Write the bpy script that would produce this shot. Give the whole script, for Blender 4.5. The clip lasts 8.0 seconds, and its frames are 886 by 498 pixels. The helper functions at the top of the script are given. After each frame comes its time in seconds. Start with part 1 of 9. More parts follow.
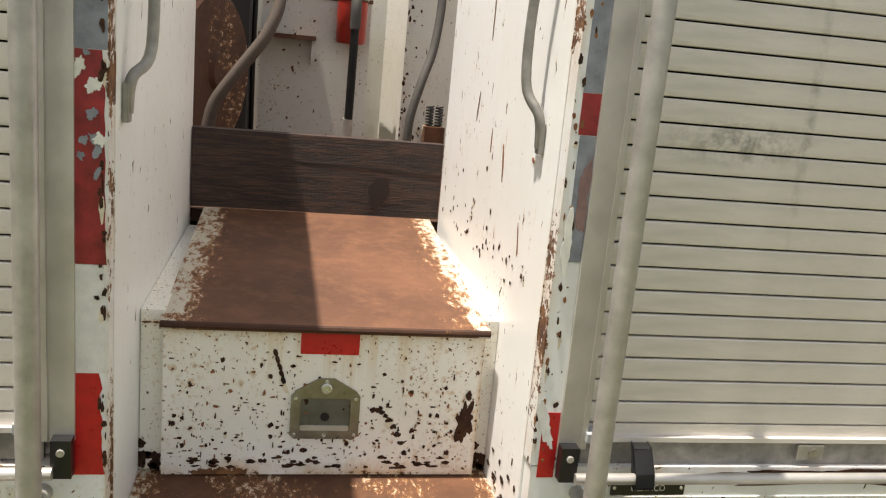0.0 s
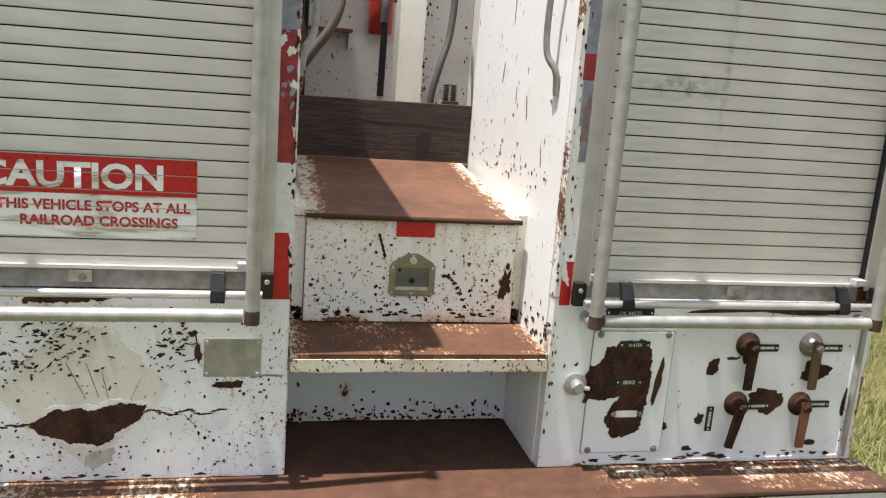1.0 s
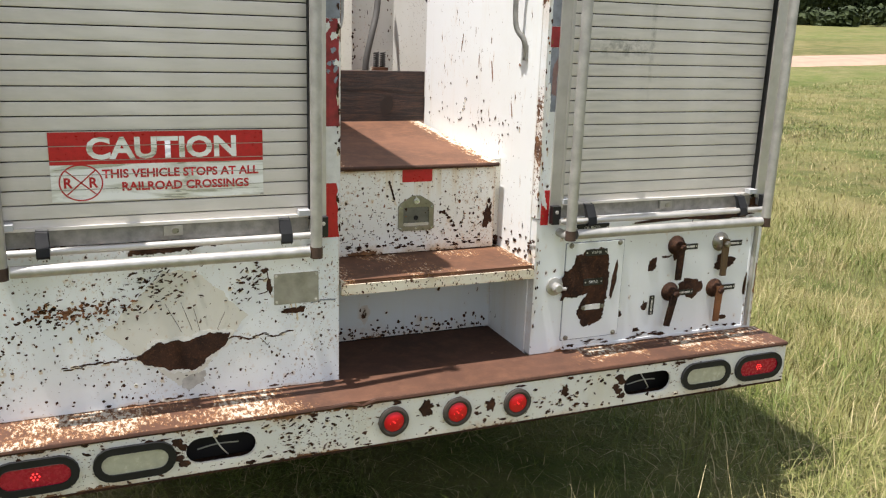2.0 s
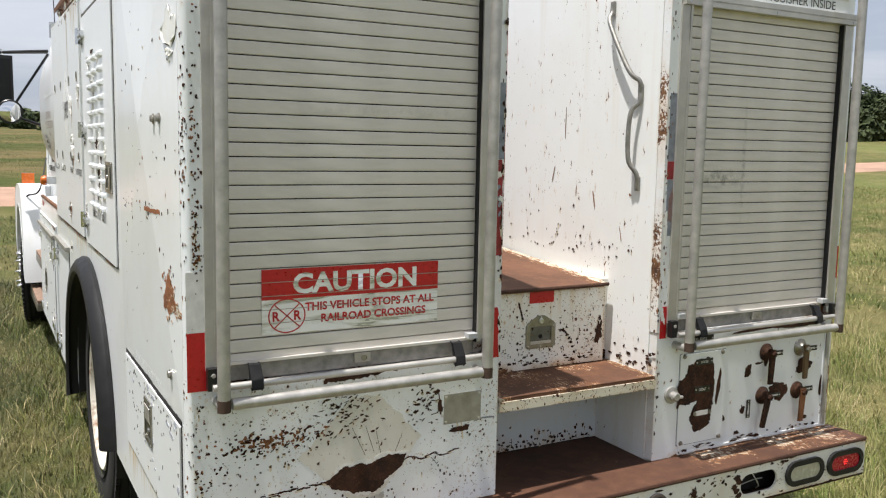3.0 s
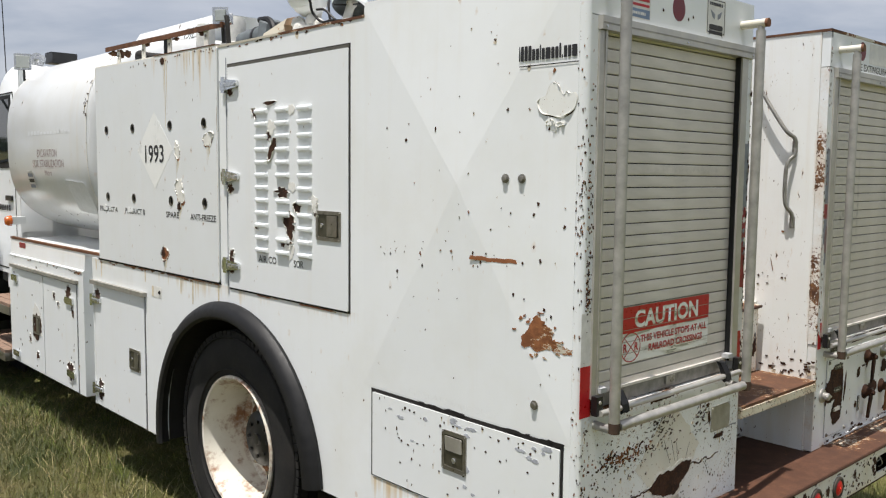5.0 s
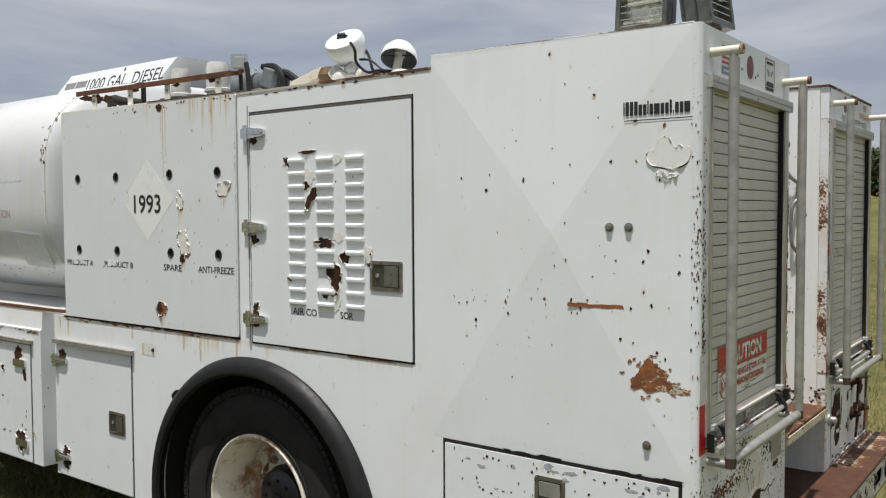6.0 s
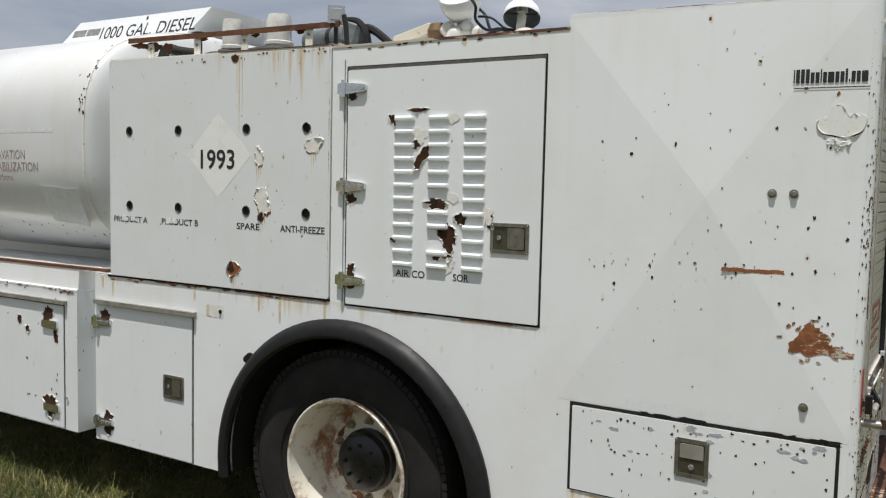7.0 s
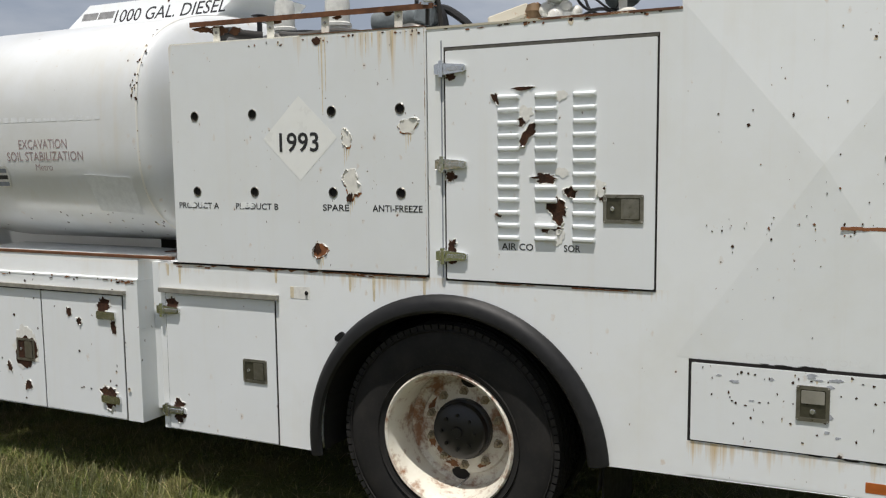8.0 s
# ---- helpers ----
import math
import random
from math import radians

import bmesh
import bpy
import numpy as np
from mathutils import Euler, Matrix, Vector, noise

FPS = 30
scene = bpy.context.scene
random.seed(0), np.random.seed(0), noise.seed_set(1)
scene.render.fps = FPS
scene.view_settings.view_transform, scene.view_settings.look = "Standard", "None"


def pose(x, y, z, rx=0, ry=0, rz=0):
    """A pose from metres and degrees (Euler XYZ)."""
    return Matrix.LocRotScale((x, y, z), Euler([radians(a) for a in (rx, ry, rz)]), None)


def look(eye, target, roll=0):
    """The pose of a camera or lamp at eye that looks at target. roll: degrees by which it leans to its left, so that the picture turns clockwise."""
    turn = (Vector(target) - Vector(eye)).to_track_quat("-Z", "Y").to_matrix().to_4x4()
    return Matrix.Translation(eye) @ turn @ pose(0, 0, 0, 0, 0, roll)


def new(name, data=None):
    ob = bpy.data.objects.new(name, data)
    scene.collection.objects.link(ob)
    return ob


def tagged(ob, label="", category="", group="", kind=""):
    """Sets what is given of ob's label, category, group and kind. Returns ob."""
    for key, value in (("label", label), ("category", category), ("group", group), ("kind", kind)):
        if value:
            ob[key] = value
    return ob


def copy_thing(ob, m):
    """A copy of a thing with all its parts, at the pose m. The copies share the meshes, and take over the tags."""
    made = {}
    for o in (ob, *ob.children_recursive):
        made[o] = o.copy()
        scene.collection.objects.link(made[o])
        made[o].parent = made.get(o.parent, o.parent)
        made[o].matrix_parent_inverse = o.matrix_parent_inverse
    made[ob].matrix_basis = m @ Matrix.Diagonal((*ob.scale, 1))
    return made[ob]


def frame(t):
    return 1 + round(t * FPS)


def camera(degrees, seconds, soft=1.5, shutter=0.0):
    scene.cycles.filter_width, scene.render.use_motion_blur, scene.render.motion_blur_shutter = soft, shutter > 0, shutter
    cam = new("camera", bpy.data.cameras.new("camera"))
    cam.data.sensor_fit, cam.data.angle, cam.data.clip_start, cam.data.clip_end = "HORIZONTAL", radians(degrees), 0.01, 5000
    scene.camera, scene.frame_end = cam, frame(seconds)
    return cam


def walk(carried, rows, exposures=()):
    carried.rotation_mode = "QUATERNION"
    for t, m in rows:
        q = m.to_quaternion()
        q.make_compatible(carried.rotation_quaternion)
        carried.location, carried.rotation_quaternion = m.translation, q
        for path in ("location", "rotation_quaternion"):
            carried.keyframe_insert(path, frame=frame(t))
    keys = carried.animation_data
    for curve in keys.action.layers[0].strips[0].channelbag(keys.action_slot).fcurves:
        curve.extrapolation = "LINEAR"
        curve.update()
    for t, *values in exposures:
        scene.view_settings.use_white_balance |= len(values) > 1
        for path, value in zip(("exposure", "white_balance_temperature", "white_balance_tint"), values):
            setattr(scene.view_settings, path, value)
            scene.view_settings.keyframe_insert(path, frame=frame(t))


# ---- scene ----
cam = camera(54.9, 8.0, 1.2)
PATH = [
    (0, (-0.036, -1.213, 1.751), (0.338, 0.704, 1.318), 5.3),
    (0.25, (-0.067, -1.435, 1.774), (0.243, 0.496, 1.355), 3.6),
    (0.5, (-0.216, -1.606, 1.72), (0.149, 0.322, 1.332), 2.1),
    (0.75, (-0.282, -1.826, 1.732), (0.098, 0.092, 1.312), 2.8),
    (1, (-0.356, -1.936, 1.68), (0.076, -0.03, 1.25), 4.4),
    (1.2, (-0.404, -2.055, 1.632), (0.048, -0.159, 1.181), 5.3),
    (2.3, (-1.166, -2.334, 1.722), (-0.293, -0.605, 1.227), 0.8),
    (2.5, (-1.314, -2.284, 1.707), (-0.39, -0.56, 1.291), 0.8),
    (2.8, (-1.565, -2.207, 1.689), (-0.593, -0.479, 1.426), 1.3),
    (3, (-1.673, -2.183, 1.752), (-0.715, -0.442, 1.518), 1.0),
    (3.3, (-1.934, -2.162, 1.823), (-0.991, -0.409, 1.622), 2.2),
    (3.5, (-2.127, -2.135, 1.831), (-1.166, -0.39, 1.66), 2.9),
    (4, (-2.457, -1.971, 1.818), (-1.49, -0.236, 1.587), 3.5),
    (4.3, (-2.648, -1.841, 1.836), (-1.634, -0.132, 1.607), 2.4),
    (4.5, (-2.796, -1.752, 1.846), (-1.689, -0.103, 1.61), 1.5),
    (4.7, (-2.958, -1.665, 1.823), (-1.743, -0.091, 1.606), 1.2),
    (5.8, (-3.64, -1.074, 1.887), (-2.066, 0.157, 1.792), -0.7),
    (6, (-3.75, -0.938, 1.871), (-2.154, 0.265, 1.785), -0.3),
    (6.2, (-3.869, -0.823, 1.879), (-2.261, 0.362, 1.774), 0.3),
    (6.5, (-4.026, -0.65, 1.893), (-2.368, 0.461, 1.758), 1.2),
    (6.8, (-4.115, -0.417, 1.86), (-2.422, 0.634, 1.694), 1.4),
    (7, (-4.17, -0.245, 1.825), (-2.465, 0.79, 1.674), 1.3),
    (7.2, (-4.249, -0.079, 1.802), (-2.531, 0.936, 1.679), 1.0),
    (7.5, (-4.402, 0.142, 1.791), (-2.665, 1.122, 1.638), 0.5),
    (7.8, (-4.568, 0.323, 1.807), (-2.802, 1.244, 1.622), -0.2),
    (8, (-4.68, 0.432, 1.829), (-2.88, 1.278, 1.621), -0.6),
]
EXPOSURES = [(0.0, 0.82, 7080, 13), (0.5, 0.85, 6560, 13), (1.0, 0.84, 6450, 13), (2.3, 0.92, 6450, 13), (2.5, 0.91, 6450, 13), (3.0, 0.55, 6460, 12), (3.5, 0.24, 6450, 11.5), (4.0, 0.41, 6480, 11.5), (4.5, 0.40, 6500, 12), (6.0, 0.00, 6500, 11), (6.5, -0.04, 6480, 11), (8.0, -0.02, 6500, 11)]
walk(cam, [(t, look(eye, target, roll)) for t, eye, target, roll in PATH], EXPOSURES)

# ---- world, sun ----
world = bpy.data.worlds.new("world")
scene.world = world
world.use_nodes = True
wt = world.node_tree
wt.nodes.clear()
w_out = wt.nodes.new("ShaderNodeOutputWorld")
w_bg = wt.nodes.new("ShaderNodeBackground")
w_sky = wt.nodes.new("ShaderNodeTexSky")
w_sky.sky_type = "NISHITA"
w_sky.sun_disc = False
w_sky.sun_elevation = radians(75.1)
w_sky.sun_rotation = radians(-88)
w_sky.air_density, w_sky.dust_density = 1.0, 2.0
w_bg.inputs["Strength"].default_value = 0.102
w_co = wt.nodes.new("ShaderNodeTexCoord")
w_map = wt.nodes.new("ShaderNodeMapping")
w_map.inputs["Scale"].default_value = (1.6, 1.6, 7.0)
w_noise = wt.nodes.new("ShaderNodeTexNoise")
w_noise.inputs["Scale"].default_value = 1.7
w_noise.inputs["Detail"].default_value = 7
w_noise.inputs["Roughness"].default_value = 0.55
w_noise.inputs["Distortion"].default_value = 0.5
w_ramp = wt.nodes.new("ShaderNodeValToRGB")
w_ramp.color_ramp.elements[0].position, w_ramp.color_ramp.elements[0].color = 0.36, (3.25, 3.62, 4.3, 1)
w_ramp.color_ramp.elements[1].position, w_ramp.color_ramp.elements[1].color = 0.66, (5.6, 5.75, 6.1, 1)
w_mix = wt.nodes.new("ShaderNodeMixRGB")
w_mix.inputs[0].default_value = 0.82
wt.links.new(w_co.outputs["Generated"], w_map.inputs["Vector"])
wt.links.new(w_map.outputs["Vector"], w_noise.inputs["Vector"])
wt.links.new(w_noise.outputs["Fac"], w_ramp.inputs["Fac"])
wt.links.new(w_sky.outputs["Color"], w_mix.inputs[1])
wt.links.new(w_ramp.outputs["Color"], w_mix.inputs[2])
wt.links.new(w_mix.outputs["Color"], w_bg.inputs["Color"])
wt.links.new(w_bg.outputs["Background"], w_out.inputs["Surface"])

sun = new("sun", bpy.data.lights.new("sun", "SUN"))
sun.data.energy, sun.data.angle, sun.data.color = 4.72, radians(0.7), (1.0, 0.965, 0.905)
sun.matrix_world = look((-5.28, -0.62, 20.0), (0, 0, 0))


# ---- materials ----
class Nodes:
    """A small builder of node materials."""

    def __init__(self, name):
        self.mat = bpy.data.materials.new(name)
        self.mat.use_nodes = True
        self.nt = self.mat.node_tree
        self.bsdf = self.nt.nodes["Principled BSDF"]

    def add(self, kind, **values):
        n = self.nt.nodes.new("ShaderNode" + kind)
        for k, v in values.items():
            self.put(n.inputs[k.replace("_", " ")], v)
        return n

    def put(self, socket, v):
        if isinstance(v, bpy.types.NodeSocket):
            self.nt.links.new(v, socket)
        else:
            socket.default_value = v

    def coords(self, scale=(1, 1, 1)):
        co = self.add("TexCoord")
        return self.add("Mapping", Vector=co.outputs["Object"], Scale=scale).outputs["Vector"]

    def noise(self, scale, detail=4, rough=0.55, vector=None, stretch=(1, 1, 1), distort=0.0):
        v = vector if vector is not None else self.coords(stretch)
        return self.add("TexNoise", Vector=v, Scale=scale, Detail=detail, Roughness=rough, Distortion=distort).outputs["Fac"]

    def math(self, op, a, b=0.0, clamp=False):
        n = self.nt.nodes.new("ShaderNodeMath")
        n.operation, n.use_clamp = op, clamp
        self.put(n.inputs[0], a)
        self.put(n.inputs[1], b)
        return n.outputs[0]

    def step(self, v, lo, hi, a=0.0, b=1.0):
        n = self.add("MapRange")
        n.clamp = True
        for i, x in enumerate((v, lo, hi, a, b)):
            self.put(n.inputs[i], x)
        return n.outputs[0]

    def mix(self, fac, a, b):
        n = self.nt.nodes.new("ShaderNodeMixRGB")
        for i, x in enumerate((fac, a, b)):
            if i and isinstance(x, tuple):
                x = (*x, 1) if len(x) == 3 else x
            self.put(n.inputs[i], x)
        return n.outputs[0]

    def finish(self, color, rough, metal=0.0, bump=None, strength=0.3, distance=0.002, coat=0.0, spec=None):
        self.put(self.bsdf.inputs["Base Color"], (*color, 1) if isinstance(color, tuple) else color)
        self.put(self.bsdf.inputs["Roughness"], rough)
        self.put(self.bsdf.inputs["Metallic"], metal)
        if coat:
            self.bsdf.inputs["Coat Weight"].default_value = coat
            self.bsdf.inputs["Coat Roughness"].default_value = 0.12
        if spec is not None:
            self.bsdf.inputs["Specular IOR Level"].default_value = spec
        if bump is not None:
            b = self.add("Bump", Height=bump, Strength=strength, Distance=distance)
            self.nt.links.new(b.outputs["Normal"], self.bsdf.inputs["Normal"])
        return self.mat


def rust_color(n):
    a = n.noise(38, 6, 0.65)
    b = n.noise(6, 3)
    c = n.mix(n.step(a, 0.35, 0.7), (0.020, 0.010, 0.007), (0.085, 0.034, 0.016))
    return n.mix(n.step(b, 0.5, 0.75, 0, 0.5), c, (0.17, 0.07, 0.028))


def paint(name, white=(0.80, 0.825, 0.835), chips=0.1, size=0.3, cells=26.0, stretch=(1, 1, 0.6), grime=0.4, streaks=0.3, fine=0.0, rough=0.34, edges=(), runs=None, coat=0.0, stained=0.55):
    """Old white enamel with rust chips, stains that run down from them and grime."""
    n = Nodes(name)
    co = n.coords()
    warp = n.add("TexNoise", Vector=co, Scale=55.0, Detail=3.0)
    add = n.nt.nodes.new("ShaderNodeMixRGB")
    add.blend_type = "ADD"
    add.inputs[0].default_value = 0.022
    n.put(add.inputs[1], co)
    n.put(add.inputs[2], warp.outputs["Color"])
    m = n.add("Mapping", Vector=add.outputs[0], Scale=stretch).outputs["Vector"]
    region = n.noise(2.3, 3, 0.5)
    chance = n.math("MULTIPLY", n.step(region, 0.4, 0.68, 0.25, 1.9), chips)

    def spots(scale, bigness, likely):
        v = n.add("TexVoronoi", Vector=m, Scale=scale)
        sep = n.add("SeparateColor", Color=v.outputs["Color"])
        r = n.math("MULTIPLY", n.math("POWER", sep.outputs[0], 2.2), bigness)
        r = n.math("ADD", r, bigness * 0.22)
        there = n.math("LESS_THAN", sep.outputs[1], likely)
        d = n.math("SUBTRACT", r, v.outputs["Distance"])
        hard = n.math("MULTIPLY", n.step(d, -0.02, 0.02), there)
        halo = n.math("MULTIPLY", n.step(d, -0.35, 0.0, 0, 1), there)
        return hard, halo

    hard, halo = spots(cells, size, chance)
    hard2, halo2 = spots(cells * 2.7, size * 1.1, n.math("MULTIPLY", chance, 0.9 + fine))
    chip = n.math("MAXIMUM", hard, hard2)
    edge = None
    if edges:
        edge = 0.0
        sep = n.add("SeparateXYZ", Vector=co)
        worn = n.noise(75, 5, 0.7)
        big = n.noise(4.3, 3, 0.6)
        torn = n.math("ADD", worn, n.math("MULTIPLY", n.math("SUBTRACT", big, 0.5), 1.7))
        for axis, at, width in edges:
            d = n.math("ABSOLUTE", n.math("SUBTRACT", sep.outputs["XYZ".index(axis)], at))
            near = n.math("SUBTRACT", n.math("MULTIPLY", torn, width * 1.7), d)
            edge = n.math("MAXIMUM", edge, n.step(near, width * 0.95, width * 1.02))
            halo = n.math("MAXIMUM", halo, n.step(near, width * 0.1, width * 0.95))
    dirt = n.noise(3.1, 6, 0.6)
    run = n.math("MULTIPLY", n.noise(1.0, 4, 0.6, stretch=(17, 17, 0.9)), n.step(n.noise(1.3, 3, 0.5), 0.35, 0.62, 0.8, 1.05))
    base = n.mix(n.step(dirt, 0.42, 0.78, 0, 0.5 * grime), white, tuple(c * k for c, k in zip(white, (0.78, 0.74, 0.62))))
    base = n.mix(n.step(run, 0.52, 0.80, 0, 0.62 * streaks), base, (0.60, 0.47, 0.27))
    chalk = n.noise(0.9, 5, 0.6, stretch=(1, 1, 0.7), distort=0.8)
    base = n.mix(n.step(chalk, 0.40, 0.66, 0, 0.35 * grime), base, tuple(c * k for c, k in zip(white, (0.90, 0.91, 0.94))))
    if runs is not None:
        top, length, ahead = runs
        sep = n.add("SeparateXYZ", Vector=co)
        d = n.math("SUBTRACT", top, sep.outputs["Z"])
        thick = n.noise(1.0, 4, 0.65, stretch=(28, 28, 0.5))
        where = n.noise(1.0, 2, 0.5, stretch=(1.7, 1.7, 0.2))
        where = n.math("MULTIPLY", where, n.step(sep.outputs["Y"], 2.78, 3.0, 1.0, 0.75))
        reach = n.math("MULTIPLY", n.step(where, 0.40, 0.62, 0.0, 1.0), n.step(thick, 0.44, 0.72, 0.0, length))
        below = n.math("MULTIPLY", n.step(d, -0.004, 0.0), n.step(sep.outputs["Y"], ahead, ahead + 0.06))
        base = n.mix(n.math("MULTIPLY", n.step(n.math("SUBTRACT", reach, d), -0.02, length * 0.55, 0, 0.8), below), base, (0.62, 0.44, 0.20))
    stain = n.math("MULTIPLY", n.math("MAXIMUM", halo, n.math("MULTIPLY", halo2, 0.6)), n.step(n.noise(9, 3), 0.35, 0.65, 0.15, 0.9))
    base = n.mix(n.math("MULTIPLY", stain, stained), base, (0.52, 0.31, 0.12))
    scuff = n.noise(120, 4, 0.7, stretch=(1, 1, 0.25))
    base = n.mix(n.step(scuff, 0.66, 0.8, 0, 0.25 * grime), base, (0.42, 0.41, 0.38))
    col = n.mix(chip, base, rust_color(n))
    if edge is not None:
        mottle = n.mix(n.step(n.noise(30, 5, 0.7), 0.36, 0.64), (0.075, 0.034, 0.018), (0.25, 0.115, 0.045))
        col = n.mix(edge, col, mottle)
        chip = n.math("MAXIMUM", chip, edge)
    rg = n.step(chip, 0, 1, rough, 0.9)
    wave = n.noise(2.2, 2, 0.4)
    height = n.math("ADD", n.math("MULTIPLY", n.math("SUBTRACT", 1.0, chip), 0.6), n.math("MULTIPLY", wave, 0.9))
    return n.finish(col, rg, 0.0, height, 0.5, 0.0016, coat=coat, spec=0.4)


def rusty_plate(name, left_edge=None, right_edge=None, flakes=0.25, tone=(0.155, 0.066, 0.033), spread=None, grain=58):
    """Rusted steel tread with remains of white paint along its borders."""
    n = Nodes(name)
    co = n.coords()
    sep = n.add("SeparateXYZ", Vector=co)
    a, b, c = n.noise(3.0, 5, 0.6), n.noise(19, 6, 0.7), n.noise(150, 3, 0.6)
    tone2 = tuple(t * k for t, k in zip(tone, (1.35, 1.4, 1.35)))
    dark = tuple(t * 0.55 for t in tone)
    base = n.mix(n.step(a, 0.35, 0.7), dark, tone)
    base = n.mix(n.step(b, 0.45, 0.72, 0, 0.75), base, tone2)
    base = n.mix(n.step(c, 0.6, 0.75, 0, 0.35), base, (0.03, 0.016, 0.01))
    f = n.noise(grain, 9, 0.80, stretch=(1, 0.45, 1))
    patch = n.noise(3.6, 3, 0.5)
    want = n.step(patch, 0.40, 0.62, 0, flakes)
    if spread is not None:
        want = n.math("MULTIPLY", n.math("ADD", want, flakes * 0.55), n.step(n.math("ABSOLUTE", n.math("SUBTRACT", sep.outputs["X"], spread[0])), spread[1], spread[1] + 0.25, 0.12, 1.0))
    for limit, sign in ((left_edge, 1), (right_edge, -1)):
        if limit is not None:
            d = n.math("MULTIPLY", n.math("SUBTRACT", sep.outputs["X"], limit), sign)
            want = n.math("MAXIMUM", want, n.step(d, 0.015, 0.115, 0.60, 0.0))
    cut = n.math("SUBTRACT", 0.78, n.math("MULTIPLY", want, 0.52))
    flake = n.step(n.math("SUBTRACT", f, cut), -0.008, 0.012)
    ring = n.step(n.math("SUBTRACT", f, cut), -0.07, 0.0, 0, 0.8)
    col = n.mix(ring, base, (0.40, 0.185, 0.06))
    col = n.mix(flake, col, (0.51, 0.47, 0.38))
    h = n.math("ADD", n.math("MULTIPLY", flake, 0.8), n.math("MULTIPLY", b, 0.5))
    return n.finish(col, n.step(flake, 0, 1, 0.72, 0.5), 0.0, h, 0.6, 0.0015, spec=0.35)


def plain(name, color, rough=0.5, metal=0.0, vary=0.25, scale=18, bump=0.15, spec=None, coat=0.0):
    n = Nodes(name)
    a, b = n.noise(scale, 5, 0.6), n.noise(scale * 0.17, 3)
    low = tuple(c * (1 - vary) for c in color)
    high = tuple(min(1, c * (1 + vary * 0.6)) for c in color)
    col = n.mix(n.step(a, 0.3, 0.7), low, high)
    col = n.mix(n.step(b, 0.45, 0.75, 0, vary), col, tuple(c * 0.6 for c in color))
    return n.finish(col, n.step(a, 0.3, 0.7, max(0.03, rough - 0.07), min(1, rough + 0.1)), metal, a, bump, 0.001, spec=spec, coat=coat)


WHITE = paint("white_enamel", white=(0.845, 0.868, 0.872), chips=0.010, size=0.18, cells=38, streaks=0.16, grime=0.55, rough=0.24, runs=(1.294, 0.20, 1.05))
WHITE_CLEAN = paint("white_enamel_sound", chips=0.012, size=0.2, cells=26, streaks=0.12, grime=0.3)
WHITE_CHIPPED = paint("white_enamel_chipped", chips=0.34, size=0.25, cells=78, fine=0.3, stretch=(1, 1, 0.8), streaks=0.12, grime=0.5, edges=[("X", -1.216, 0.014), ("Z", 0.672, 0.012), ("Z", 1.130, 0.020), ("X", -0.270, 0.008)])
WHITE_WORN = paint("white_enamel_peeling", white=(0.84, 0.82, 0.74), chips=0.30, size=0.26, cells=120, fine=0.4, stretch=(1, 1, 0.85), streaks=0.6, grime=0.8, edges=[("Z", 0.986, 0.016), ("Z", 1.262, 0.008), ("X", 0.342, 0.008)])
WHITE_WALL = paint("white_enamel_scratched", white=(0.84, 0.85, 0.84), chips=0.085, size=0.24, cells=62, fine=0.2, stretch=(1, 1.5, 0.32), streaks=0.4, grime=0.45, edges=[("Y", 0.030, 0.013), ("Z", 2.432, 0.014)])
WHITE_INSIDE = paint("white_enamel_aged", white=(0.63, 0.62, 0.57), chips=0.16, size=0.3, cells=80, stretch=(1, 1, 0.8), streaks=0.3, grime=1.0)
WHITE_BUMPER = paint("white_enamel_bumper", white=(0.74, 0.73, 0.68), chips=0.30, size=0.34, cells=74, fine=0.4, stretch=(0.7, 1, 1.3), streaks=0.35, grime=1.3, edges=[("Z", 0.528, 0.030), ("Z", 0.657, 0.026)])
WHITE_TANK = paint("white_tank_enamel", white=(0.70, 0.715, 0.715), chips=0.012, size=0.22, cells=26, streaks=0.3, grime=0.9, rough=0.28, coat=0.22)
WHITE_DOOR = paint("white_enamel_door", white=(0.80, 0.825, 0.83), chips=0.014, size=0.34, cells=38, streaks=0.12, grime=0.4)
WHITE_RUNS = paint("white_enamel_with_rust_runs", white=(0.755, 0.78, 0.785), chips=0.012, size=0.34, cells=44, streaks=0.12, grime=0.4, runs=(2.43, 0.42, -1.0), edges=[("Z", 2.428, 0.012), ("Z", 1.305, 0.008), ("Y", 2.137, 0.0035)])
SCAR_PALE = paint("pale_primer", white=(0.82, 0.83, 0.80), chips=0.12, size=0.24, cells=110, streaks=0.2, grime=0.5, rough=0.6)
SCAR = paint("sanded_white_paint", white=(0.70, 0.68, 0.61), chips=0.20, size=0.24, cells=90, streaks=0.3, grime=0.9, rough=0.55)
EDGE_RUST = rusty_plate("rusted_edge", flakes=0.85, tone=(0.13, 0.055, 0.028))
PIPE_RUST = rusty_plate("rusty_pipe", flakes=0.2, tone=(0.075, 0.046, 0.032))
def deep_rust():
    n = Nodes("rusted_steel")
    a, b, c = n.noise(14, 6, 0.7), n.noise(70, 6, 0.75), n.noise(240, 3, 0.6)
    col = n.mix(n.step(a, 0.38, 0.66), (0.018, 0.009, 0.006), (0.062, 0.026, 0.013))
    col = n.mix(n.step(b, 0.52, 0.70, 0, 0.7), col, (0.13, 0.052, 0.021))
    col = n.mix(n.step(c, 0.60, 0.72, 0, 0.5), col, (0.21, 0.10, 0.045))
    return n.finish(col, 0.85, 0, n.math("ADD", b, c), 0.8, 0.002, spec=0.25)


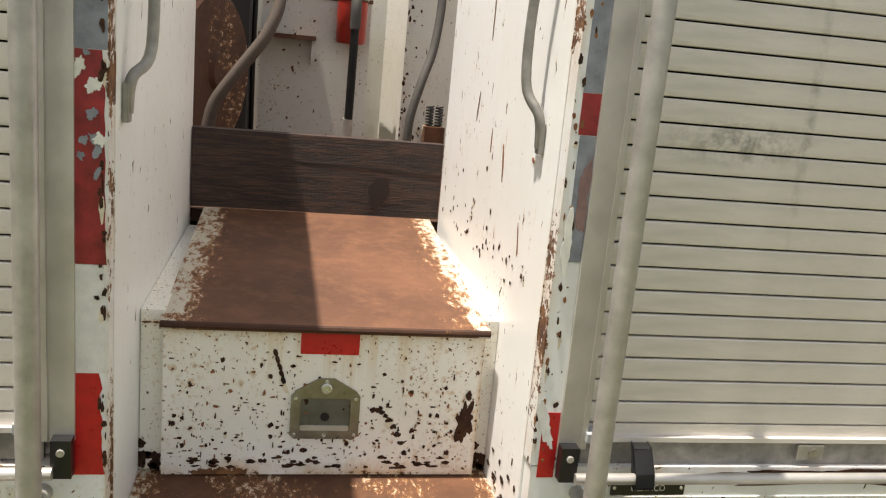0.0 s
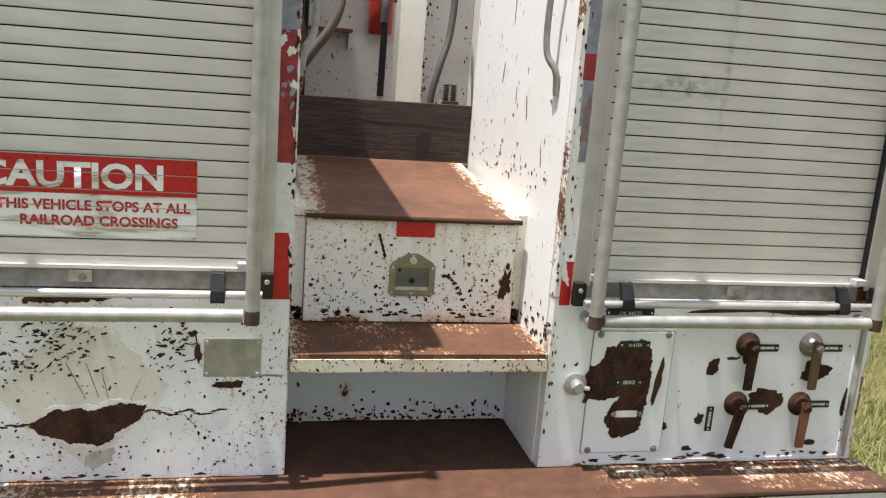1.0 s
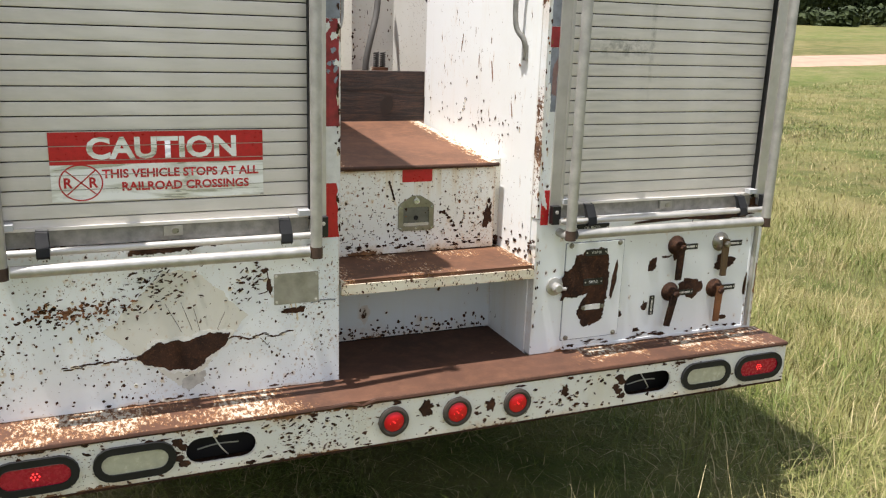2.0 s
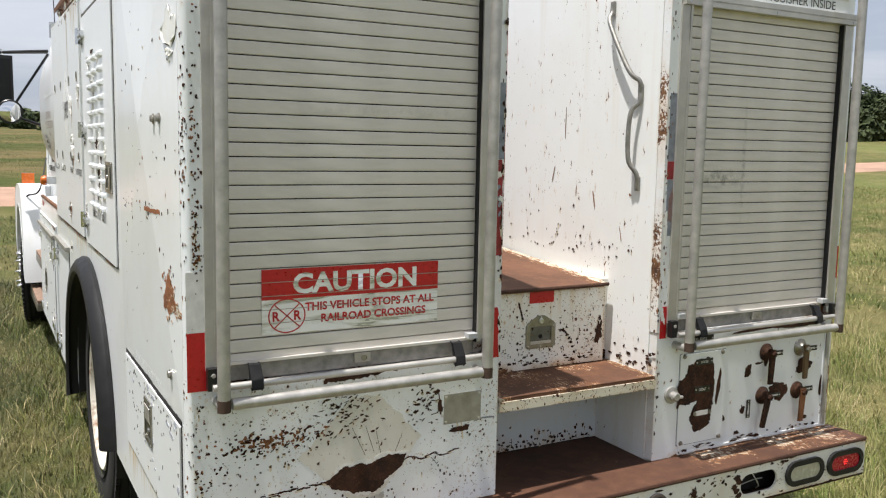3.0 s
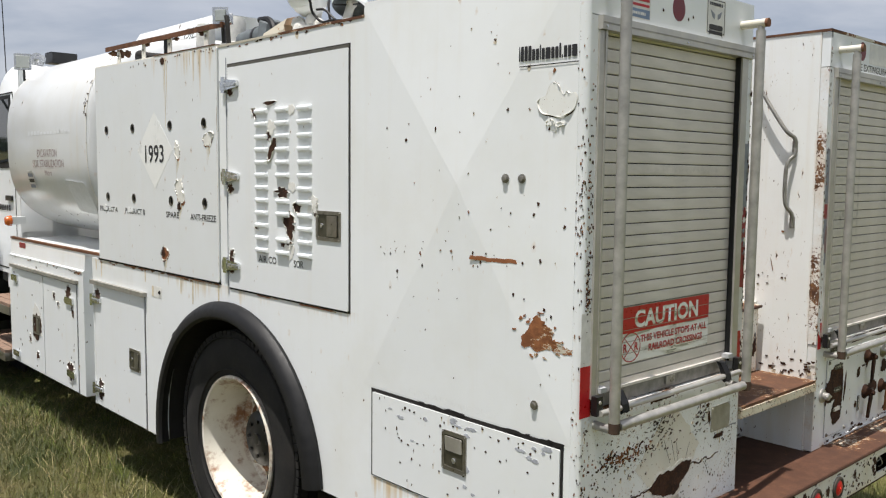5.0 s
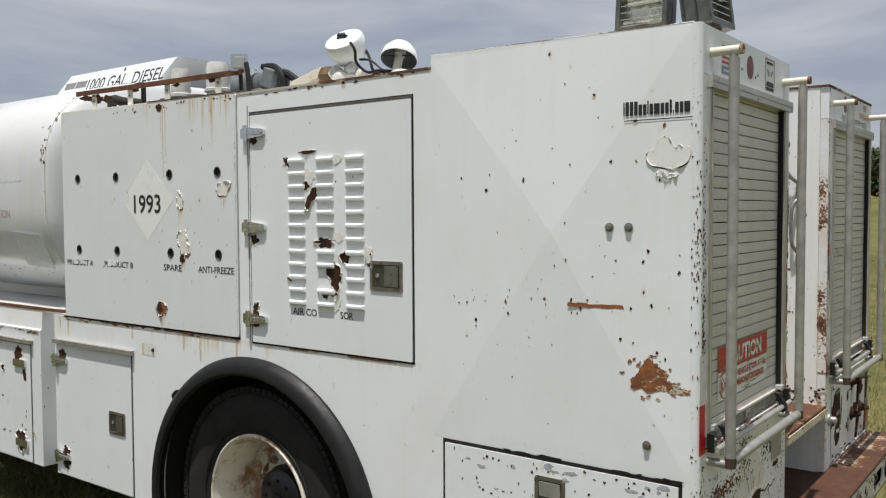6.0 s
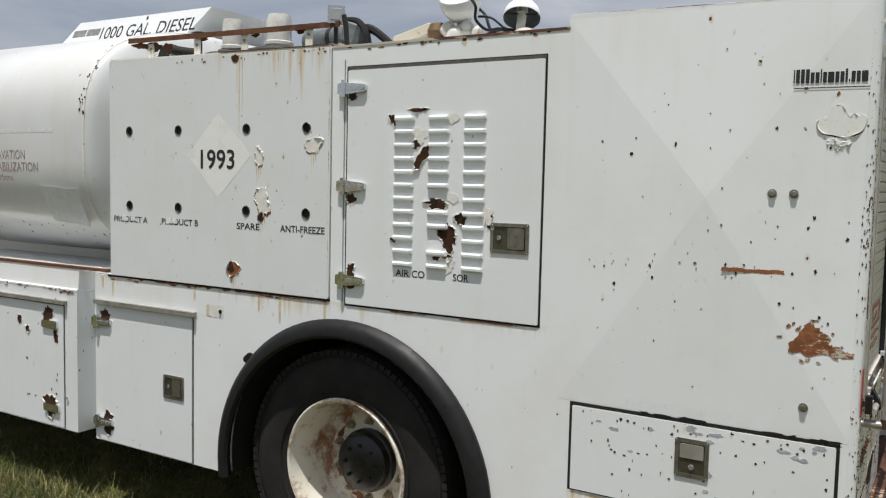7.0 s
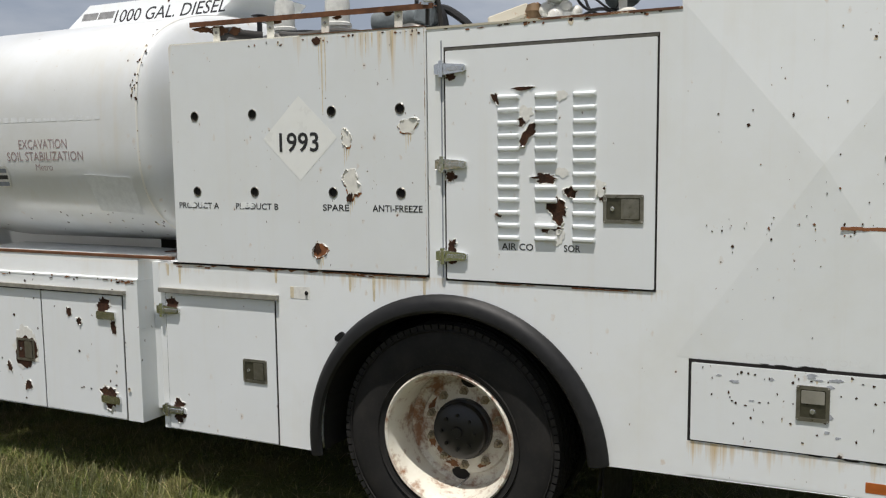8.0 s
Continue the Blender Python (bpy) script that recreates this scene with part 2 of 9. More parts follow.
RUST = deep_rust()
RAIL_RUST = rusty_plate("rusted_rail", flakes=0.15, tone=(0.17, 0.072, 0.034))
RAIL_DARK = rusty_plate("rusted_nosing", flakes=0.3, tone=(0.062, 0.026, 0.014))
HINGE_STEEL = plain("hinge_steel", (0.72, 0.73, 0.73), 0.17, 1.0, 0.12, 30)
CUP_OLIVE = plain("olive_latch_cup", (0.085, 0.08, 0.055), 0.4, 0.4, 0.35, 40)
STAIN = plain("orange_stain", (0.68, 0.60, 0.46), 0.6, 0, 0.25, 40)
RUST_LIGHT = rusty_plate("orange_rust", flakes=0.12, tone=(0.25, 0.105, 0.045))
TREAD = rusty_plate("rusted_tread", left_edge=-0.225, right_edge=0.35, flakes=0.10, tone=(0.135, 0.060, 0.032))
TREAD_LOW = rusty_plate("rusted_lower_tread", left_edge=-0.285, right_edge=0.40, flakes=0.40, tone=(0.115, 0.050, 0.026), grain=95)
DECK = rusty_plate("rusted_deck", flakes=0.34, tone=(0.100, 0.044, 0.025), spread=(0.05, 0.30), grain=85)
DECK_FLOOR = rusty_plate("rusted_recess_floor", flakes=0.22, tone=(0.085, 0.038, 0.022))
STEEL_PIPE = plain("galvanised_pipe", (0.46, 0.445, 0.415), 0.42, 0.55, 0.26, 22)
GRAB_STEEL = plain("dull_grab_steel", (0.30, 0.29, 0.265), 0.42, 0.7, 0.3, 30)
ALU = plain("brushed_aluminium", (0.56, 0.54, 0.50), 0.42, 0.6, 0.16, 14)
CHROME = plain("chrome", (0.60, 0.61, 0.62), 0.24, 0.85, 0.12, 30)
LATCH_METAL = plain("dull_stainless_steel", (0.31, 0.295, 0.26), 0.33, 0.85, 0.25, 40)
BLACK_RUBBER = plain("black_rubber", (0.012, 0.012, 0.0125), 0.5, 0, 0.35, 25, spec=0.3)
BLACK_PAINT = plain("black_paint", (0.012, 0.012, 0.013), 0.35, 0, 0.3, 25)
DARK_GAP = plain("dark_gap", (0.012, 0.010, 0.009), 0.9, 0, 0.3, 25)
RED_TAPE = plain("red_reflective_tape", (0.50, 0.012, 0.016), 0.32, 0, 0.18, 90)
RED_OLD = plain("faded_red_tape", (0.30, 0.022, 0.026), 0.42, 0, 0.5, 34)
GREY_TAPE = plain("grey_worn_tape", (0.25, 0.27, 0.31), 0.45, 0, 0.35, 36)
WHITE_TAPE = plain("white_reflective_tape", (0.74, 0.73, 0.70), 0.36, 0, 0.14, 40)
GREY_PLATE = plain("grey_metal_plate", (0.37, 0.355, 0.315), 0.45, 0.5, 0.25, 28)
LETTER_BLACK = plain("black_lettering", (0.02, 0.02, 0.022), 0.5, 0, 0.2, 60)
LETTER_FADED = plain("faded_maroon_lettering", (0.36, 0.27, 0.27), 0.5, 0, 0.2, 60)
LETTER_GHOST = plain("ghost_lettering", (0.815, 0.832, 0.83), 0.5, 0, 0.1, 60)
LETTER_RED = plain("red_lettering", (0.46, 0.010, 0.014), 0.45, 0, 0.15, 60)


def silver_foil():
    """Worn mirror foil: near-white with painted bands of grey reflection, and small scuffs."""
    n = Nodes("silver_sticker")
    a, b = n.noise(2.4, 4, 0.6, stretch=(1.6, 1, 7), distort=0.8), n.noise(70, 4, 0.6)
    col = n.mix(n.step(a, 0.49, 0.60), (0.86, 0.86, 0.84), (0.52, 0.515, 0.48))
    col = n.mix(n.step(b, 0.6, 0.75, 0, 0.3), col, (0.34, 0.33, 0.30))
    return n.finish(col, n.step(a, 0.4, 0.6, 0.38, 0.26), n.step(a, 0.49, 0.60, 0.05, 0.45), b, 0.1, 0.0006)


STICKER_SILVER = silver_foil()
STICKER_WHITE = plain("white_sticker", (0.72, 0.71, 0.67), 0.38, 0, 0.12, 30)
STICKER_BLUE = plain("blue_sticker", (0.17, 0.24, 0.36), 0.45, 0, 0.2, 30)
PLACARD = plain("white_placard", (0.85, 0.86, 0.83), 0.3, 0, 0.03, 12)
PATCH_PAINT = plain("repainted_white", (0.84, 0.86, 0.85), 0.3, 0, 0.04, 9)
BARE_WHITE = plain("curled_white_paint", (0.78, 0.77, 0.72), 0.5, 0, 0.12, 60)
RED_PAINT = plain("red_enamel", (0.42, 0.035, 0.022), 0.35, 0, 0.25, 30)
HOSE_BROWN = plain("weathered_brown_hose", (0.075, 0.056, 0.044), 0.75, 0, 0.25, 40)
HOSE_GREY = plain("weathered_grey_hose", (0.07, 0.066, 0.06), 0.7, 0, 0.25, 40)
AMBER = plain("amber_lens", (0.60, 0.13, 0.015), 0.2, 0, 0.15, 40)
RED_LENS = plain("red_lens", (0.40, 0.006, 0.028), 0.25, 0, 0.2, 90)
CLEAR_LENS = plain("clouded_clear_lens", (0.46, 0.45, 0.34), 0.22, 0, 0.15, 40)
CHASSIS = plain("dirty_black_chassis", (0.018, 0.016, 0.014), 0.8, 0, 0.4, 20)
ORANGE_TAPE = plain("orange_tape", (0.45, 0.12, 0.02), 0.5, 0, 0.2, 30)
BRASS = plain("aged_brass", (0.16, 0.10, 0.05), 0.65, 0.3, 0.25, 40)
LAMP_GLASS = plain("lamp_glass", (0.50, 0.52, 0.48), 0.12, 0.5, 0.08, 60)


def glowing(name, color, strength):
    n = Nodes(name)
    n.put(n.bsdf.inputs["Emission Color"], (*color, 1))
    n.put(n.bsdf.inputs["Emission Strength"], strength)
    return n.finish(color, 0.3)


LED = glowing("lit_red_diode", (1.0, 0.03, 0.03), 1.6)


def mirror_glass():
    n = Nodes("mirror_glass")
    return n.finish((0.86, 0.87, 0.88), 0.02, 1.0)


def window_glass():
    n = Nodes("tinted_glass")
    return n.finish((0.02, 0.025, 0.026), 0.04, 0.0, spec=0.6)


MIRROR, GLASS = mirror_glass(), window_glass()


def wood():
    n = Nodes("stained_plank")
    grain = n.noise(9, 8, 0.65, stretch=(1.1, 6, 16), distort=0.6)
    fine = n.noise(30, 6, 0.7, stretch=(0.8, 6, 14))
    col = n.mix(n.step(grain, 0.43, 0.57), (0.010, 0.005, 0.0035), (0.062, 0.027, 0.015))
    col = n.mix(n.step(fine, 0.50, 0.57, 0, 0.85), col, (0.020, 0.010, 0.007))
    return n.finish(col, 0.62, 0, n.math("ADD", grain, fine), 0.7, 0.003)


WOOD = wood()
WOOD_KNOT = plain("wood_knot", (0.022, 0.011, 0.007), 0.6, 0, 0.5, 70)
WOOD_STEP = plain("weathered_step_board", (0.26, 0.17, 0.12), 0.8, 0, 0.4, 30)


def shutter_metal():
    n = Nodes("anodised_shutter")
    a = n.noise(3, 5, 0.6)
    s = n.noise(2, 5, 0.65, stretch=(1.4, 1, 7))
    t = n.noise(60, 4, 0.6, stretch=(0.6, 1, 4))
    info = n.add("ObjectInfo")
    col = n.mix(n.step(a, 0.35, 0.7), (0.655, 0.610, 0.560), (0.76, 0.714, 0.662))
    col = n.mix(n.step(s, 0.50, 0.78, 0, 0.5), col, (0.40, 0.385, 0.34))
    col = n.mix(n.step(t, 0.62, 0.8, 0, 0.3), col, (0.30, 0.29, 0.26))
    col = n.mix(n.math("MULTIPLY", info.outputs["Random"], 0.10), col, (0.40, 0.39, 0.35))
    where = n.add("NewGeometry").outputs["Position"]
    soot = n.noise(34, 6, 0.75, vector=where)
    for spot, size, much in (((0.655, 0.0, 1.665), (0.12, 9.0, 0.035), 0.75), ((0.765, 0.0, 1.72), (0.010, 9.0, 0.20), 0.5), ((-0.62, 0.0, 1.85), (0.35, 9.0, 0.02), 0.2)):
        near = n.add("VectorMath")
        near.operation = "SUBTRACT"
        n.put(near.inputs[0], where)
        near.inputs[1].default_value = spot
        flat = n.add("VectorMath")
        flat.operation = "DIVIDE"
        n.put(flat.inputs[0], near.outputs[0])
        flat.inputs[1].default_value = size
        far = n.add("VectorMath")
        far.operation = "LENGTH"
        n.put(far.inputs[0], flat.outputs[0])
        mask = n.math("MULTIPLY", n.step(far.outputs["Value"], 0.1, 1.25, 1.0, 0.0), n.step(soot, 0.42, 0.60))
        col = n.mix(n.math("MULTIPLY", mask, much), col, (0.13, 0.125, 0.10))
    return n.finish(col, n.step(a, 0.3, 0.7, 0.40, 0.52), 0.15, t, 0.2, 0.0008)


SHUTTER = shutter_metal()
# grey of the lock strip, darkened for the shade under the sill ledge
LOCK_SHADE = plain("shaded_lock_strip", (0.27, 0.255, 0.225), 0.6, 0.1, 0.4, 40)


def tyre_rubber():
    n = Nodes("tyre_rubber")
    a, b = n.noise(9, 5), n.noise(60, 4)
    col = n.mix(n.step(a, 0.4, 0.75), (0.007, 0.0066, 0.0062), (0.017, 0.015, 0.013))
    col = n.mix(n.step(b, 0.55, 0.8, 0, 0.5), col, (0.026, 0.023, 0.019))
    return n.finish(col, 0.85, 0, b, 0.3, 0.002)


TYRE = tyre_rubber()


def rim_paint():
    n = Nodes("cream_wheel_enamel")
    a, b = n.noise(5.5, 5, 0.65), n.noise(26, 6, 0.7)
    col = n.mix(n.step(a, 0.35, 0.7), (0.74, 0.71, 0.62), (0.62, 0.57, 0.46))
    rust = n.step(n.math("ADD", n.math("MULTIPLY", a, 0.7), n.math("MULTIPLY", b, 0.45)), 0.56, 0.68)
    col = n.mix(n.math("MULTIPLY", rust, 0.9), col, (0.24, 0.09, 0.03))
    return n.finish(col, 0.5, 0, b, 0.3, 0.001)


RIM = rim_paint()


def grass_mat(name, blades, dryness=0.0):
    n = Nodes(name)
    a, b, c = n.noise(0.35, 5, 0.6), n.noise(2.3, 4, 0.6), n.noise(40 if not blades else 9, 4, 0.7)
    green, dry, brown = (0.044 + 0.088 * dryness, 0.056 + 0.111 * dryness, 0.014 + 0.008 * dryness), (0.19 + 0.12 * dryness, 0.15 + 0.105 * dryness, 0.068 + 0.032 * dryness), (0.12, 0.09, 0.05)
    at = n.add("SeparateXYZ", Vector=n.add("NewGeometry").outputs["Position"]).outputs["X"]
    mix1 = n.mix(n.step(n.math("ADD", n.math("ADD", n.math("MULTIPLY", a, 0.55), n.math("MULTIPLY", b, 0.45)), n.step(at, -1.0, 2.0, 0.0, 0.04)), 0.44, 0.60), green, dry)
    if blades:
        rnd = n.add("NewGeometry").outputs["Random Per Island"]
        col = n.mix(n.step(rnd, 0.0, 1.0, 0, 0.8), mix1, (0.050 + 0.112 * dryness, 0.064 + 0.158 * dryness, 0.014 + 0.03 * dryness))
        cut = 0.90 - 0.14 * dryness
        col = n.mix(n.step(rnd, cut, cut + 0.04), col, (0.38, 0.315, 0.16))
        return n.finish(col, 0.55, 0, spec=0.3)
    far = n.noise(0.045, 5, 0.65)
    lumps = n.step(n.noise(0.55, 6, 0.7, stretch=(1, 1, 1), distort=0.6), 0.40, 0.62)
    tufts = n.step(n.noise(3.4, 5, 0.75), 0.40, 0.64)
    lush = n.mix(lumps, (0.125, 0.165, 0.042), (0.23, 0.215, 0.095))
    col = n.mix(n.step(far, 0.42, 0.62, 0.35, 0.9), mix1, n.mix(n.math("MULTIPLY", tufts, 0.55), lush, (0.075, 0.10, 0.028)))
    along = n.add("SeparateXYZ", Vector=n.add("NewGeometry").outputs["Position"]).outputs["Y"]
    weedy = n.step(n.math("SUBTRACT", along, n.math("MULTIPLY", at, 1.2)), 14.0, 30.0)
    weeds = n.mix(n.step(n.noise(0.16, 7, 0.75, stretch=(0.4, 1, 1)), 0.43, 0.58), (0.062, 0.082, 0.020), (0.165, 0.132, 0.060))
    weeds = n.mix(n.step(n.noise(0.9, 5, 0.7), 0.45, 0.7, 0, 0.6), weeds, (0.030, 0.042, 0.014))
    col = n.mix(weedy, col, weeds)
    col = n.mix(n.step(c, 0.5, 0.75, 0, 0.45), col, brown)
    return n.finish(col, 0.9, 0, n.math("ADD", b, c), 0.8, 0.06, spec=0.1)


GROUND, BLADES = grass_mat("meadow", False), grass_mat("grass_blades", True)
BLADES_DRY = grass_mat("dry_grass_blades", True, 0.72)
ROAD = plain("pinkish_dirt_road", (0.36, 0.238, 0.175), 0.95, 0, 0.22, 1.2, 0.4, spec=0.1)


def leaf_mat():
    n = Nodes("oak_leaves")
    rnd = n.add("NewGeometry").outputs["Random Per Island"]
    info = n.add("ObjectInfo").outputs["Random"]
    col = n.mix(rnd, (0.014, 0.027, 0.010), (0.042, 0.060, 0.020))
    col = n.mix(n.math("MULTIPLY", info, 0.4), col, (0.075, 0.085, 0.035))
    return n.finish(col, 0.7, 0, spec=0.2)


LEAF = leaf_mat()
BARK = plain("oak_bark", (0.07, 0.055, 0.042), 0.9, 0, 0.4, 20, 0.5)


# ---- mesh helpers ----
from mathutils.geometry import tessellate_polygon


def part(name, bm, material, parent=None, label="", smooth=False, bevel=0.0):
    """Links a bmesh as one mesh object under a thing or a part."""
    if bevel:
        bmesh.ops.bevel(bm, geom=[e for e in bm.edges if len(e.link_faces) == 2 and e.calc_face_angle(0) > 0.5], offset=bevel, segments=1, affect="EDGES", clamp_overlap=True)
    bmesh.ops.recalc_face_normals(bm, faces=bm.faces)
    me = bpy.data.meshes.new(name)
    bm.to_mesh(me)
    bm.free()
    me.materials.append(material)
    if smooth:
        me.polygons.foreach_set("use_smooth", [True] * len(me.polygons))
        me.set_sharp_from_angle(angle=radians(38))
    ob = new(name, me)
    ob.parent = parent
    if label:
        ob["label"] = label
    return ob


def box(x0, x1, y0, y1, z0, z1, bm=None):
    bm = bm or bmesh.new()
    v = [bm.verts.new((x, y, z)) for x in (x0, x1) for y in (y0, y1) for z in (z0, z1)]
    for f in ((0, 1, 3, 2), (4, 6, 7, 5), (0, 4, 5, 1), (2, 3, 7, 6), (0, 2, 6, 4), (1, 5, 7, 3)):
        bm.faces.new([v[i] for i in f])
    return bm


def moved(bm, m):
    bmesh.ops.transform(bm, matrix=m, verts=bm.verts)
    return bm


def frame_of(origin, ax, ay):
    ax, ay = Vector(ax), Vector(ay)
    az = ax.cross(ay)
    m = Matrix((ax, ay, az)).transposed().to_4x4()
    m.translation = origin
    return m


SIDE_X = -1.22


PANEL_Y, PANEL_Z, APEX, PROUD = (0.021, 1.022), (1.029, 2.434), (0.50, 1.80), 0.020


def crease(y, z):
    """How far the cross-broken sheet of the rear flank stands proud."""
    if not (PANEL_Y[0] < y < PANEL_Y[1] and PANEL_Z[0] < z < PANEL_Z[1]):
        return 0.0
    ky = (y - PANEL_Y[0]) / (APEX[0] - PANEL_Y[0]) if y < APEX[0] else (PANEL_Y[1] - y) / (PANEL_Y[1] - APEX[0])
    kz = (z - PANEL_Z[0]) / (APEX[1] - PANEL_Z[0]) if z < APEX[1] else (PANEL_Z[1] - z) / (PANEL_Z[1] - APEX[1])
    return 0.0005 + PROUD * min(ky, kz)


def on_side(y, z, out=0.0):
    """Frame on the truck's left flank: x runs towards the tail, y up, z outwards."""
    c = crease(y, z)
    gy = (crease(y + 0.002, z) - c) / 0.002 if c else 0.0
    gz = (crease(y, z + 0.002) - c) / 0.002 if c else 0.0
    if max(abs(gy), abs(gz)) > 0.2:
        gy = gz = 0.0
    return frame_of((SIDE_X - out - c, y, z), (gy, -1, 0), (-gz, 0, 1))


def on_rear(x, z, out=0.0):
    """Frame on the truck's tail: x runs to the right, y up, z outwards."""
    return frame_of((x, -out, z), (1, 0, 0), (0, 0, 1))


def slab(loops, depth, bm=None):
    """A plate in the xy plane with an outline and holes, from z = -depth to 0."""
    bm = bm or bmesh.new()
    flat = [p for lp in loops for p in lp]
    tris = tessellate_polygon([[Vector((x, y, 0)) for x, y in lp] for lp in loops])
    top = [bm.verts.new((x, y, 0)) for x, y in flat]
    low = [bm.verts.new((x, y, -depth)) for x, y in flat]
    for t in tris:
        try:
            bm.faces.new([top[i] for i in t])
            bm.faces.new([low[i] for i in reversed(t)])
        except ValueError:
            pass
    k = 0
    for lp in loops:
        n = len(lp)
        for i in range(n):
            a, b = k + i, k + (i + 1) % n
            bm.faces.new((top[a], top[b], low[b], low[a]))
        k += n
    return bm


def ring_points(cx, cy, rx, ry, n=24, a0=0.0):
    return [(cx + rx * math.cos(a0 + 2 * math.pi * i / n), cy + ry * math.sin(a0 + 2 * math.pi * i / n)) for i in range(n)]


def oval_points(cx, cy, w, h, n=8):
    """A stadium outline."""
    r, pts = h / 2, []
    for side, start in ((1, -90), (-1, 90)):
        for i in range(n + 1):
            a = radians(start + 180 * i / n)
            pts.append((cx + side * (w / 2 - r) + r * math.cos(a), cy + r * math.sin(a)))
    return pts


def rounded(x0, x1, y0, y1, r, n=4):
    pts = []
    for cx, cy, s in ((x1 - r, y0 + r, -90), (x1 - r, y1 - r, 0), (x0 + r, y1 - r, 90), (x0 + r, y0 + r, 180)):
        pts += [(cx + r * math.cos(radians(s + 90 * i / n)), cy + r * math.sin(radians(s + 90 * i / n))) for i in range(n + 1)]
    return pts


def ragged(cx, cy, rx, ry, seed, rough=0.35, n=40, tilt=0.0):
    """An irregular outline, as paint flakes off."""
    pts = []
    for i in range(n):
        a = 2 * math.pi * i / n
        p = Vector((math.cos(a) * 1.3 + seed * 7.1, math.sin(a) * 1.3, seed * 3.7))
        k = 1 + rough * (noise.noise(p) * 1.0 + 0.55 * noise.noise(p * 2.6) + (0.38 * noise.noise(p * 6.3) + 0.22 * noise.noise(p * 15.0) if n > 24 else 0.2 * noise.noise(p * 5.0)))
        k = min(max(k, 0.5), 1.5)
        x, y = rx * k * math.cos(a), ry * k * math.sin(a)
        pts.append((cx + x * math.cos(tilt) - y * math.sin(tilt), cy + x * math.sin(tilt) + y * math.cos(tilt)))
    return pts


def rod(points, r, seg=10, bm=None, caps=True):
    """A round tube along a line of points."""
    bm = bm or bmesh.new()
    pts = [Vector(p) for p in points]
    rings, up = [], None
    for i, p in enumerate(pts):
        d = (pts[min(i + 1, len(pts) - 1)] - pts[max(i - 1, 0)]).normalized()
        if up is None:
            up = d.orthogonal().normalized()
        up = (up - d * up.dot(d)).normalized()
        side = d.cross(up)
        rings.append([bm.verts.new(p + r * (up * math.cos(2 * math.pi * k / seg) + side * math.sin(2 * math.pi * k / seg))) for k in range(seg)])
    for a, b in zip(rings, rings[1:]):
        for k in range(seg):
            bm.faces.new((a[k], a[(k + 1) % seg], b[(k + 1) % seg], b[k]))
    if caps:
        bm.faces.new(rings[0][::-1])
        bm.faces.new(rings[-1])
    return bm


def bent(points, steps=5):
    """A smooth line through points."""
    pts, out = [Vector(p) for p in points], []
    for i in range(len(pts) - 1):
        p0, p1, p2, p3 = pts[max(i - 1, 0)], pts[i], pts[i + 1], pts[min(i + 2, len(pts) - 1)]
        for s in range(steps):
            t = s / steps
            out.append(0.5 * (2 * p1 + (p2 - p0) * t + (2 * p0 - 5 * p1 + 4 * p2 - p3) * t * t + (3 * p1 - p0 - 3 * p2 + p3) * t ** 3))
    return out + [pts[-1]]


def lathe(profile, seg=32, bm=None, caps=True):
    """Turns a profile of (radius, along) round the z axis."""
    bm = bm or bmesh.new()
    rings = [[bm.verts.new((r * math.cos(2 * math.pi * k / seg), r * math.sin(2 * math.pi * k / seg), h)) for k in range(seg)] for r, h in profile]
    for a, b in zip(rings, rings[1:]):
        for k in range(seg):
            bm.faces.new((a[k], a[(k + 1) % seg], b[(k + 1) % seg], b[k]))
    for ring, (r, _) in ((rings[0], profile[0]), (rings[-1], profile[-1])):
        if caps and r > 1e-4:
            bm.faces.new(ring)
    bmesh.ops.remove_doubles(bm, verts=bm.verts, dist=1e-5)
    return bm


def disc(m, r, depth, seg=18, bm=None):
    b = lathe([(r, -0.0005), (r, depth * 0.8), (r * 0.86, depth)], seg)
    return moved(b, m)


def words(name, body, m, width, height, material, parent, label="", shear=0.0, bold=0.0):
    """Raised thin lettering with the built-in font, centred on a frame."""
    cu = bpy.data.curves.new(name, "FONT")
    cu.body, cu.align_x, cu.align_y, cu.extrude, cu.shear, cu.resolution_u = body, "CENTER", "CENTER", 0.0, shear, 3
    cu.offset = bold
    tmp = new("lettering_source", cu)
    me = bpy.data.meshes.new_from_object(tmp.evaluated_get(bpy.context.evaluated_depsgraph_get()))
    bpy.data.objects.remove(tmp)
    bpy.data.curves.remove(cu)
    co = np.empty(len(me.vertices) * 3)
    me.vertices.foreach_get("co", co)
    co = co.reshape(-1, 3)
    lo, hi = co.min(0), co.max(0)
    me.transform(Matrix.Diagonal((width / (hi[0] - lo[0]), height / (hi[1] - lo[1]), 1, 1)) @ Matrix.Translation((-(lo[0] + hi[0]) / 2, -(lo[1] + hi[1]) / 2, 0)))
    me.transform(m)
    me.materials.clear()
    me.materials.append(material)
    ob = new(name, me)
    ob.parent = parent
    if label:
        ob["label"] = label
    return ob


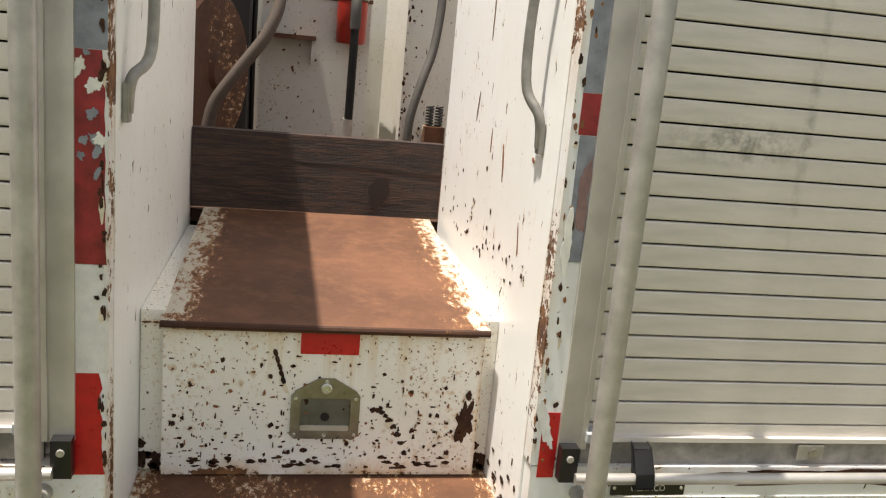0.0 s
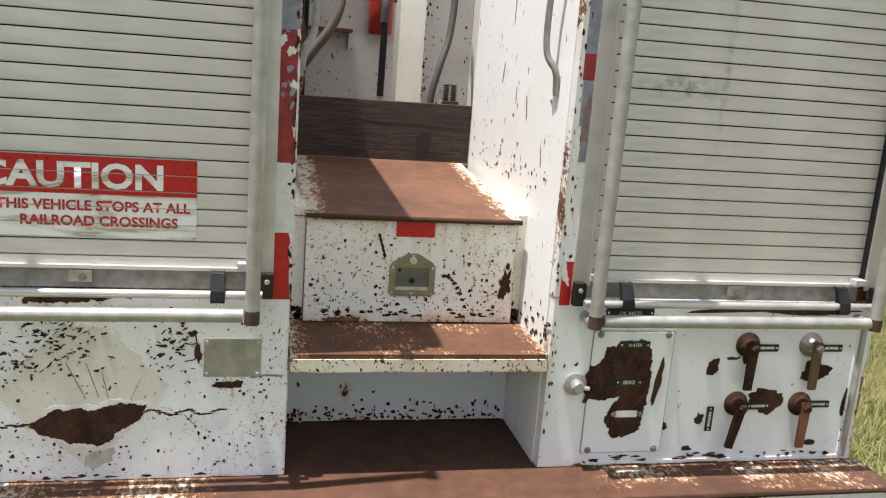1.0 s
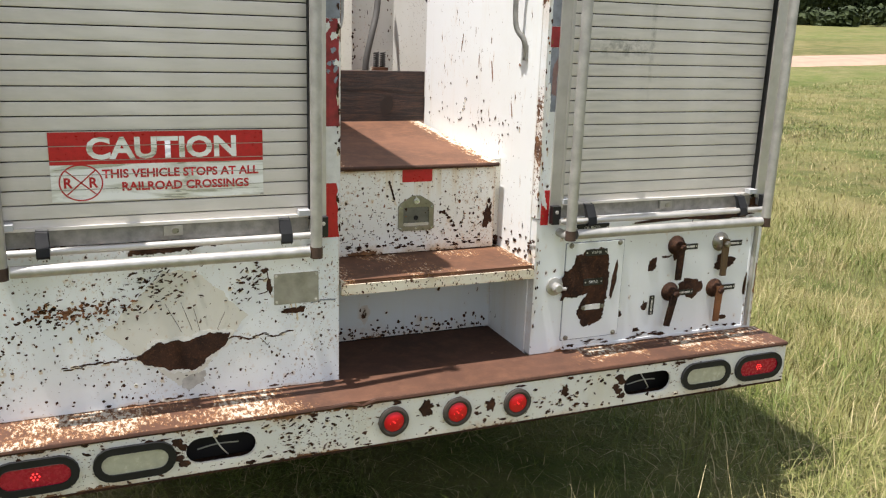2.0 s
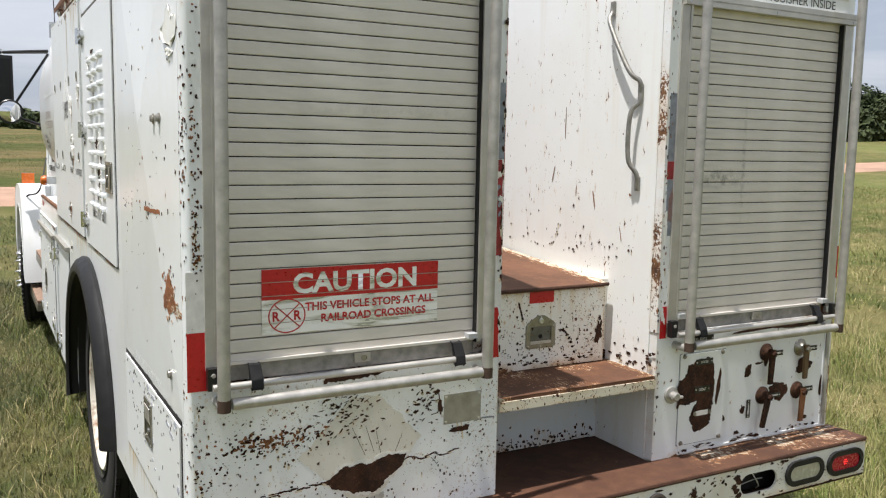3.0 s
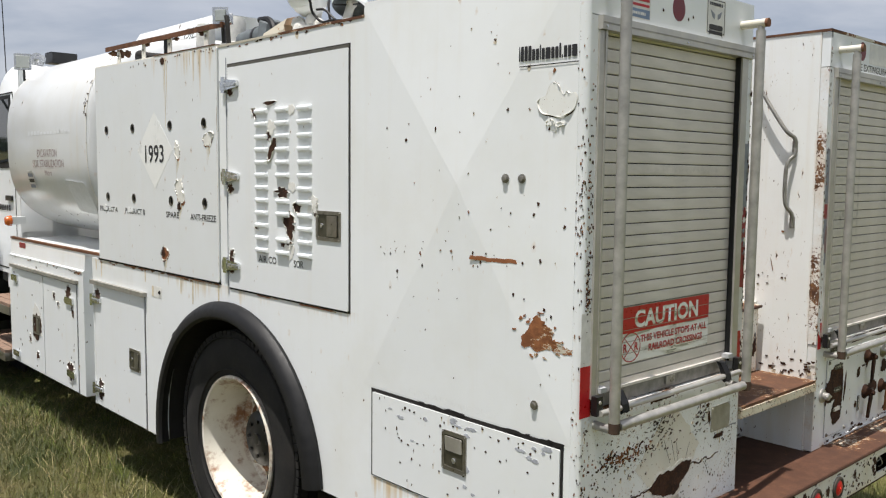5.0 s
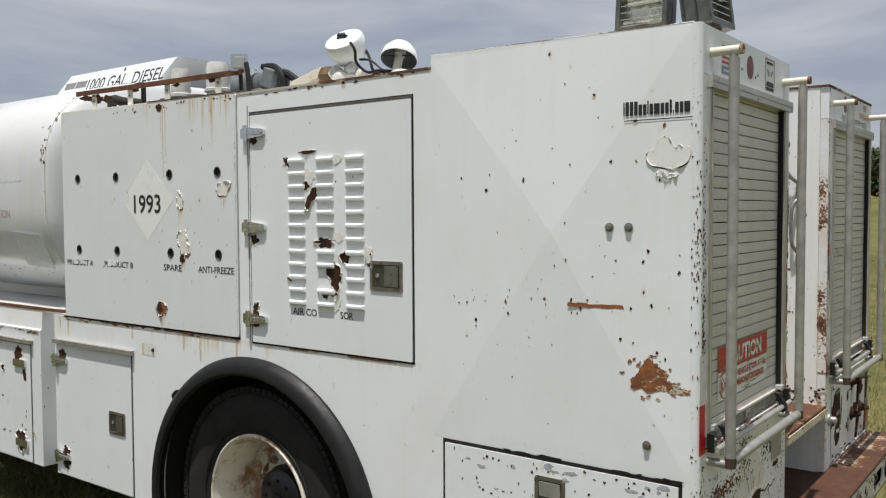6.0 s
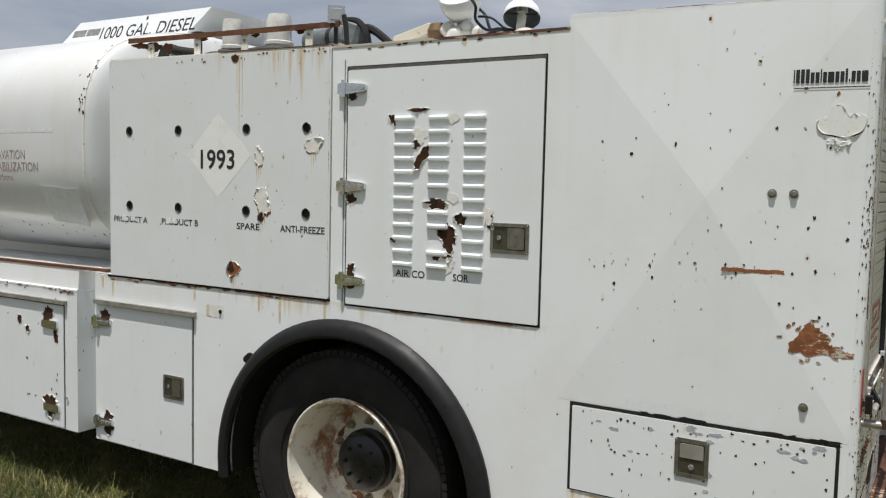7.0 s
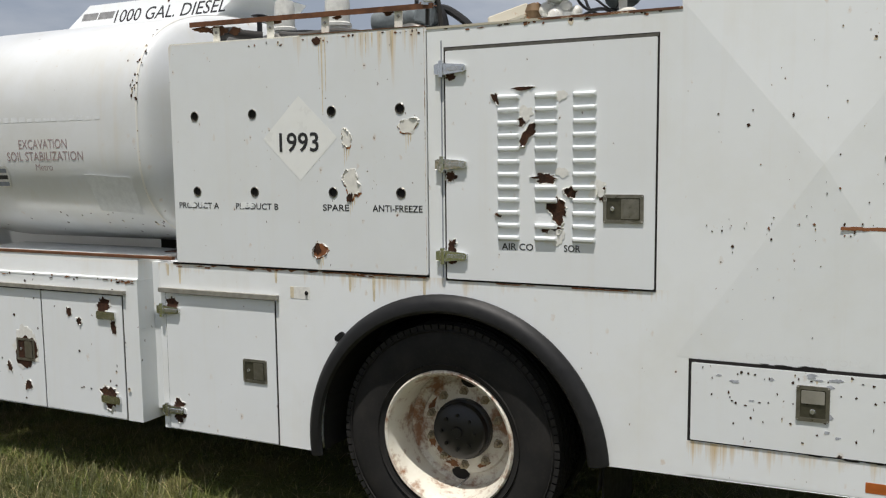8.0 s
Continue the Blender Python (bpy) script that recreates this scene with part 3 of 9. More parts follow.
def bars(name, m, width, height, count, material, parent, seed=1):
    """Plain bars in place of writing."""
    rnd = random.Random(seed)
    if count > 12:
        host = None
        for k in range(count):
            w, up = width / count * rnd.uniform(0.6, 0.82), height * rnd.choice([0.66, 0.66, 1.0])
            x0 = -width / 2 + width / count * k
            one = slab([[(x0, -height / 2), (x0 + w, -height / 2), (x0 + w, up - height / 2), (x0, up - height / 2)]], 0.0004)
            ob = part(name if host is None else "mark_bar", moved(one, m), material, host or parent)
            host = host or ob
        return host
    bm = bmesh.new()
    x = -width / 2
    step = width / count
    for _ in range(count):
        w = step * rnd.uniform(0.55, 0.8)
        b = slab([[(x, -height / 2), (x + w, -height / 2), (x + w, height / 2), (x, height / 2)]], 0.0004, bm)
        x += step
    return part(name, moved(bm, m), material, parent)


CHIPS = {}


def patch(m, rx, ry, seed, parent, material=None, rough=0.35, tilt=0.0, name="rust_patch", n=40, lift=0.0012):
    """A spot of bare rust; specks too small to pick apart are gathered into one sheet of chips."""
    mat = material or RUST
    if mat is RUST and name == "rust_patch" and max(rx, ry) < 0.011 and int(seed * 7) % 9 < 1 and lift > 0.001:
        patch(m @ Matrix.Translation((0, -0.9 * ry - 0.001, 0)), rx * 1.1 + 0.0004, ry * 1.9 + 0.001, seed + 0.37, parent, STAIN, 0.5, tilt, name, n, lift * 0.45)
    bm = moved(slab([ragged(0, 0, rx, ry, seed, rough, n, tilt)], 0.001), m @ Matrix.Translation((0, 0, lift + 0.00008 * (int(seed * 10) % 6))))
    if max(rx, ry) < 0.03 and name == "rust_patch":
        me = bpy.data.meshes.new("speck")
        bm.to_mesh(me)
        bm.free()
        CHIPS.setdefault((parent.name, mat.name), bmesh.new()).from_mesh(me)
        bpy.data.meshes.remove(me)
        return None
    return part(name, bm, mat, parent)


def gather_chips():
    for (host, mat), bm in CHIPS.items():
        tagged(part("chipped_paint", bm, bpy.data.materials[mat], bpy.data.objects[host]), "small rust-brown paint chips", kind="stuff")


def lip(edge, size, seed, m, parent):
    """A raised, curled lip of torn paint along an outline."""
    bm, rows, n = bmesh.new(), [], len(edge)
    for x, y in edge:
        d = Vector((x, y)).normalized()
        p = Vector((d.x * 1.6 + seed * 3.3, d.y * 1.6, 4.0))
        w = size * (0.06 + 0.34 * max(0.0, noise.noise(p) + 0.25))
        up = 0.0012 + 0.010 * max(0.0, noise.noise(p * 1.9) + 0.12)
        rows.append([bm.verts.new((x + d.x * w, y + d.y * w, 0.0004)), bm.verts.new((x + d.x * w * 0.25, y + d.y * w * 0.25, up)), bm.verts.new((x - d.x * w * 0.10, y - d.y * w * 0.10, 0.0004))])
    for i in range(n):
        a, b = rows[i], rows[(i + 1) % n]
        bm.faces.new((a[0], b[0], b[1], a[1]))
        bm.faces.new((a[1], b[1], b[2], a[2]))
    return part("paint_flake", moved(bm, m), BARE_WHITE, parent)


def flaked(m, rx, ry, seed, parent, tilt=0.0, inside=None, rough=0.55):
    """Bare rust, or an old coat, inside a curled lip of paint."""
    edge = ragged(0, 0, rx, ry, seed, rough, 64, tilt)
    lip(edge, math.sqrt(rx * ry), seed, m, parent)
    return part("rust_patch" if inside is None else "old_coat", moved(slab([edge], 0.001), m @ Matrix.Translation((0, 0, 0.0012))), inside or RUST, parent)


def bolt(m, r, parent, material=None, name="bolt"):
    b = lathe([(r * 1.5, 0), (r * 1.5, r * 0.25), (r, r * 0.3), (r, r * 0.9), (r * 0.75, r)], 10)
    return part(name, moved(b, m), material or LATCH_METAL, parent)


# ---- ground ----
def rise(x, y):
    """The meadow lies flat round the truck and climbs gently towards the woods."""
    r = math.hypot(x, y - 2.5)
    if r < 11:
        return 0.0
    h = 0.0485 * (min(r, 90) - 11) + 0.026 * max(0.0, r - 90)
    low = 0.0485 * (min(r, 60) - 11) + 0.020 * max(0.0, r - 60)
    bearing = math.degrees(math.atan2(x, y - 2.5))
    k = min(1.0, max(0.0, (bearing - 26) / 10)) if bearing > 0 else min(1.0, max(0.0, (-60 - bearing) / 30))
    h = low + (h - low) * k
    return h * min(1, (r - 11) / 14)


def make_ground():
    bm = bmesh.new()
    radii = [0.0] + [1.2 * 1.2 ** k for k in range(38)]
    radii = [r for r in radii if r < 1400] + [1500]
    seg, rings = 72, []
    for r in radii[1:]:
        ring = []
        for k in range(seg):
            a = 2 * math.pi * k / seg
            x, y = r * math.cos(a), 2.5 + r * math.sin(a)
            bump = 0.02 * noise.noise(Vector((x * 0.6, y * 0.6, 0))) + (0.25 * noise.noise(Vector((x * 0.02, y * 0.02, 3))) if r > 40 else 0)
            ring.append(bm.verts.new((x, y, rise(x, y) + bump)))
        rings.append(ring)
    mid = bm.verts.new((0, 2.5, 0))
    for k in range(seg):
        bm.faces.new((mid, rings[0][k], rings[0][(k + 1) % seg]))
    for a, b in zip(rings, rings[1:]):
        for k in range(seg):
            bm.faces.new((a[k], b[k], b[(k + 1) % seg], a[(k + 1) % seg]))
    ob = part("ground", bm, GROUND, None, smooth=True)
    return tagged(ob, "rough meadow of green and straw-coloured grass", "ground", kind="structure")


ground = make_ground()


def make_road():
    """A dirt road that passes in front of the truck and bends away."""
    line = bent([(-120, 17, 0), (-60, 20.5, 0), (-25, 22.3, 0), (0, 22.6, 0), (14, 22.6, 0), (27, 21.6, 0), (36, 20.4, 0), (62, 16, 0), (110, 8, 0), (170, 0, 0)], 14)
    bm = bmesh.new()
    rows = []
    for i, p in enumerate(line):
        d = (line[min(i + 1, len(line) - 1)] - line[max(i - 1, 0)]).normalized()
        s = Vector((-d.y, d.x, 0))
        row = []
        for k in range(7):
            w = (k / 6 - 0.5) * (4.7 + 0.5 * noise.noise(p * 0.1))
            q = p + s * w
            row.append(bm.verts.new((q.x, q.y, rise(q.x, q.y) + (-0.25 if k in (0, 6) else 0.10))))
        rows.append(row)
    for a, b in zip(rows, rows[1:]):
        for k in range(6):
            bm.faces.new((a[k], a[k + 1], b[k + 1], b[k]))
    ob = part("road", bm, ROAD, None, smooth=True)
    return tagged(ob, "pinkish dirt road across the meadow", "road", kind="structure")


make_road()


# ---- truck: body ----
truck = tagged(new("service_truck"), "weathered white fuel and lube service truck with rust spots", "truck")
CX = 0.045
RIGHT_X = 1.305
AISLE_L, AISLE_R = -0.268, 0.372
TOP = 2.441  # at the tail; the top rises a little ahead
BEND = 0.020  # radius of the folded rear corner


def flank_outline():
    """Side outline of the service body with its wheel arch, as (tailwards, up)."""
    arch = [(-(2.03 + 0.70 * math.cos(radians(a))), 0.50 + 0.70 * math.sin(radians(a))) for a in range(-4, 185, 9)]
    return [(-BEND, 0.55), (-BEND, TOP), (-1.02, TOP + 0.012), (-1.02, 2.408), (-2.125, 2.408), (-2.125, 1.30), (-3.745, 1.30), (-3.745, 0.392), (-2.76, 0.392)] + arch + [(-1.33, 0.53)]


def body_side(name, x_out, x_in, material):
    """One side of the service body, extruded across."""
    bm = slab([flank_outline()], abs(x_in - x_out))
    m = frame_of((x_out, 0, 0), (0, -1, 0), (0, 0, 1)) if x_out < 0 else frame_of((x_in, 0, 0), (0, -1, 0), (0, 0, 1))
    moved(bm, m)
    return part(name, bm, material, truck, bevel=0.006)


# flank skins, and the boxes behind them
body_side("left_body_shell", SIDE_X, SIDE_X + 0.056, WHITE)
body_side("right_body_shell", RIGHT_X, RIGHT_X - 0.016, WHITE)
part("left_tail_cabinet", box(SIDE_X + 0.057, AISLE_L, 0.031, 1.02, 0.56, TOP - 0.001), WHITE_WALL, truck, bevel=0.006)
part("right_tail_cabinet", box(AISLE_R, RIGHT_X - 0.017, 0.031, 0.985, 0.56, TOP - 0.009), WHITE_WALL, truck, bevel=0.006)
part("left_compressor_bay", box(SIDE_X + 0.057, -0.935, 1.021, 2.124, 1.25, 2.406), WHITE_CLEAN, truck)
part("left_hose_bay", box(SIDE_X + 0.012, -0.935, 2.127, 3.62, 1.302, 2.40), WHITE_CLEAN, truck)
part("bulkhead", box(-0.934, 1.0, 3.60, 3.619, 1.302, 2.44), WHITE_CLEAN, truck)
part("left_lower_bay", box(SIDE_X + 0.057, -0.5, 2.80, 3.742, 0.40, 1.29), WHITE_CLEAN, truck)
part("right_bay", box(0.65, RIGHT_X - 0.017, 0.986, 3.6, 1.25, 2.40), WHITE_CLEAN, truck)
# tail skins
part("left_tail_panel", box(SIDE_X + BEND, AISLE_L - 0.004, -0.006, 0.030, 0.672, 1.128), WHITE_CHIPPED, truck, bevel=0.0015)
part("left_tail_header", box(SIDE_X + BEND, AISLE_L - 0.004, -0.006, 0.030, 2.29, TOP - 0.004), WHITE_CLEAN, truck, bevel=0.0015)
part("right_tail_panel", box(AISLE_R + 0.004, RIGHT_X - 0.006, -0.006, 0.030, 0.672, 1.128), paint("white_tail_right", white=(0.80, 0.825, 0.83), chips=0.05, size=0.26, cells=60, streaks=0.3, grime=0.6, edges=[("X", 0.376, 0.030), ("Z", 0.674, 0.020), ("Z", 1.126, 0.026), ("X", 1.297, 0.014)]), truck, bevel=0.0015)
part("right_tail_header", box(AISLE_R + 0.004, RIGHT_X - 0.006, -0.006, 0.030, 2.285, TOP - 0.017), WHITE_CLEAN, truck, bevel=0.0015)
JAMB_L = paint("white_jamb_worn", chips=0.10, size=0.26, cells=70, grime=0.5, edges=[("X", -0.269, 0.014)])
JAMB_R = paint("white_jamb_rusted", chips=0.14, size=0.26, cells=70, grime=0.6, streaks=0.5, edges=[("X", 0.373, 0.017)])
CORNER = paint("white_corner_worn", chips=0.10, size=0.24, cells=80, grime=0.4)
fold = bmesh.new()
arc = [(SIDE_X + BEND - BEND * math.cos(radians(a)), BEND - (BEND + 0.0065) * math.sin(radians(a))) for a in range(0, 91, 6)]
arc += [(SIDE_X + BEND, 0.030), (SIDE_X + 0.008, 0.030), (SIDE_X + 0.008, BEND)]
low_ring, high_ring = ([fold.verts.new((x, y, z)) for x, y in arc] for z in (0.552, TOP - 0.001))
for i in range(len(arc)):
    j = (i + 1) % len(arc)
    fold.faces.new((low_ring[i], low_ring[j], high_ring[j], high_ring[i]))
fold.faces.new(low_ring)
fold.faces.new(high_ring[::-1])
part("folded_corner", fold, CORNER, truck, "rounded white body corner with rust specks")
part("left_corner_post", box(SIDE_X + BEND, -1.169, -0.0065, -0.001, 1.131, 2.287), CORNER, truck, bevel=0.002)
part("left_aisle_post", box(-0.313, AISLE_L - 0.001, -0.0065, 0.030, 1.131, 2.287), JAMB_L, truck, bevel=0.002)
part("right_aisle_post", box(AISLE_R + 0.001, 0.416, -0.0065, 0.030, 1.131, 2.282), JAMB_R, truck, bevel=0.002)
part("right_corner_post", box(1.288, RIGHT_X - 0.001, -0.0065, -0.001, 1.131, 2.282), WHITE_CHIPPED, truck, bevel=0.002)
# cross-broken sheet of the rear flank
sheet = bmesh.new()
corners = [sheet.verts.new((SIDE_X - 0.0004, y, z)) for y, z in ((PANEL_Y[0], PANEL_Z[0]), (PANEL_Y[1], PANEL_Z[0]), (PANEL_Y[1], PANEL_Z[1]), (PANEL_Y[0], PANEL_Z[1]))]
backs = [sheet.verts.new((SIDE_X + 0.004, v.co.y, v.co.z)) for v in corners]
peak = sheet.verts.new((SIDE_X - 0.0004 - PROUD, APEX[0], APEX[1]))
for i in range(4):
    sheet.faces.new((corners[i], corners[(i + 1) % 4], peak))
    sheet.faces.new((corners[i], backs[i], backs[(i + 1) % 4], corners[(i + 1) % 4]))
sheet.faces.new(backs)
part("cross_broken_sheet", sheet, WHITE, truck, "white flank sheet with a shallow cross crease")
# worn steel edges along the tops
part("rusted_top_edge", box(AISLE_R - 0.003, AISLE_R + 0.012, -0.008, 0.985, TOP - 0.015, TOP - 0.005), EDGE_RUST, truck)
part("rusted_top_edge", box(AISLE_R - 0.002, RIGHT_X, -0.009, 0.0, TOP - 0.015, TOP - 0.005), EDGE_RUST, truck)
part("rusted_top_edge", box(SIDE_X - 0.003, SIDE_X + 0.02, 1.02, 2.13, 2.402, 2.412), EDGE_RUST, truck)
lip_top = box(SIDE_X + 0.004, SIDE_X + 0.02, BEND, 1.018, TOP - 0.004, TOP + 0.003)
for v in lip_top.verts:
    v.co.z += 0.0118 * v.co.y
part("rusted_top_edge", lip_top, paint("white_top_edge", white=(0.84, 0.83, 0.78), chips=0.2, size=0.3, cells=60, edges=[("X", SIDE_X + 0.004, 0.006)]), truck)

# ---- steps in the aisle ----
STEP_FACE = paint("white_step_face", white=(0.84, 0.825, 0.77), chips=0.42, size=0.28, cells=66, fine=0.5, stretch=(1, 1, 0.9), streaks=0.5, grime=0.8, edges=[("Z", 0.988, 0.030), ("Z", 1.262, 0.012), ("X", 0.342, 0.010)], runs=(1.264, 0.30, -1.0), stained=0.95)
stair = part("tool_box_step", box(-0.226, 0.343, 0.240, 0.965, 0.985, 1.262), STEP_FACE, truck, "peeling white step box with rust spots", bevel=0.006)
top = bmesh.new()
va = [top.verts.new(p) for p in ((-0.232, 0.228, 1.262), (0.349, 0.228, 1.262), (0.349, 0.99, 1.318), (-0.232, 0.99, 1.318))]
vb = [top.verts.new(p) for p in ((-0.232, 0.228, 1.275), (0.349, 0.228, 1.275), (0.349, 0.99, 1.332), (-0.232, 0.99, 1.332))]
top.faces.new(va[::-1])
top.faces.new(vb)
for i in range(4):
    top.faces.new((va[i], va[(i + 1) % 4], vb[(i + 1) % 4], vb[i]))
part("step_lid", top, TREAD, stair, "rusted steel lid with flaking white borders", bevel=0.004)
part("lid_nosing", rod([(-0.231, 0.229, 1.2705), (0.0, 0.2275, 1.270), (0.348, 0.229, 1.2705)], 0.0065, 8), RAIL_DARK, stair, smooth=True)
part("side_flange", box(AISLE_L + 0.001, -0.228, 0.262, 0.98, 0.985, 1.285), WHITE_WORN, truck)
part("side_flange", box(0.345, AISLE_R - 0.001, 0.262, 0.98, 0.985, 1.285), WHITE_WORN, truck)
part("red_reflector", moved(slab([rounded(-0.052, 0.052, -0.021, 0.021, 0.002)], 0.001), frame_of((0.060, 0.2385, 1.2405), (1, 0, 0), (0, 0, 1))), RED_TAPE, stair, "red reflective tape")
# paddle latch of the step box
latch_m = frame_of((0.058, 0.2395, 1.118), (1, 0, 0), (0, 0, 1))
latch_outline = [(-0.062, -0.052), (-0.054, -0.060), (0.054, -0.060), (0.062, -0.052), (0.062, 0.022), (0.055, 0.032), (0.014, 0.056), (-0.014, 0.056), (-0.055, 0.032), (-0.062, 0.022)]
latch = part("paddle_latch", moved(slab([latch_outline, rounded(-0.045, 0.045, -0.045, 0.018, 0.005)], 0.004), latch_m @ Matrix.Translation((0, 0, 0.004))), LATCH_METAL, stair, "dull steel paddle latch with key cylinder", bevel=0.001)
part("latch_cup", moved(slab([rounded(-0.046, 0.046, -0.046, 0.019, 0.005)], 0.001), latch_m @ Matrix.Translation((0, 0, 0.0006))), plain("latch_cup_steel", (0.17, 0.17, 0.155), 0.4, 0.6, 0.3, 25), stair)
part("latch_lip", moved(slab([rounded(-0.044, 0.044, -0.044, -0.034, 0.003)], 0.003), latch_m @ Matrix.Translation((0, 0, 0.0045))), ALU, stair)
part("latch_hole", disc(latch_m @ Matrix.Translation((0.0, -0.018, 0.001)), 0.008, 0.002, 12), DARK_GAP, stair)
part("key_cylinder", disc(latch_m @ Matrix.Translation((0, 0.038, 0.004)), 0.010, 0.004, 14), CHROME, stair)
for sx, sy in ((-0.054, -0.052), (0.054, -0.052), (-0.054, 0.018), (0.054, 0.018), (0, 0.051), (0, -0.053)):
    part("rivet", disc(latch_m @ Matrix.Translation((sx, sy, 0.004)), 0.0035, 0.002, 8), CHROME, stair)
sm = frame_of((0.0, 0.2398, 1.1), (1, 0, 0), (0, 0, 1))
patch(sm @ Matrix.Translation((0.318, -0.005, 0)), 0.016, 0.036, 3, stair, rough=0.7)
patch(sm @ Matrix.Translation((0.322, 0.045, 0)), 0.006, 0.010, 4, stair)
for k in range(9):
    patch(sm @ Matrix.Translation((0.145 + 0.008 * k, 0.015 - 0.0015 * k * k * 0.9, 0)), 0.006, 0.005, 5 + k, stair, n=14, rough=0.6)
for k in range(260):
    rk = random.Random(5800 + k)
    patch(sm @ Matrix.Translation((rk.uniform(-0.215, 0.32), 0.12 - 0.21 * rk.random() ** 0.7, 0)), 0.001 + 0.0045 * rk.random() ** 2, 0.001 + 0.0045 * rk.random() ** 2, 5800 + k, stair, RUST if k % 4 else RUST_LIGHT, n=10, rough=0.7)
for k in range(46):
    rk = random.Random(60 + k)
    patch(sm @ Matrix.Translation((rk.uniform(-0.21, 0.3), -0.09 + rk.uniform(-0.012, 0.012), 0)), rk.uniform(0.003, 0.010), rk.uniform(0.0015, 0.004), 20 + k, stair, n=14, rough=0.7)
for k in range(5):
    patch(sm @ Matrix.Translation((-0.035 + 0.004 * k, 0.12 - 0.013 * k, 0)), 0.004, 0.008, 50 + k, stair, n=12, tilt=0.4)
for x0_, x1_ in ((AISLE_L + 0.002, -0.230), (0.347, AISLE_R - 0.002)):
    for k in range(10):
        rk = random.Random(6300 + k)
        patch(frame_of((rk.uniform(x0_, x1_), 0.2615, 0.99 + abs(rk.gauss(0, 0.03))), (1, 0, 0), (0, 0, 1)), rk.uniform(0.006, 0.014), rk.uniform(0.006, 0.016), 6300 + k, truck, n=14, rough=0.6)
# lower tread and recess under it
part("lower_tread", box(AISLE_L + 0.001, AISLE_R - 0.001, -0.012, 0.262, 0.966, 0.982), TREAD_LOW, truck, "rusted lower step with worn paint", bevel=0.004)
part("tread_lip", box(AISLE_L + 0.002, AISLE_R - 0.002, -0.016, -0.004, 0.938, 0.970), paint("white_lip_worn", white=(0.75, 0.70, 0.58), chips=0.5, size=0.4, cells=60, fine=0.3, grime=1.2, streaks=0.6, edges=[("Z", 0.976, 0.034), ("Z", 0.938, 0.016)]), truck, "peeling white step nosing", bevel=0.002)
part("recess_back", box(AISLE_L + 0.001, AISLE_R - 0.001, 0.300, 0.315, 0.672, 0.965), paint("grey_white_recess", white=(0.70, 0.73, 0.74), chips=0.10, size=0.4, cells=24, edges=[("Z", 0.672, 0.060), ("X", 0.371, 0.02)]), truck)
part("recess_floor", box(AISLE_L + 0.001, AISLE_R - 0.001, 0.001, 0.30, 0.655, 0.669), DECK_FLOOR, truck, "rust-brown recess floor")
for k in range(120):
    rk = random.Random(200 + k)
    x = rk.uniform(-0.26, 0.365)
    patch(frame_of((x, 0.2995, 0.678 + abs(rk.gauss(0, 0.022))), (1, 0, 0), (0, 0, 1)), rk.uniform(0.0015, 0.007), rk.uniform(0.002, 0.006), 80 + k, truck, n=12, rough=0.7)

# ---- bumper ----
BY = -0.172
deck = part("bumper_deck", box(SIDE_X - 0.004, RIGHT_X + 0.018, BY, 0.0, 0.656, 0.670), DECK, truck, "rusted bumper deck with remains of white paint", bevel=0.005)
holes = [(-1.10, "tail"), (-0.865, "clear"), (-0.645, "empty"), (0.735, "empty"), (0.972, "clear"), (1.20, "tail")]
lamps = [-0.155, 0.047, 0.249]
loops = [[(SIDE_X - 0.002, 0.528), (RIGHT_X + 0.016, 0.528), (RIGHT_X + 0.016, 0.657), (SIDE_X - 0.002, 0.657)]]
for x, kind in holes:
    loops.append(oval_points(x, 0.592, 0.185, 0.074)[::-1])
for x in lamps:
    loops.append(ring_points(x, 0.594, 0.036, 0.036, 20)[::-1])
part("bumper_face", moved(slab(loops, 0.008), on_rear(0, 0, -BY)), WHITE_BUMPER, truck, "dented white bumper face with rust", bevel=0.0)
part("bumper_backing", box(SIDE_X + 0.01, RIGHT_X, BY + 0.075, BY + 0.085, 0.53, 0.655), CHASSIS, truck)
part("bumper_lower_flange", box(SIDE_X, RIGHT_X + 0.014, BY + 0.001, BY + 0.085, 0.520, 0.527), RUST, truck)
part("bumper_end", box(SIDE_X - 0.002, SIDE_X + 0.006, BY + 0.009, 0.0, 0.528, 0.655), WHITE_BUMPER, truck)
part("bumper_end", box(RIGHT_X + 0.008, RIGHT_X + 0.016, BY + 0.009, 0.0, 0.528, 0.655), WHITE_BUMPER, truck)
part("deck_nosing", rod([(SIDE_X - 0.004, BY + 0.004, 0.663), (-0.34, BY + 0.004, 0.662), (-0.29, BY + 0.0, 0.667), (-0.25, BY + 0.006, 0.655), (-0.21, BY + 0.001, 0.667), (-0.15, BY + 0.004, 0.663), (RIGHT_X + 0.018, BY + 0.004, 0.663)], 0.0075, 8), RAIL_DARK, deck)


def oval_lamp(x, lens, label):
    m = on_rear(x, 0.592, -BY)
    lamp = part("oval_lamp", moved(slab([oval_points(0, 0, 0.205, 0.094), oval_points(0, 0, 0.165, 0.056)[::-1]], 0.016), m @ Matrix.Translation((0, 0, 0.010))), BLACK_RUBBER, truck, label, bevel=0.003)
    dome = slab([oval_points(0, 0, 0.168, 0.060)], 0.012)
    part("lens", moved(dome, m @ Matrix.Translation((0, 0, 0.006))), lens, lamp, bevel=0.005)
    return lamp, m


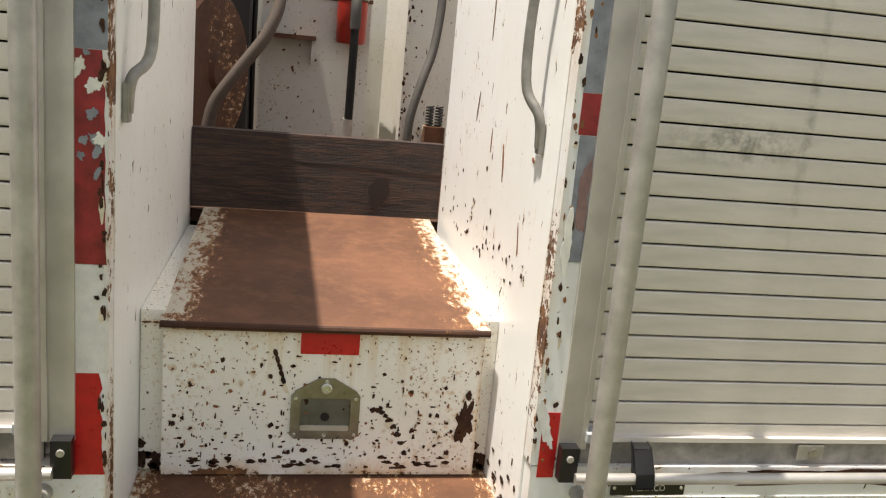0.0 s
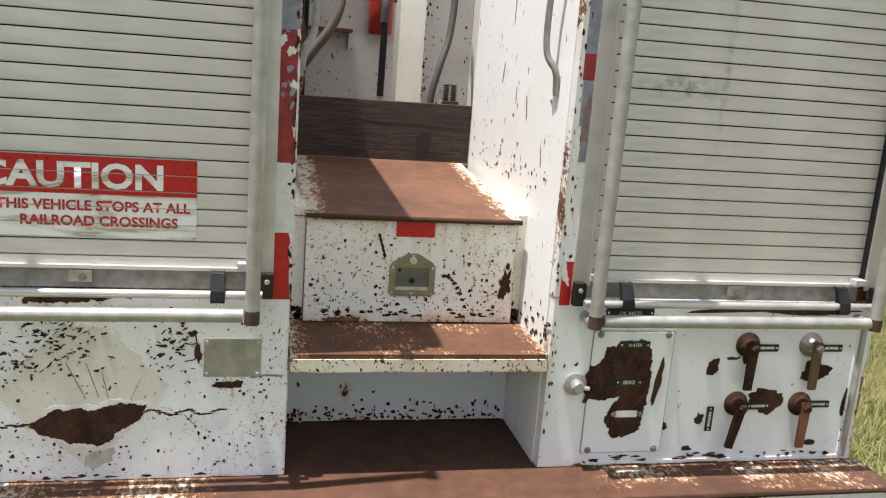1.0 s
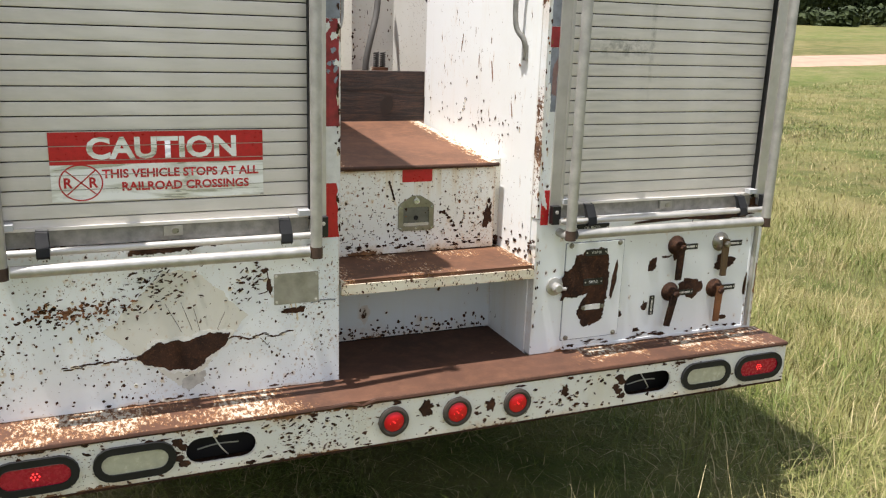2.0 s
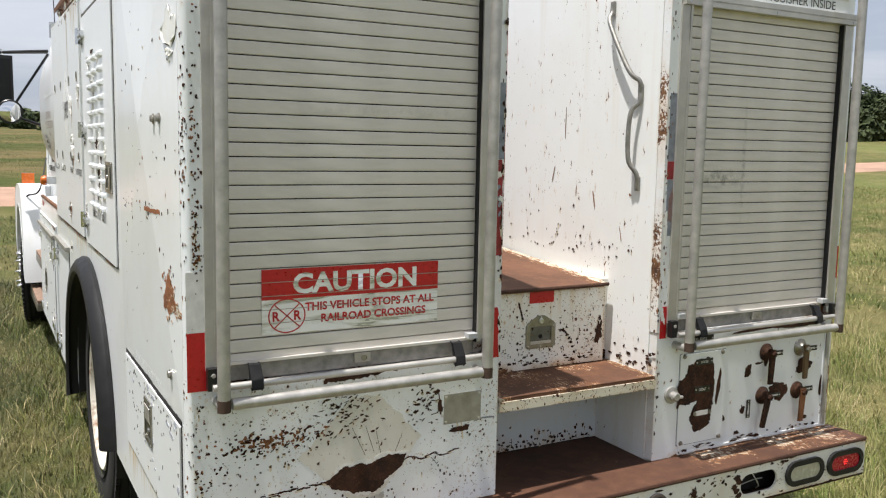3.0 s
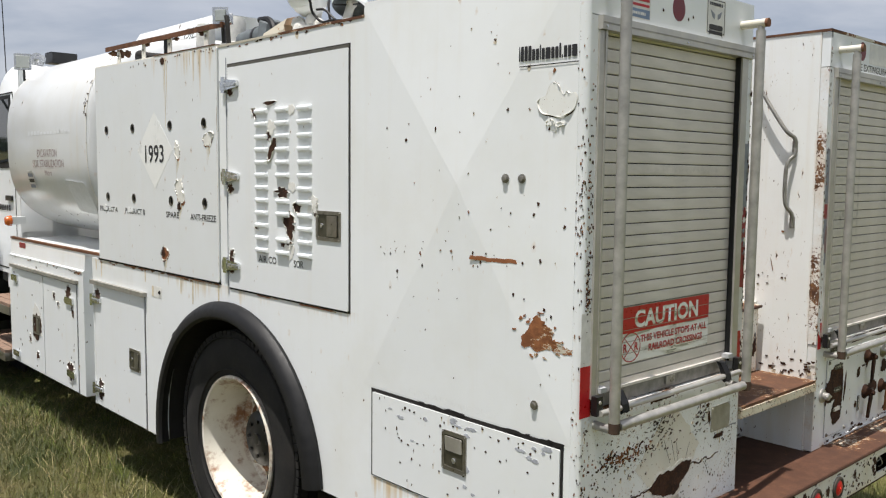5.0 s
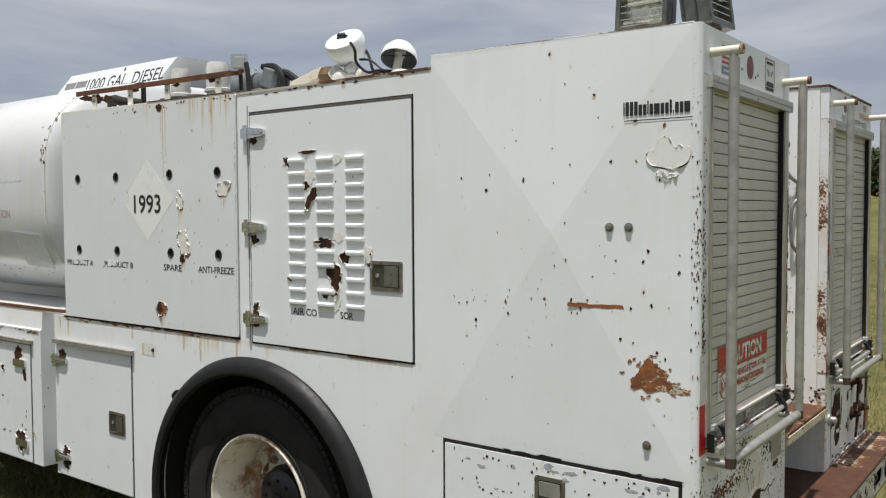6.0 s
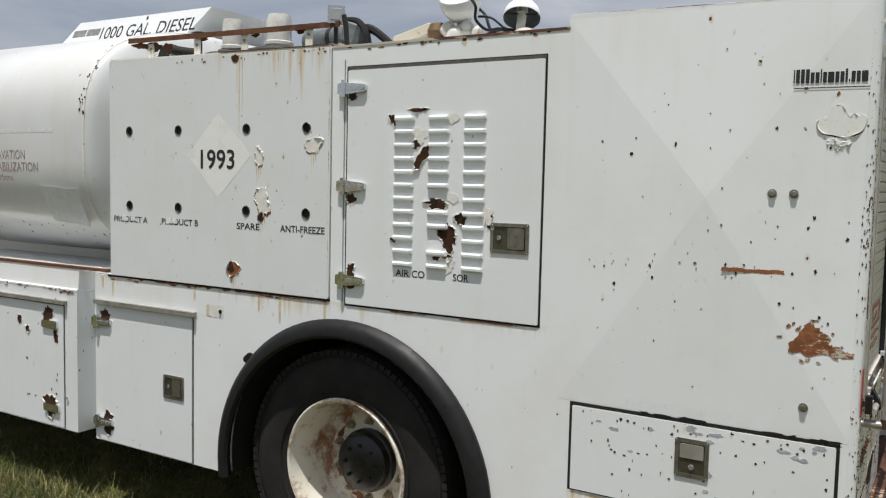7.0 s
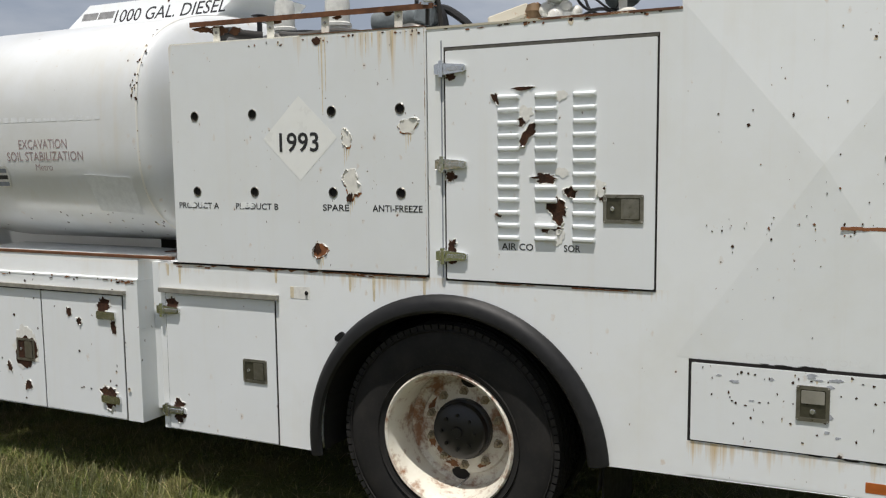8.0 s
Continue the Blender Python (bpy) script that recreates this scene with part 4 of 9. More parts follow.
for x, kind in holes:
    if kind == "tail":
        lamp, m = oval_lamp(x, RED_LENS, "red oval tail lamp in black grommet")
        for k in range(7):
            a = 2 * math.pi * k / 6
            r = 0.0 if k == 6 else 0.009
            part("diode", disc(m @ Matrix.Translation((r * math.cos(a), r * math.sin(a), 0.0062)), 0.0022, 0.001, 8), LED, lamp)
    elif kind == "clear":
        oval_lamp(x, CLEAR_LENS, "clouded oval reversing lamp in black grommet")
    else:
        m = on_rear(x, 0.592, -BY)
        part("lamp_wire", rod(bent([m @ Vector(p) for p in ((-0.02, 0.034, -0.02), (-0.005, 0.005, -0.008), (0.012, -0.02, -0.012), (0.02, -0.036, -0.03))]), 0.0022, 6), ALU, truck)
        part("lamp_wire", rod(bent([m @ Vector(p) for p in ((-0.06, -0.01, -0.03), (-0.01, 0.006, -0.015), (0.05, -0.004, -0.03))]), 0.002, 6), GREY_PLATE, truck)
        for k in range(5):
            patch(m @ Matrix.Translation((-0.1 - 0.012 * (k % 3), -0.03 + 0.016 * k, 0)), 0.016, 0.010, 140 + k + x, truck, n=16, rough=0.6)

DOT_RED = glowing("glowing_red_lens", (0.42, 0.002, 0.007), 0.10)
for x in lamps:
    m = on_rear(x, 0.594, -BY)
    lamp = part("marker_lamp", moved(lathe([(0.030, -0.012), (0.046, 0.0), (0.046, 0.008), (0.038, 0.011), (0.031, 0.008), (0.031, -0.004)], 28, caps=False), m), plain("grommet_rubber", (0.045, 0.036, 0.028), 0.7, 0, 0.3, 40), truck, "lit round red marker lamp", smooth=True)
    part("lens", moved(lathe([(0.032, -0.004), (0.032, 0.006), (0.024, 0.011), (0.010, 0.0135), (0.0001, 0.014)], 24), m), DOT_RED, lamp, smooth=True)
    for k in range(13):
        a, r = k * 2.4, 0.0062 * math.sqrt(k)
        part("diode", disc(m @ Matrix.Translation((r * math.cos(a), r * math.sin(a), 0.0118 - 7 * r * r)), 0.0021, 0.0022, 6), LED, lamp)
for k in range(190):
    rk = random.Random(7400 + k)
    bx = rk.choice([rk.gauss(-0.42, 0.10), rk.gauss(0.50, 0.09), rk.uniform(-1.2, 1.3), rk.gauss(-0.75, 0.12), rk.gauss(0.15, 0.12)])
    if min(abs(bx - h[0]) for h in holes) > 0.115 and min(abs(bx - l) for l in lamps) > 0.06:
        patch(on_rear(bx, rk.uniform(0.534, 0.652), -BY + 0.0002), rk.uniform(0.002, 0.009), rk.uniform(0.0015, 0.005), 7400 + k, truck, RUST, n=16, rough=0.9, tilt=rk.uniform(-0.5, 0.9))
for k in range(34):
    rk = random.Random(400 + k)
    patch(on_rear(rk.uniform(-1.2, 1.3), rk.choice([0.535, 0.55, 0.645, 0.652]) + rk.uniform(-0.006, 0.006), -BY + 0.0002), rk.uniform(0.004, 0.018), rk.uniform(0.002, 0.006), 160 + k, truck, n=18, rough=0.7)
patch(on_rear(-0.05, 0.62, -BY + 0.0002), 0.020, 0.026, 31, truck, rough=0.6)
patch(on_rear(0.16, 0.60, -BY + 0.0002), 0.014, 0.022, 32, truck, rough=0.6)
patch(on_rear(0.42, 0.61, -BY + 0.0002), 0.012, 0.020, 33, truck, rough=0.6)
part("bumper_dent", moved(slab([[(-0.006, -0.06), (0.006, -0.06), (0.008, 0.06), (-0.008, 0.06)]], 0.004), on_rear(-0.27, 0.592, -BY + 0.003)), WHITE_BUMPER, truck, bevel=0.002)


# ---- roller shutters and guard rails ----
def shutter(x0, x1, z0, z1, rail_l, rail_r, header_x0, header_x1, pitch, first):
    """A roller shutter with separate slats in side rails."""
    door = part("roller_shutter", box(x0 - 0.004, x1 + 0.004, 0.020, 0.026, z0, z1 + 0.01), DARK_GAP, truck, "closed grey aluminium roller shutter with horizontal slats")
    slat = None
    k = 0
    z = first
    while z + 0.5 * pitch < z1 + 0.02:
        if slat is None:
            bm = bmesh.new()
            prof = [(0.019, 0.0017), (0.0112, 0.0017), (0.0096, 0.0030), (0.0090, 0.009), (0.0090, pitch - 0.009), (0.0092, pitch - 0.0030), (0.0106, pitch - 0.0014), (0.019, pitch - 0.0014)]
            ends = []
            for x in (x0, x1):
                ends.append([bm.verts.new((x, y, h)) for y, h in prof])
            for i in range(len(prof) - 1):
                bm.faces.new((ends[0][i], ends[0][i + 1], ends[1][i + 1], ends[1][i]))
            bm.faces.new(ends[0])
            bm.faces.new(ends[1][::-1])
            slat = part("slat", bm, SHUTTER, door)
            slat.location.z = z
        else:
            s = slat.copy()
            scene.collection.objects.link(s)
            s.location.z = z
        z += pitch
        k += 1
    # rails, header, sill strip
    for a, b in ((rail_l, x0 - 0.001), (x1 + 0.001, rail_r)):
        part("side_rail", box(a, b, -0.014, 0.02, z0 - 0.012, z1 + 0.002), ALU, door, bevel=0.002)
        inner = b if a < x0 - 0.01 else a
        side = 1 if inner == b else -1
        part("rubber_seal", box(min(inner, inner + side * 0.003), max(inner, inner + side * 0.003), -0.010, 0.0085, z0 - 0.012, z1 + 0.002), BLACK_RUBBER, door)
        part("rail_lip", box(min(inner, inner - side * 0.009), max(inner, inner - side * 0.009), -0.017, -0.0145, z0 - 0.012, z1 + 0.002), ALU, door, bevel=0.001)
    part("header_rail", box(header_x0, header_x1, -0.024, 0.02, z1 + 0.003, z1 + 0.042), ALU, door, bevel=0.003)
    part("header_groove", box(header_x0 + 0.002, header_x1 - 0.002, -0.0255, -0.0245, z1 + 0.020, z1 + 0.024), GREY_PLATE, door)
    for x in (header_x0 + 0.02, (header_x0 + header_x1) / 2, header_x1 - 0.02):
        part("rivet", disc(frame_of((x, -0.0243, z1 + 0.012), (1, 0, 0), (0, 0, 1)), 0.004, 0.002, 8), CHROME, door)
    part("bottom_bar", box(x0 + 0.001, x1 - 0.001, 0.0085, 0.019, z0 + 0.002, first - 0.0005), SHUTTER, door, bevel=0.002)
    part("sill_ledge", box(x0 - 0.002, x1 + 0.002, -0.002, 0.012, z0 - 0.006, z0 + 0.002), SHUTTER, door, bevel=0.002)
    for x in (x0 + 0.012, x1 - 0.018):
        part("end_stop", box(x - 0.016, x + 0.016, -0.026, 0.0015, z0 + 0.003, z0 + 0.018), plain("grey_plastic", (0.45, 0.46, 0.47), 0.4, 0, 0.1, 30) if "grey_plastic" not in bpy.data.materials else bpy.data.materials["grey_plastic"], door, bevel=0.004)
    part("lock_strip", box(x0 + 0.001, x1 - 0.001, 0.006, 0.014, z0 - 0.05, z0 - 0.0065), LOCK_SHADE, door)
    lock_x = (x0 + x1) / 2 + 0.02
    part("lock_plate", box(lock_x - 0.024, lock_x + 0.024, -0.004, 0.0055, z0 - 0.036, z0 - 0.010), GREY_PLATE, door, bevel=0.002)
    part("key_cylinder", disc(frame_of((lock_x + 0.004, -0.0042, z0 - 0.023), (1, 0, 0), (0, 0, 1)), 0.009, 0.003, 16), LATCH_METAL, door)
    # lift bar with two straps
    part("lift_bar", rod([(x0 - 0.022, -0.040, z0 - 0.052), (x1 + 0.022, -0.040, z0 - 0.050)], 0.0095, 12), ALU, door, smooth=True)
    for x in (x0 + 0.092, x1 - 0.075):
        loop = [(-0.012, -0.002), (-0.028, -0.004), (-0.050, -0.040), (-0.054, -0.062), (-0.044, -0.070), (-0.030, -0.060), (-0.031, -0.046), (-0.022, -0.020)]
        part("strap", moved(slab([loop], 0.028), frame_of((x + 0.014, 0, z0), (0, 1, 0), (0, 0, 1))), BLACK_RUBBER, door, "black rubber strap", bevel=0.002)
    for x in (rail_l + 0.014, rail_r - 0.014):
        blk = part("bracket", box(x - 0.014, x + 0.014, -0.036, -0.0145, z0 - 0.06, z0 - 0.002), BLACK_PAINT, door, "black rail bracket", bevel=0.005)
        part("bracket_bolt", disc(frame_of((x, -0.0362, z0 - 0.02), (1, 0, 0), (0, 0, 1)), 0.006, 0.003, 8), ALU, door)
    return door


left_shutter = shutter(-1.137, -0.358, 1.183, 2.245, -1.170, -0.312, -1.172, -0.280, 0.0370, 1.204)
right_shutter = shutter(0.460, 1.240, 1.176, 2.240, 0.414, 1.286, 0.420, 1.296, 0.0377, 1.198)


CREAM_PIPE = paint("cream_pipe", white=(0.72, 0.69, 0.60), chips=0.08, size=0.3, cells=70, grime=0.8, rough=0.45)
PIPE_END = rusty_plate("rusty_pipe_end", flakes=0.5, tone=(0.21, 0.09, 0.045))


def guard(x0, x1, z):
    """A drop-down guard of pipes in front of a shutter."""
    g = part("pipe_guard", rod([(x0 + 0.02, -0.077, z), (x1 - 0.02, -0.077, z + 0.001)], 0.0155, 14), STEEL_PIPE, truck, "galvanised pipe guard in front of a shutter", smooth=True)
    for x in (x0, x1):
        low = z + 0.004
        part("post", rod([(x, -0.077, low - 0.005), (x + 0.004, -0.077, 2.334)], 0.0165, 14), STEEL_PIPE, g, smooth=True)
        part("flattened_end", rod([(x + 0.004, -0.077, 2.330), (x + 0.004, -0.077, 2.348)], 0.012, 10), STEEL_PIPE, g)
        part("stub", rod([(x + 0.004, -0.103, 2.358), (x + 0.004, -0.004, 2.358)], 0.0145, 12), CREAM_PIPE, g, "cream painted pipe stub", smooth=True)
        part("stub_end", rod([(x + 0.004, -0.105, 2.358), (x + 0.004, -0.095, 2.358)], 0.0149, 12), PIPE_END, g, "rusty pipe end")
        part("elbow", rod(bent([(x, -0.004, low - 0.012), (x, -0.060, low - 0.012), (x, -0.077, low - 0.008)]), 0.0135, 12), STEEL_PIPE, g, "galvanised pipe elbow", smooth=True)
        part("pipe_cap", rod([(x, -0.077, low - 0.022), (x, -0.077, low + 0.010)], 0.0172, 12), PIPE_RUST, g, "rusty pipe cap", smooth=True, bevel=0.003)
    return g


guard(-1.140, -0.357, 1.095)
guard(0.458, 1.242, 1.091)


# ---- reflective strips ----
def tape(name, x0, x1, z0, z1, mat, seed=0, torn=0.0):
    if torn:
        n, pts = 14, []
        rk = random.Random(seed)
        pts = [(x0, z0), (x1, z0)]
        for i in range(1, n):
            pts.append((x1 - torn * (0.35 + 0.65 * rk.random()) * (0.3 + 0.7 * i / n), z0 + (z1 - z0) * i / n))
        pts += [(x1 - torn * 0.9, z1), (x0, z1)]
    else:
        pts = [(x0, z0), (x1, z0), (x1, z1), (x0, z1)]
    return part(name, moved(slab([pts], 0.0008), on_rear(0, 0, 0.0076)), mat, truck)


tape("red_tape", -1.216, -1.165, 1.118, 1.272, RED_TAPE)
tape("white_tape", -1.216, -1.165, 1.273, 1.43, WHITE_TAPE)
tape("red_tape", -0.318, -0.272, 1.115, 1.272, RED_TAPE, 5, 0.010)
tape("white_tape", -0.318, -0.270, 1.273, 1.431, WHITE_TAPE, 6, 0.006)
tape("red_tape", -0.318, -0.271, 1.432, 1.722, RED_OLD, 7, 0.008)
tape("grey_tape", -0.318, -0.271, 1.723, 1.95, GREY_TAPE)
for k in range(11):
    rk = random.Random(260 + k)
    patch(on_rear(rk.uniform(-0.312, -0.278), rk.uniform(1.47, 1.72), 0.0078), rk.uniform(0.003, 0.010), rk.uniform(0.004, 0.012), 260 + k * 1.7, truck, GREY_TAPE if k % 3 else BARE_WHITE, 0.7, rk.uniform(-1, 1), "worn_spot", 48)
tape("red_tape", 0.386, 0.4135, 1.110, 1.222, RED_TAPE)
patch(on_rear(0.389, 1.20, 0.0078), 0.009, 0.04, 270, truck, WHITE_TAPE, 0.5, 0.3, "torn_tape")
tape("grey_tape", 0.388, 0.4135, 1.468, 1.66, GREY_TAPE)
tape("red_tape", 0.385, 0.4135, 1.661, 1.722, RED_OLD)
tape("grey_tape", 0.385, 0.4135, 1.723, 1.95, GREY_TAPE)
patch(on_rear(0.387, 1.50, 0.0088), 0.008, 0.05, 272, truck, BARE_WHITE, 0.6, 0, "torn_tape")
patch(on_rear(0.404, 1.57, 0.0088), 0.009, 0.06, 273, truck, plain("bleached_tape", (0.26, 0.16, 0.15), 0.5, 0, 0.3, 40), 0.5, 0, "torn_tape")
tape("red_tape", 1.290, 1.303, 1.272, 1.398, RED_TAPE)
tape("white_tape", 1.290, 1.303, 1.12, 1.271, WHITE_TAPE)

# ---- warning sticker on the left shutter ----
CAUT = on_rear(-0.750, 1.3355, -0.0072)
sticker = part("warning_sticker", moved(slab([[(-0.266, -0.0885), (0.266, -0.0885), (0.266, 0.0885), (-0.266, 0.0885)]], 0.0006), CAUT), STICKER_SILVER, truck, "silver and red railroad warning sticker")
part("red_field", moved(slab([[(-0.266, 0.006), (0.266, 0.006), (0.266, 0.0886), (-0.266, 0.0886)]], 0.0004), CAUT @ Matrix.Translation((0, 0, 0.0006))), RED_TAPE, sticker)
words("caution_word", "CAUTION", CAUT @ Matrix.Translation((0.008, 0.047, 0.0012)), 0.374, 0.058, STICKER_SILVER, sticker, "silver capital letters", bold=0.035)
words("sticker_text", "THIS VEHICLE STOPS AT ALL", CAUT @ Matrix.Translation((0.054, -0.019, 0.0010)), 0.398, 0.0235, LETTER_RED, sticker, bold=0.03)
words("sticker_text", "RAILROAD CROSSINGS", CAUT @ Matrix.Translation((0.064, -0.053, 0.0010)), 0.325, 0.0235, LETTER_RED, sticker, bold=0.03)
cm = CAUT @ Matrix.Translation((-0.196, -0.040, 0.0008))
part("crossing_ring", moved(slab([ring_points(0, 0, 0.0525, 0.0475, 40), ring_points(0, 0, 0.0490, 0.0440, 40)[::-1]], 0.0003), cm), LETTER_RED, sticker)
for a in (42, -42):
    part("crossing_stroke", moved(slab([[(-0.046, -0.0016), (0.046, -0.0016), (0.046, 0.0016), (-0.046, 0.0016)]], 0.0003), cm @ pose(0, 0, 0.0002, 0, 0, a)), LETTER_RED, sticker)
for x in (-0.030, 0.030):
    words("crossing_letter", "R", cm @ Matrix.Translation((x, 0, 0.0003)), 0.021, 0.027, LETTER_RED, sticker, bold=0.03)

for k in range(5):
    zj = 1.204 + 0.0370 * (k + 2) - 1.3355
    part("slat_joint", moved(slab([[(-0.266, zj - 0.0009), (0.266, zj - 0.0009), (0.266, zj + 0.0009), (-0.266, zj + 0.0009)]], 0.0003), CAUT @ Matrix.Translation((0, 0, 0.0017))), GREY_PLATE, sticker)
# ---- headers over the shutters ----
HL = on_rear(0, 0, 0.0068)
part("red_dot", moved(slab([ring_points(-0.756, 2.362, 0.036, 0.040, 28)], 0.0006), HL), plain("dark_red_sticker", (0.16, 0.010, 0.016), 0.4, 0, 0.2, 40), truck, "round dark red sticker")
flag = part("flag_sticker", moved(slab([rounded(-1.050, -0.915, 2.302, 2.412, 0.002)], 0.0006), HL), STICKER_WHITE, truck, "faded red and blue sticker")
part("sticker_field", moved(slab([[(-1.046, 2.306), (-0.919, 2.306), (-0.919, 2.332), (-1.046, 2.332)]], 0.0004), HL @ Matrix.Translation((0, 0, 0.0006))), STICKER_BLUE, flag)
for k in range(4):
    part("sticker_stripe", moved(slab([[(-1.044, 2.340 + 0.016 * k), (-0.921, 2.340 + 0.016 * k), (-0.921, 2.348 + 0.016 * k), (-1.044, 2.348 + 0.016 * k)]], 0.0004), HL @ Matrix.Translation((0, 0, 0.0006))), LETTER_RED, flag)
bars("sticker_writing", HL @ Matrix.Translation((-0.983, 2.319, 0.0012)), 0.09, 0.008, 10, STICKER_WHITE, flag, 3)
emblem = part("emblem_sticker", moved(slab([rounded(-0.590, -0.470, 2.306, 2.424, 0.003)], 0.0006), HL), STICKER_WHITE, truck, "white sticker with black emblem")
part("sticker_border", moved(slab([rounded(-0.586, -0.474, 2.310, 2.420, 0.003), rounded(-0.583, -0.477, 2.313, 2.417, 0.003)[::-1]], 0.0003), HL @ Matrix.Translation((0, 0, 0.0005))), LETTER_BLACK, emblem)
bars("sticker_writing", HL @ Matrix.Translation((-0.530, 2.405, 0.0010)), 0.085, 0.010, 8, LETTER_BLACK, emblem, 5)
for s in (-1, 1):
    part("emblem_shape", moved(slab([[(-0.530 + s * 0.008, 2.372), (-0.530 + s * 0.038, 2.386), (-0.530 + s * 0.026, 2.364), (-0.530 + s * 0.010, 2.355)]], 0.0003), HL @ Matrix.Translation((0, 0, 0.0006))), GREY_TAPE, emblem)
part("sticker_border", moved(slab([rounded(-0.574, -0.486, 2.318, 2.338, 0.008), rounded(-0.572, -0.488, 2.320, 2.306, 0.007)[::-1]], 0.0003), HL @ Matrix.Translation((0, 0, 0.0006))), LETTER_BLACK, emblem)
for x, z, s in ((-0.845, 2.345, 1), (-0.70, 2.335, 2), (-0.672, 2.345, 3)):
    patch(on_rear(x, z, 0.0066), 0.004, 0.005, 300 + s, truck, n=12)
part("red_dot", moved(slab([ring_points(0.694, 2.376, 0.036, 0.040, 28)], 0.0006), HL), bpy.data.materials["dark_red_sticker"], truck, "round dark red sticker")
ext = part("extinguisher_sticker", moved(slab([rounded(0.770, 1.262, 2.330, 2.418, 0.004)], 0.0005), HL), STICKER_WHITE, truck, "white label with black and red lettering")
words("sign_text", "FIRE EXTINGUISHER INSIDE", HL @ Matrix.Translation((0.900, 2.308, 0.0012)), 0.570, 0.030, LETTER_BLACK, truck)
words("sticker_text", "FIRE", HL @ Matrix.Translation((1.14, 2.396, 0.0008)), 0.080, 0.028, LETTER_RED, ext)
words("sticker_text", "EXTINGUISHER", HL @ Matrix.Translation((1.125, 2.352, 0.0008)), 0.240, 0.028, LETTER_RED, ext)

STREAK_TAIL = plain("orange_run", (0.70, 0.58, 0.38), 0.6, 0, 0.3, 40)
# ---- left tail panel: plate, rust ----
plate = part("blank_plate", moved(slab([rounded(-0.463, -0.334, 0.926, 1.018, 0.003)], 0.002), on_rear(0, 0, 0.0085)), GREY_PLATE, truck, "dull grey metal plate riveted to the tail")
for x in (-0.456, -0.341):
    for z in (0.933, 1.011):
        part("rivet", disc(on_rear(x, z, 0.0086), 0.004, 0.002, 8), ALU, plate)
LP = on_rear(0, 0, 0.0062)
def rough_line(corners, seed, amount):
    """Breaks straight outline pieces up into a torn line."""
    out = []
    for (x0, y0), (x1, y1) in zip(corners, corners[1:] + corners[:1]):
        for i in range(20):
            t = i / 20
            p = Vector((x0 + (x1 - x0) * t, y0 + (y1 - y0) * t, seed))
            q = p + Vector((9, 4, 2))
            out.append((p.x + amount * (0.6 * noise.noise(p * 32) + 0.4 * noise.noise(p * 120)), p.y + amount * (0.6 * noise.noise(q * 32) + 0.4 * noise.noise(q * 120))))
    return out


part("scar", moved(slab([rough_line([(-0.921, 0.892), (-0.761, 1.045), (-0.681, 1.047), (-0.62, 0.99), (-0.539, 0.902), (-0.60, 0.83), (-0.700, 0.720), (-0.733, 0.713), (-0.781, 0.77)], 3, 0.012)], 0.0004), LP @ Matrix.Translation((0, 0, 0.0003))), SCAR, truck)
part("rust_rim", moved(slab([rough_line([(-0.845, 0.812), (-0.785, 0.858), (-0.70, 0.862), (-0.640, 0.872), (-0.580, 0.862), (-0.592, 0.822), (-0.65, 0.785), (-0.690, 0.752), (-0.755, 0.760), (-0.82, 0.782)], 5, 0.016)], 0.0005), LP @ Matrix.Translation((0, 0, 0.0012))), BARE_WHITE, truck)
part("rust_hole", moved(slab([rough_line([(-0.842, 0.812), (-0.785, 0.847), (-0.70, 0.850), (-0.640, 0.866), (-0.588, 0.856), (-0.600, 0.824), (-0.65, 0.79), (-0.690, 0.758), (-0.755, 0.768), (-0.82, 0.79)], 8, 0.012)], 0.0005), LP @ Matrix.Translation((0, 0, 0.0024))), RUST, truck)
patch(LP @ Matrix.Translation((-0.690, 0.728, 0)), 0.035, 0.018, 12.7, truck, plain("grey_primer", (0.50, 0.48, 0.43), 0.6, 0, 0.3, 40), 0.5, 0.5, "primer_spot", 30, 0.0012)
for k in range(26):
    rk = random.Random(520 + k)
    x = -1.02 + 0.0085 * k
    patch(LP @ Matrix.Translation((x, 0.800 + 0.0006 * k + rk.uniform(-0.004, 0.004), 0)), 0.009, 0.0022, 330 + k, truck, n=10, rough=0.7)
for k in range(22):
    rk = random.Random(560 + k)
    patch(LP @ Matrix.Translation((-0.595 + 0.0085 * k, 0.838 + 0.006 * math.sin(k * 0.7) + rk.uniform(-0.002, 0.002), 0)), 0.008, 0.0018, 360 + k, truck, n=10, rough=0.6)
for k in range(230):
    rk = random.Random(600 + k)
    if k < 62:
        x, z = rk.gauss(-0.985, 0.11), rk.gauss(0.955, 0.022)
    elif k < 170:
        x, z = rk.gauss(-0.78, 0.055), rk.gauss(1.015, 0.040)
    else:
        x, z = rk.gauss(-0.525, 0.028), rk.gauss(0.995, 0.035)
    if -1.2 < x < -0.48 and 0.69 < z < 1.1:
        patch(LP @ Matrix.Translation((x, z, 0)), rk.uniform(0.002, 0.008), rk.uniform(0.0012, 0.003), 400 + k, truck, n=14, rough=0.9, tilt=rk.uniform(-0.4, 0.9))
for k in range(260):
    rk = random.Random(5200 + k)
    x, z = -1.2 + 0.9 * rk.random() ** 1.5, rk.uniform(0.69, 0.98) if k % 3 else rk.uniform(0.69, 1.09)
    if not (-0.86 < x < -0.55 and z > 0.78):
        patch(LP @ Matrix.Translation((x, z, 0)), rk.uniform(0.0015, 0.0045), rk.uniform(0.0015, 0.0045), 5200 + k, truck, n=9, rough=0.6)
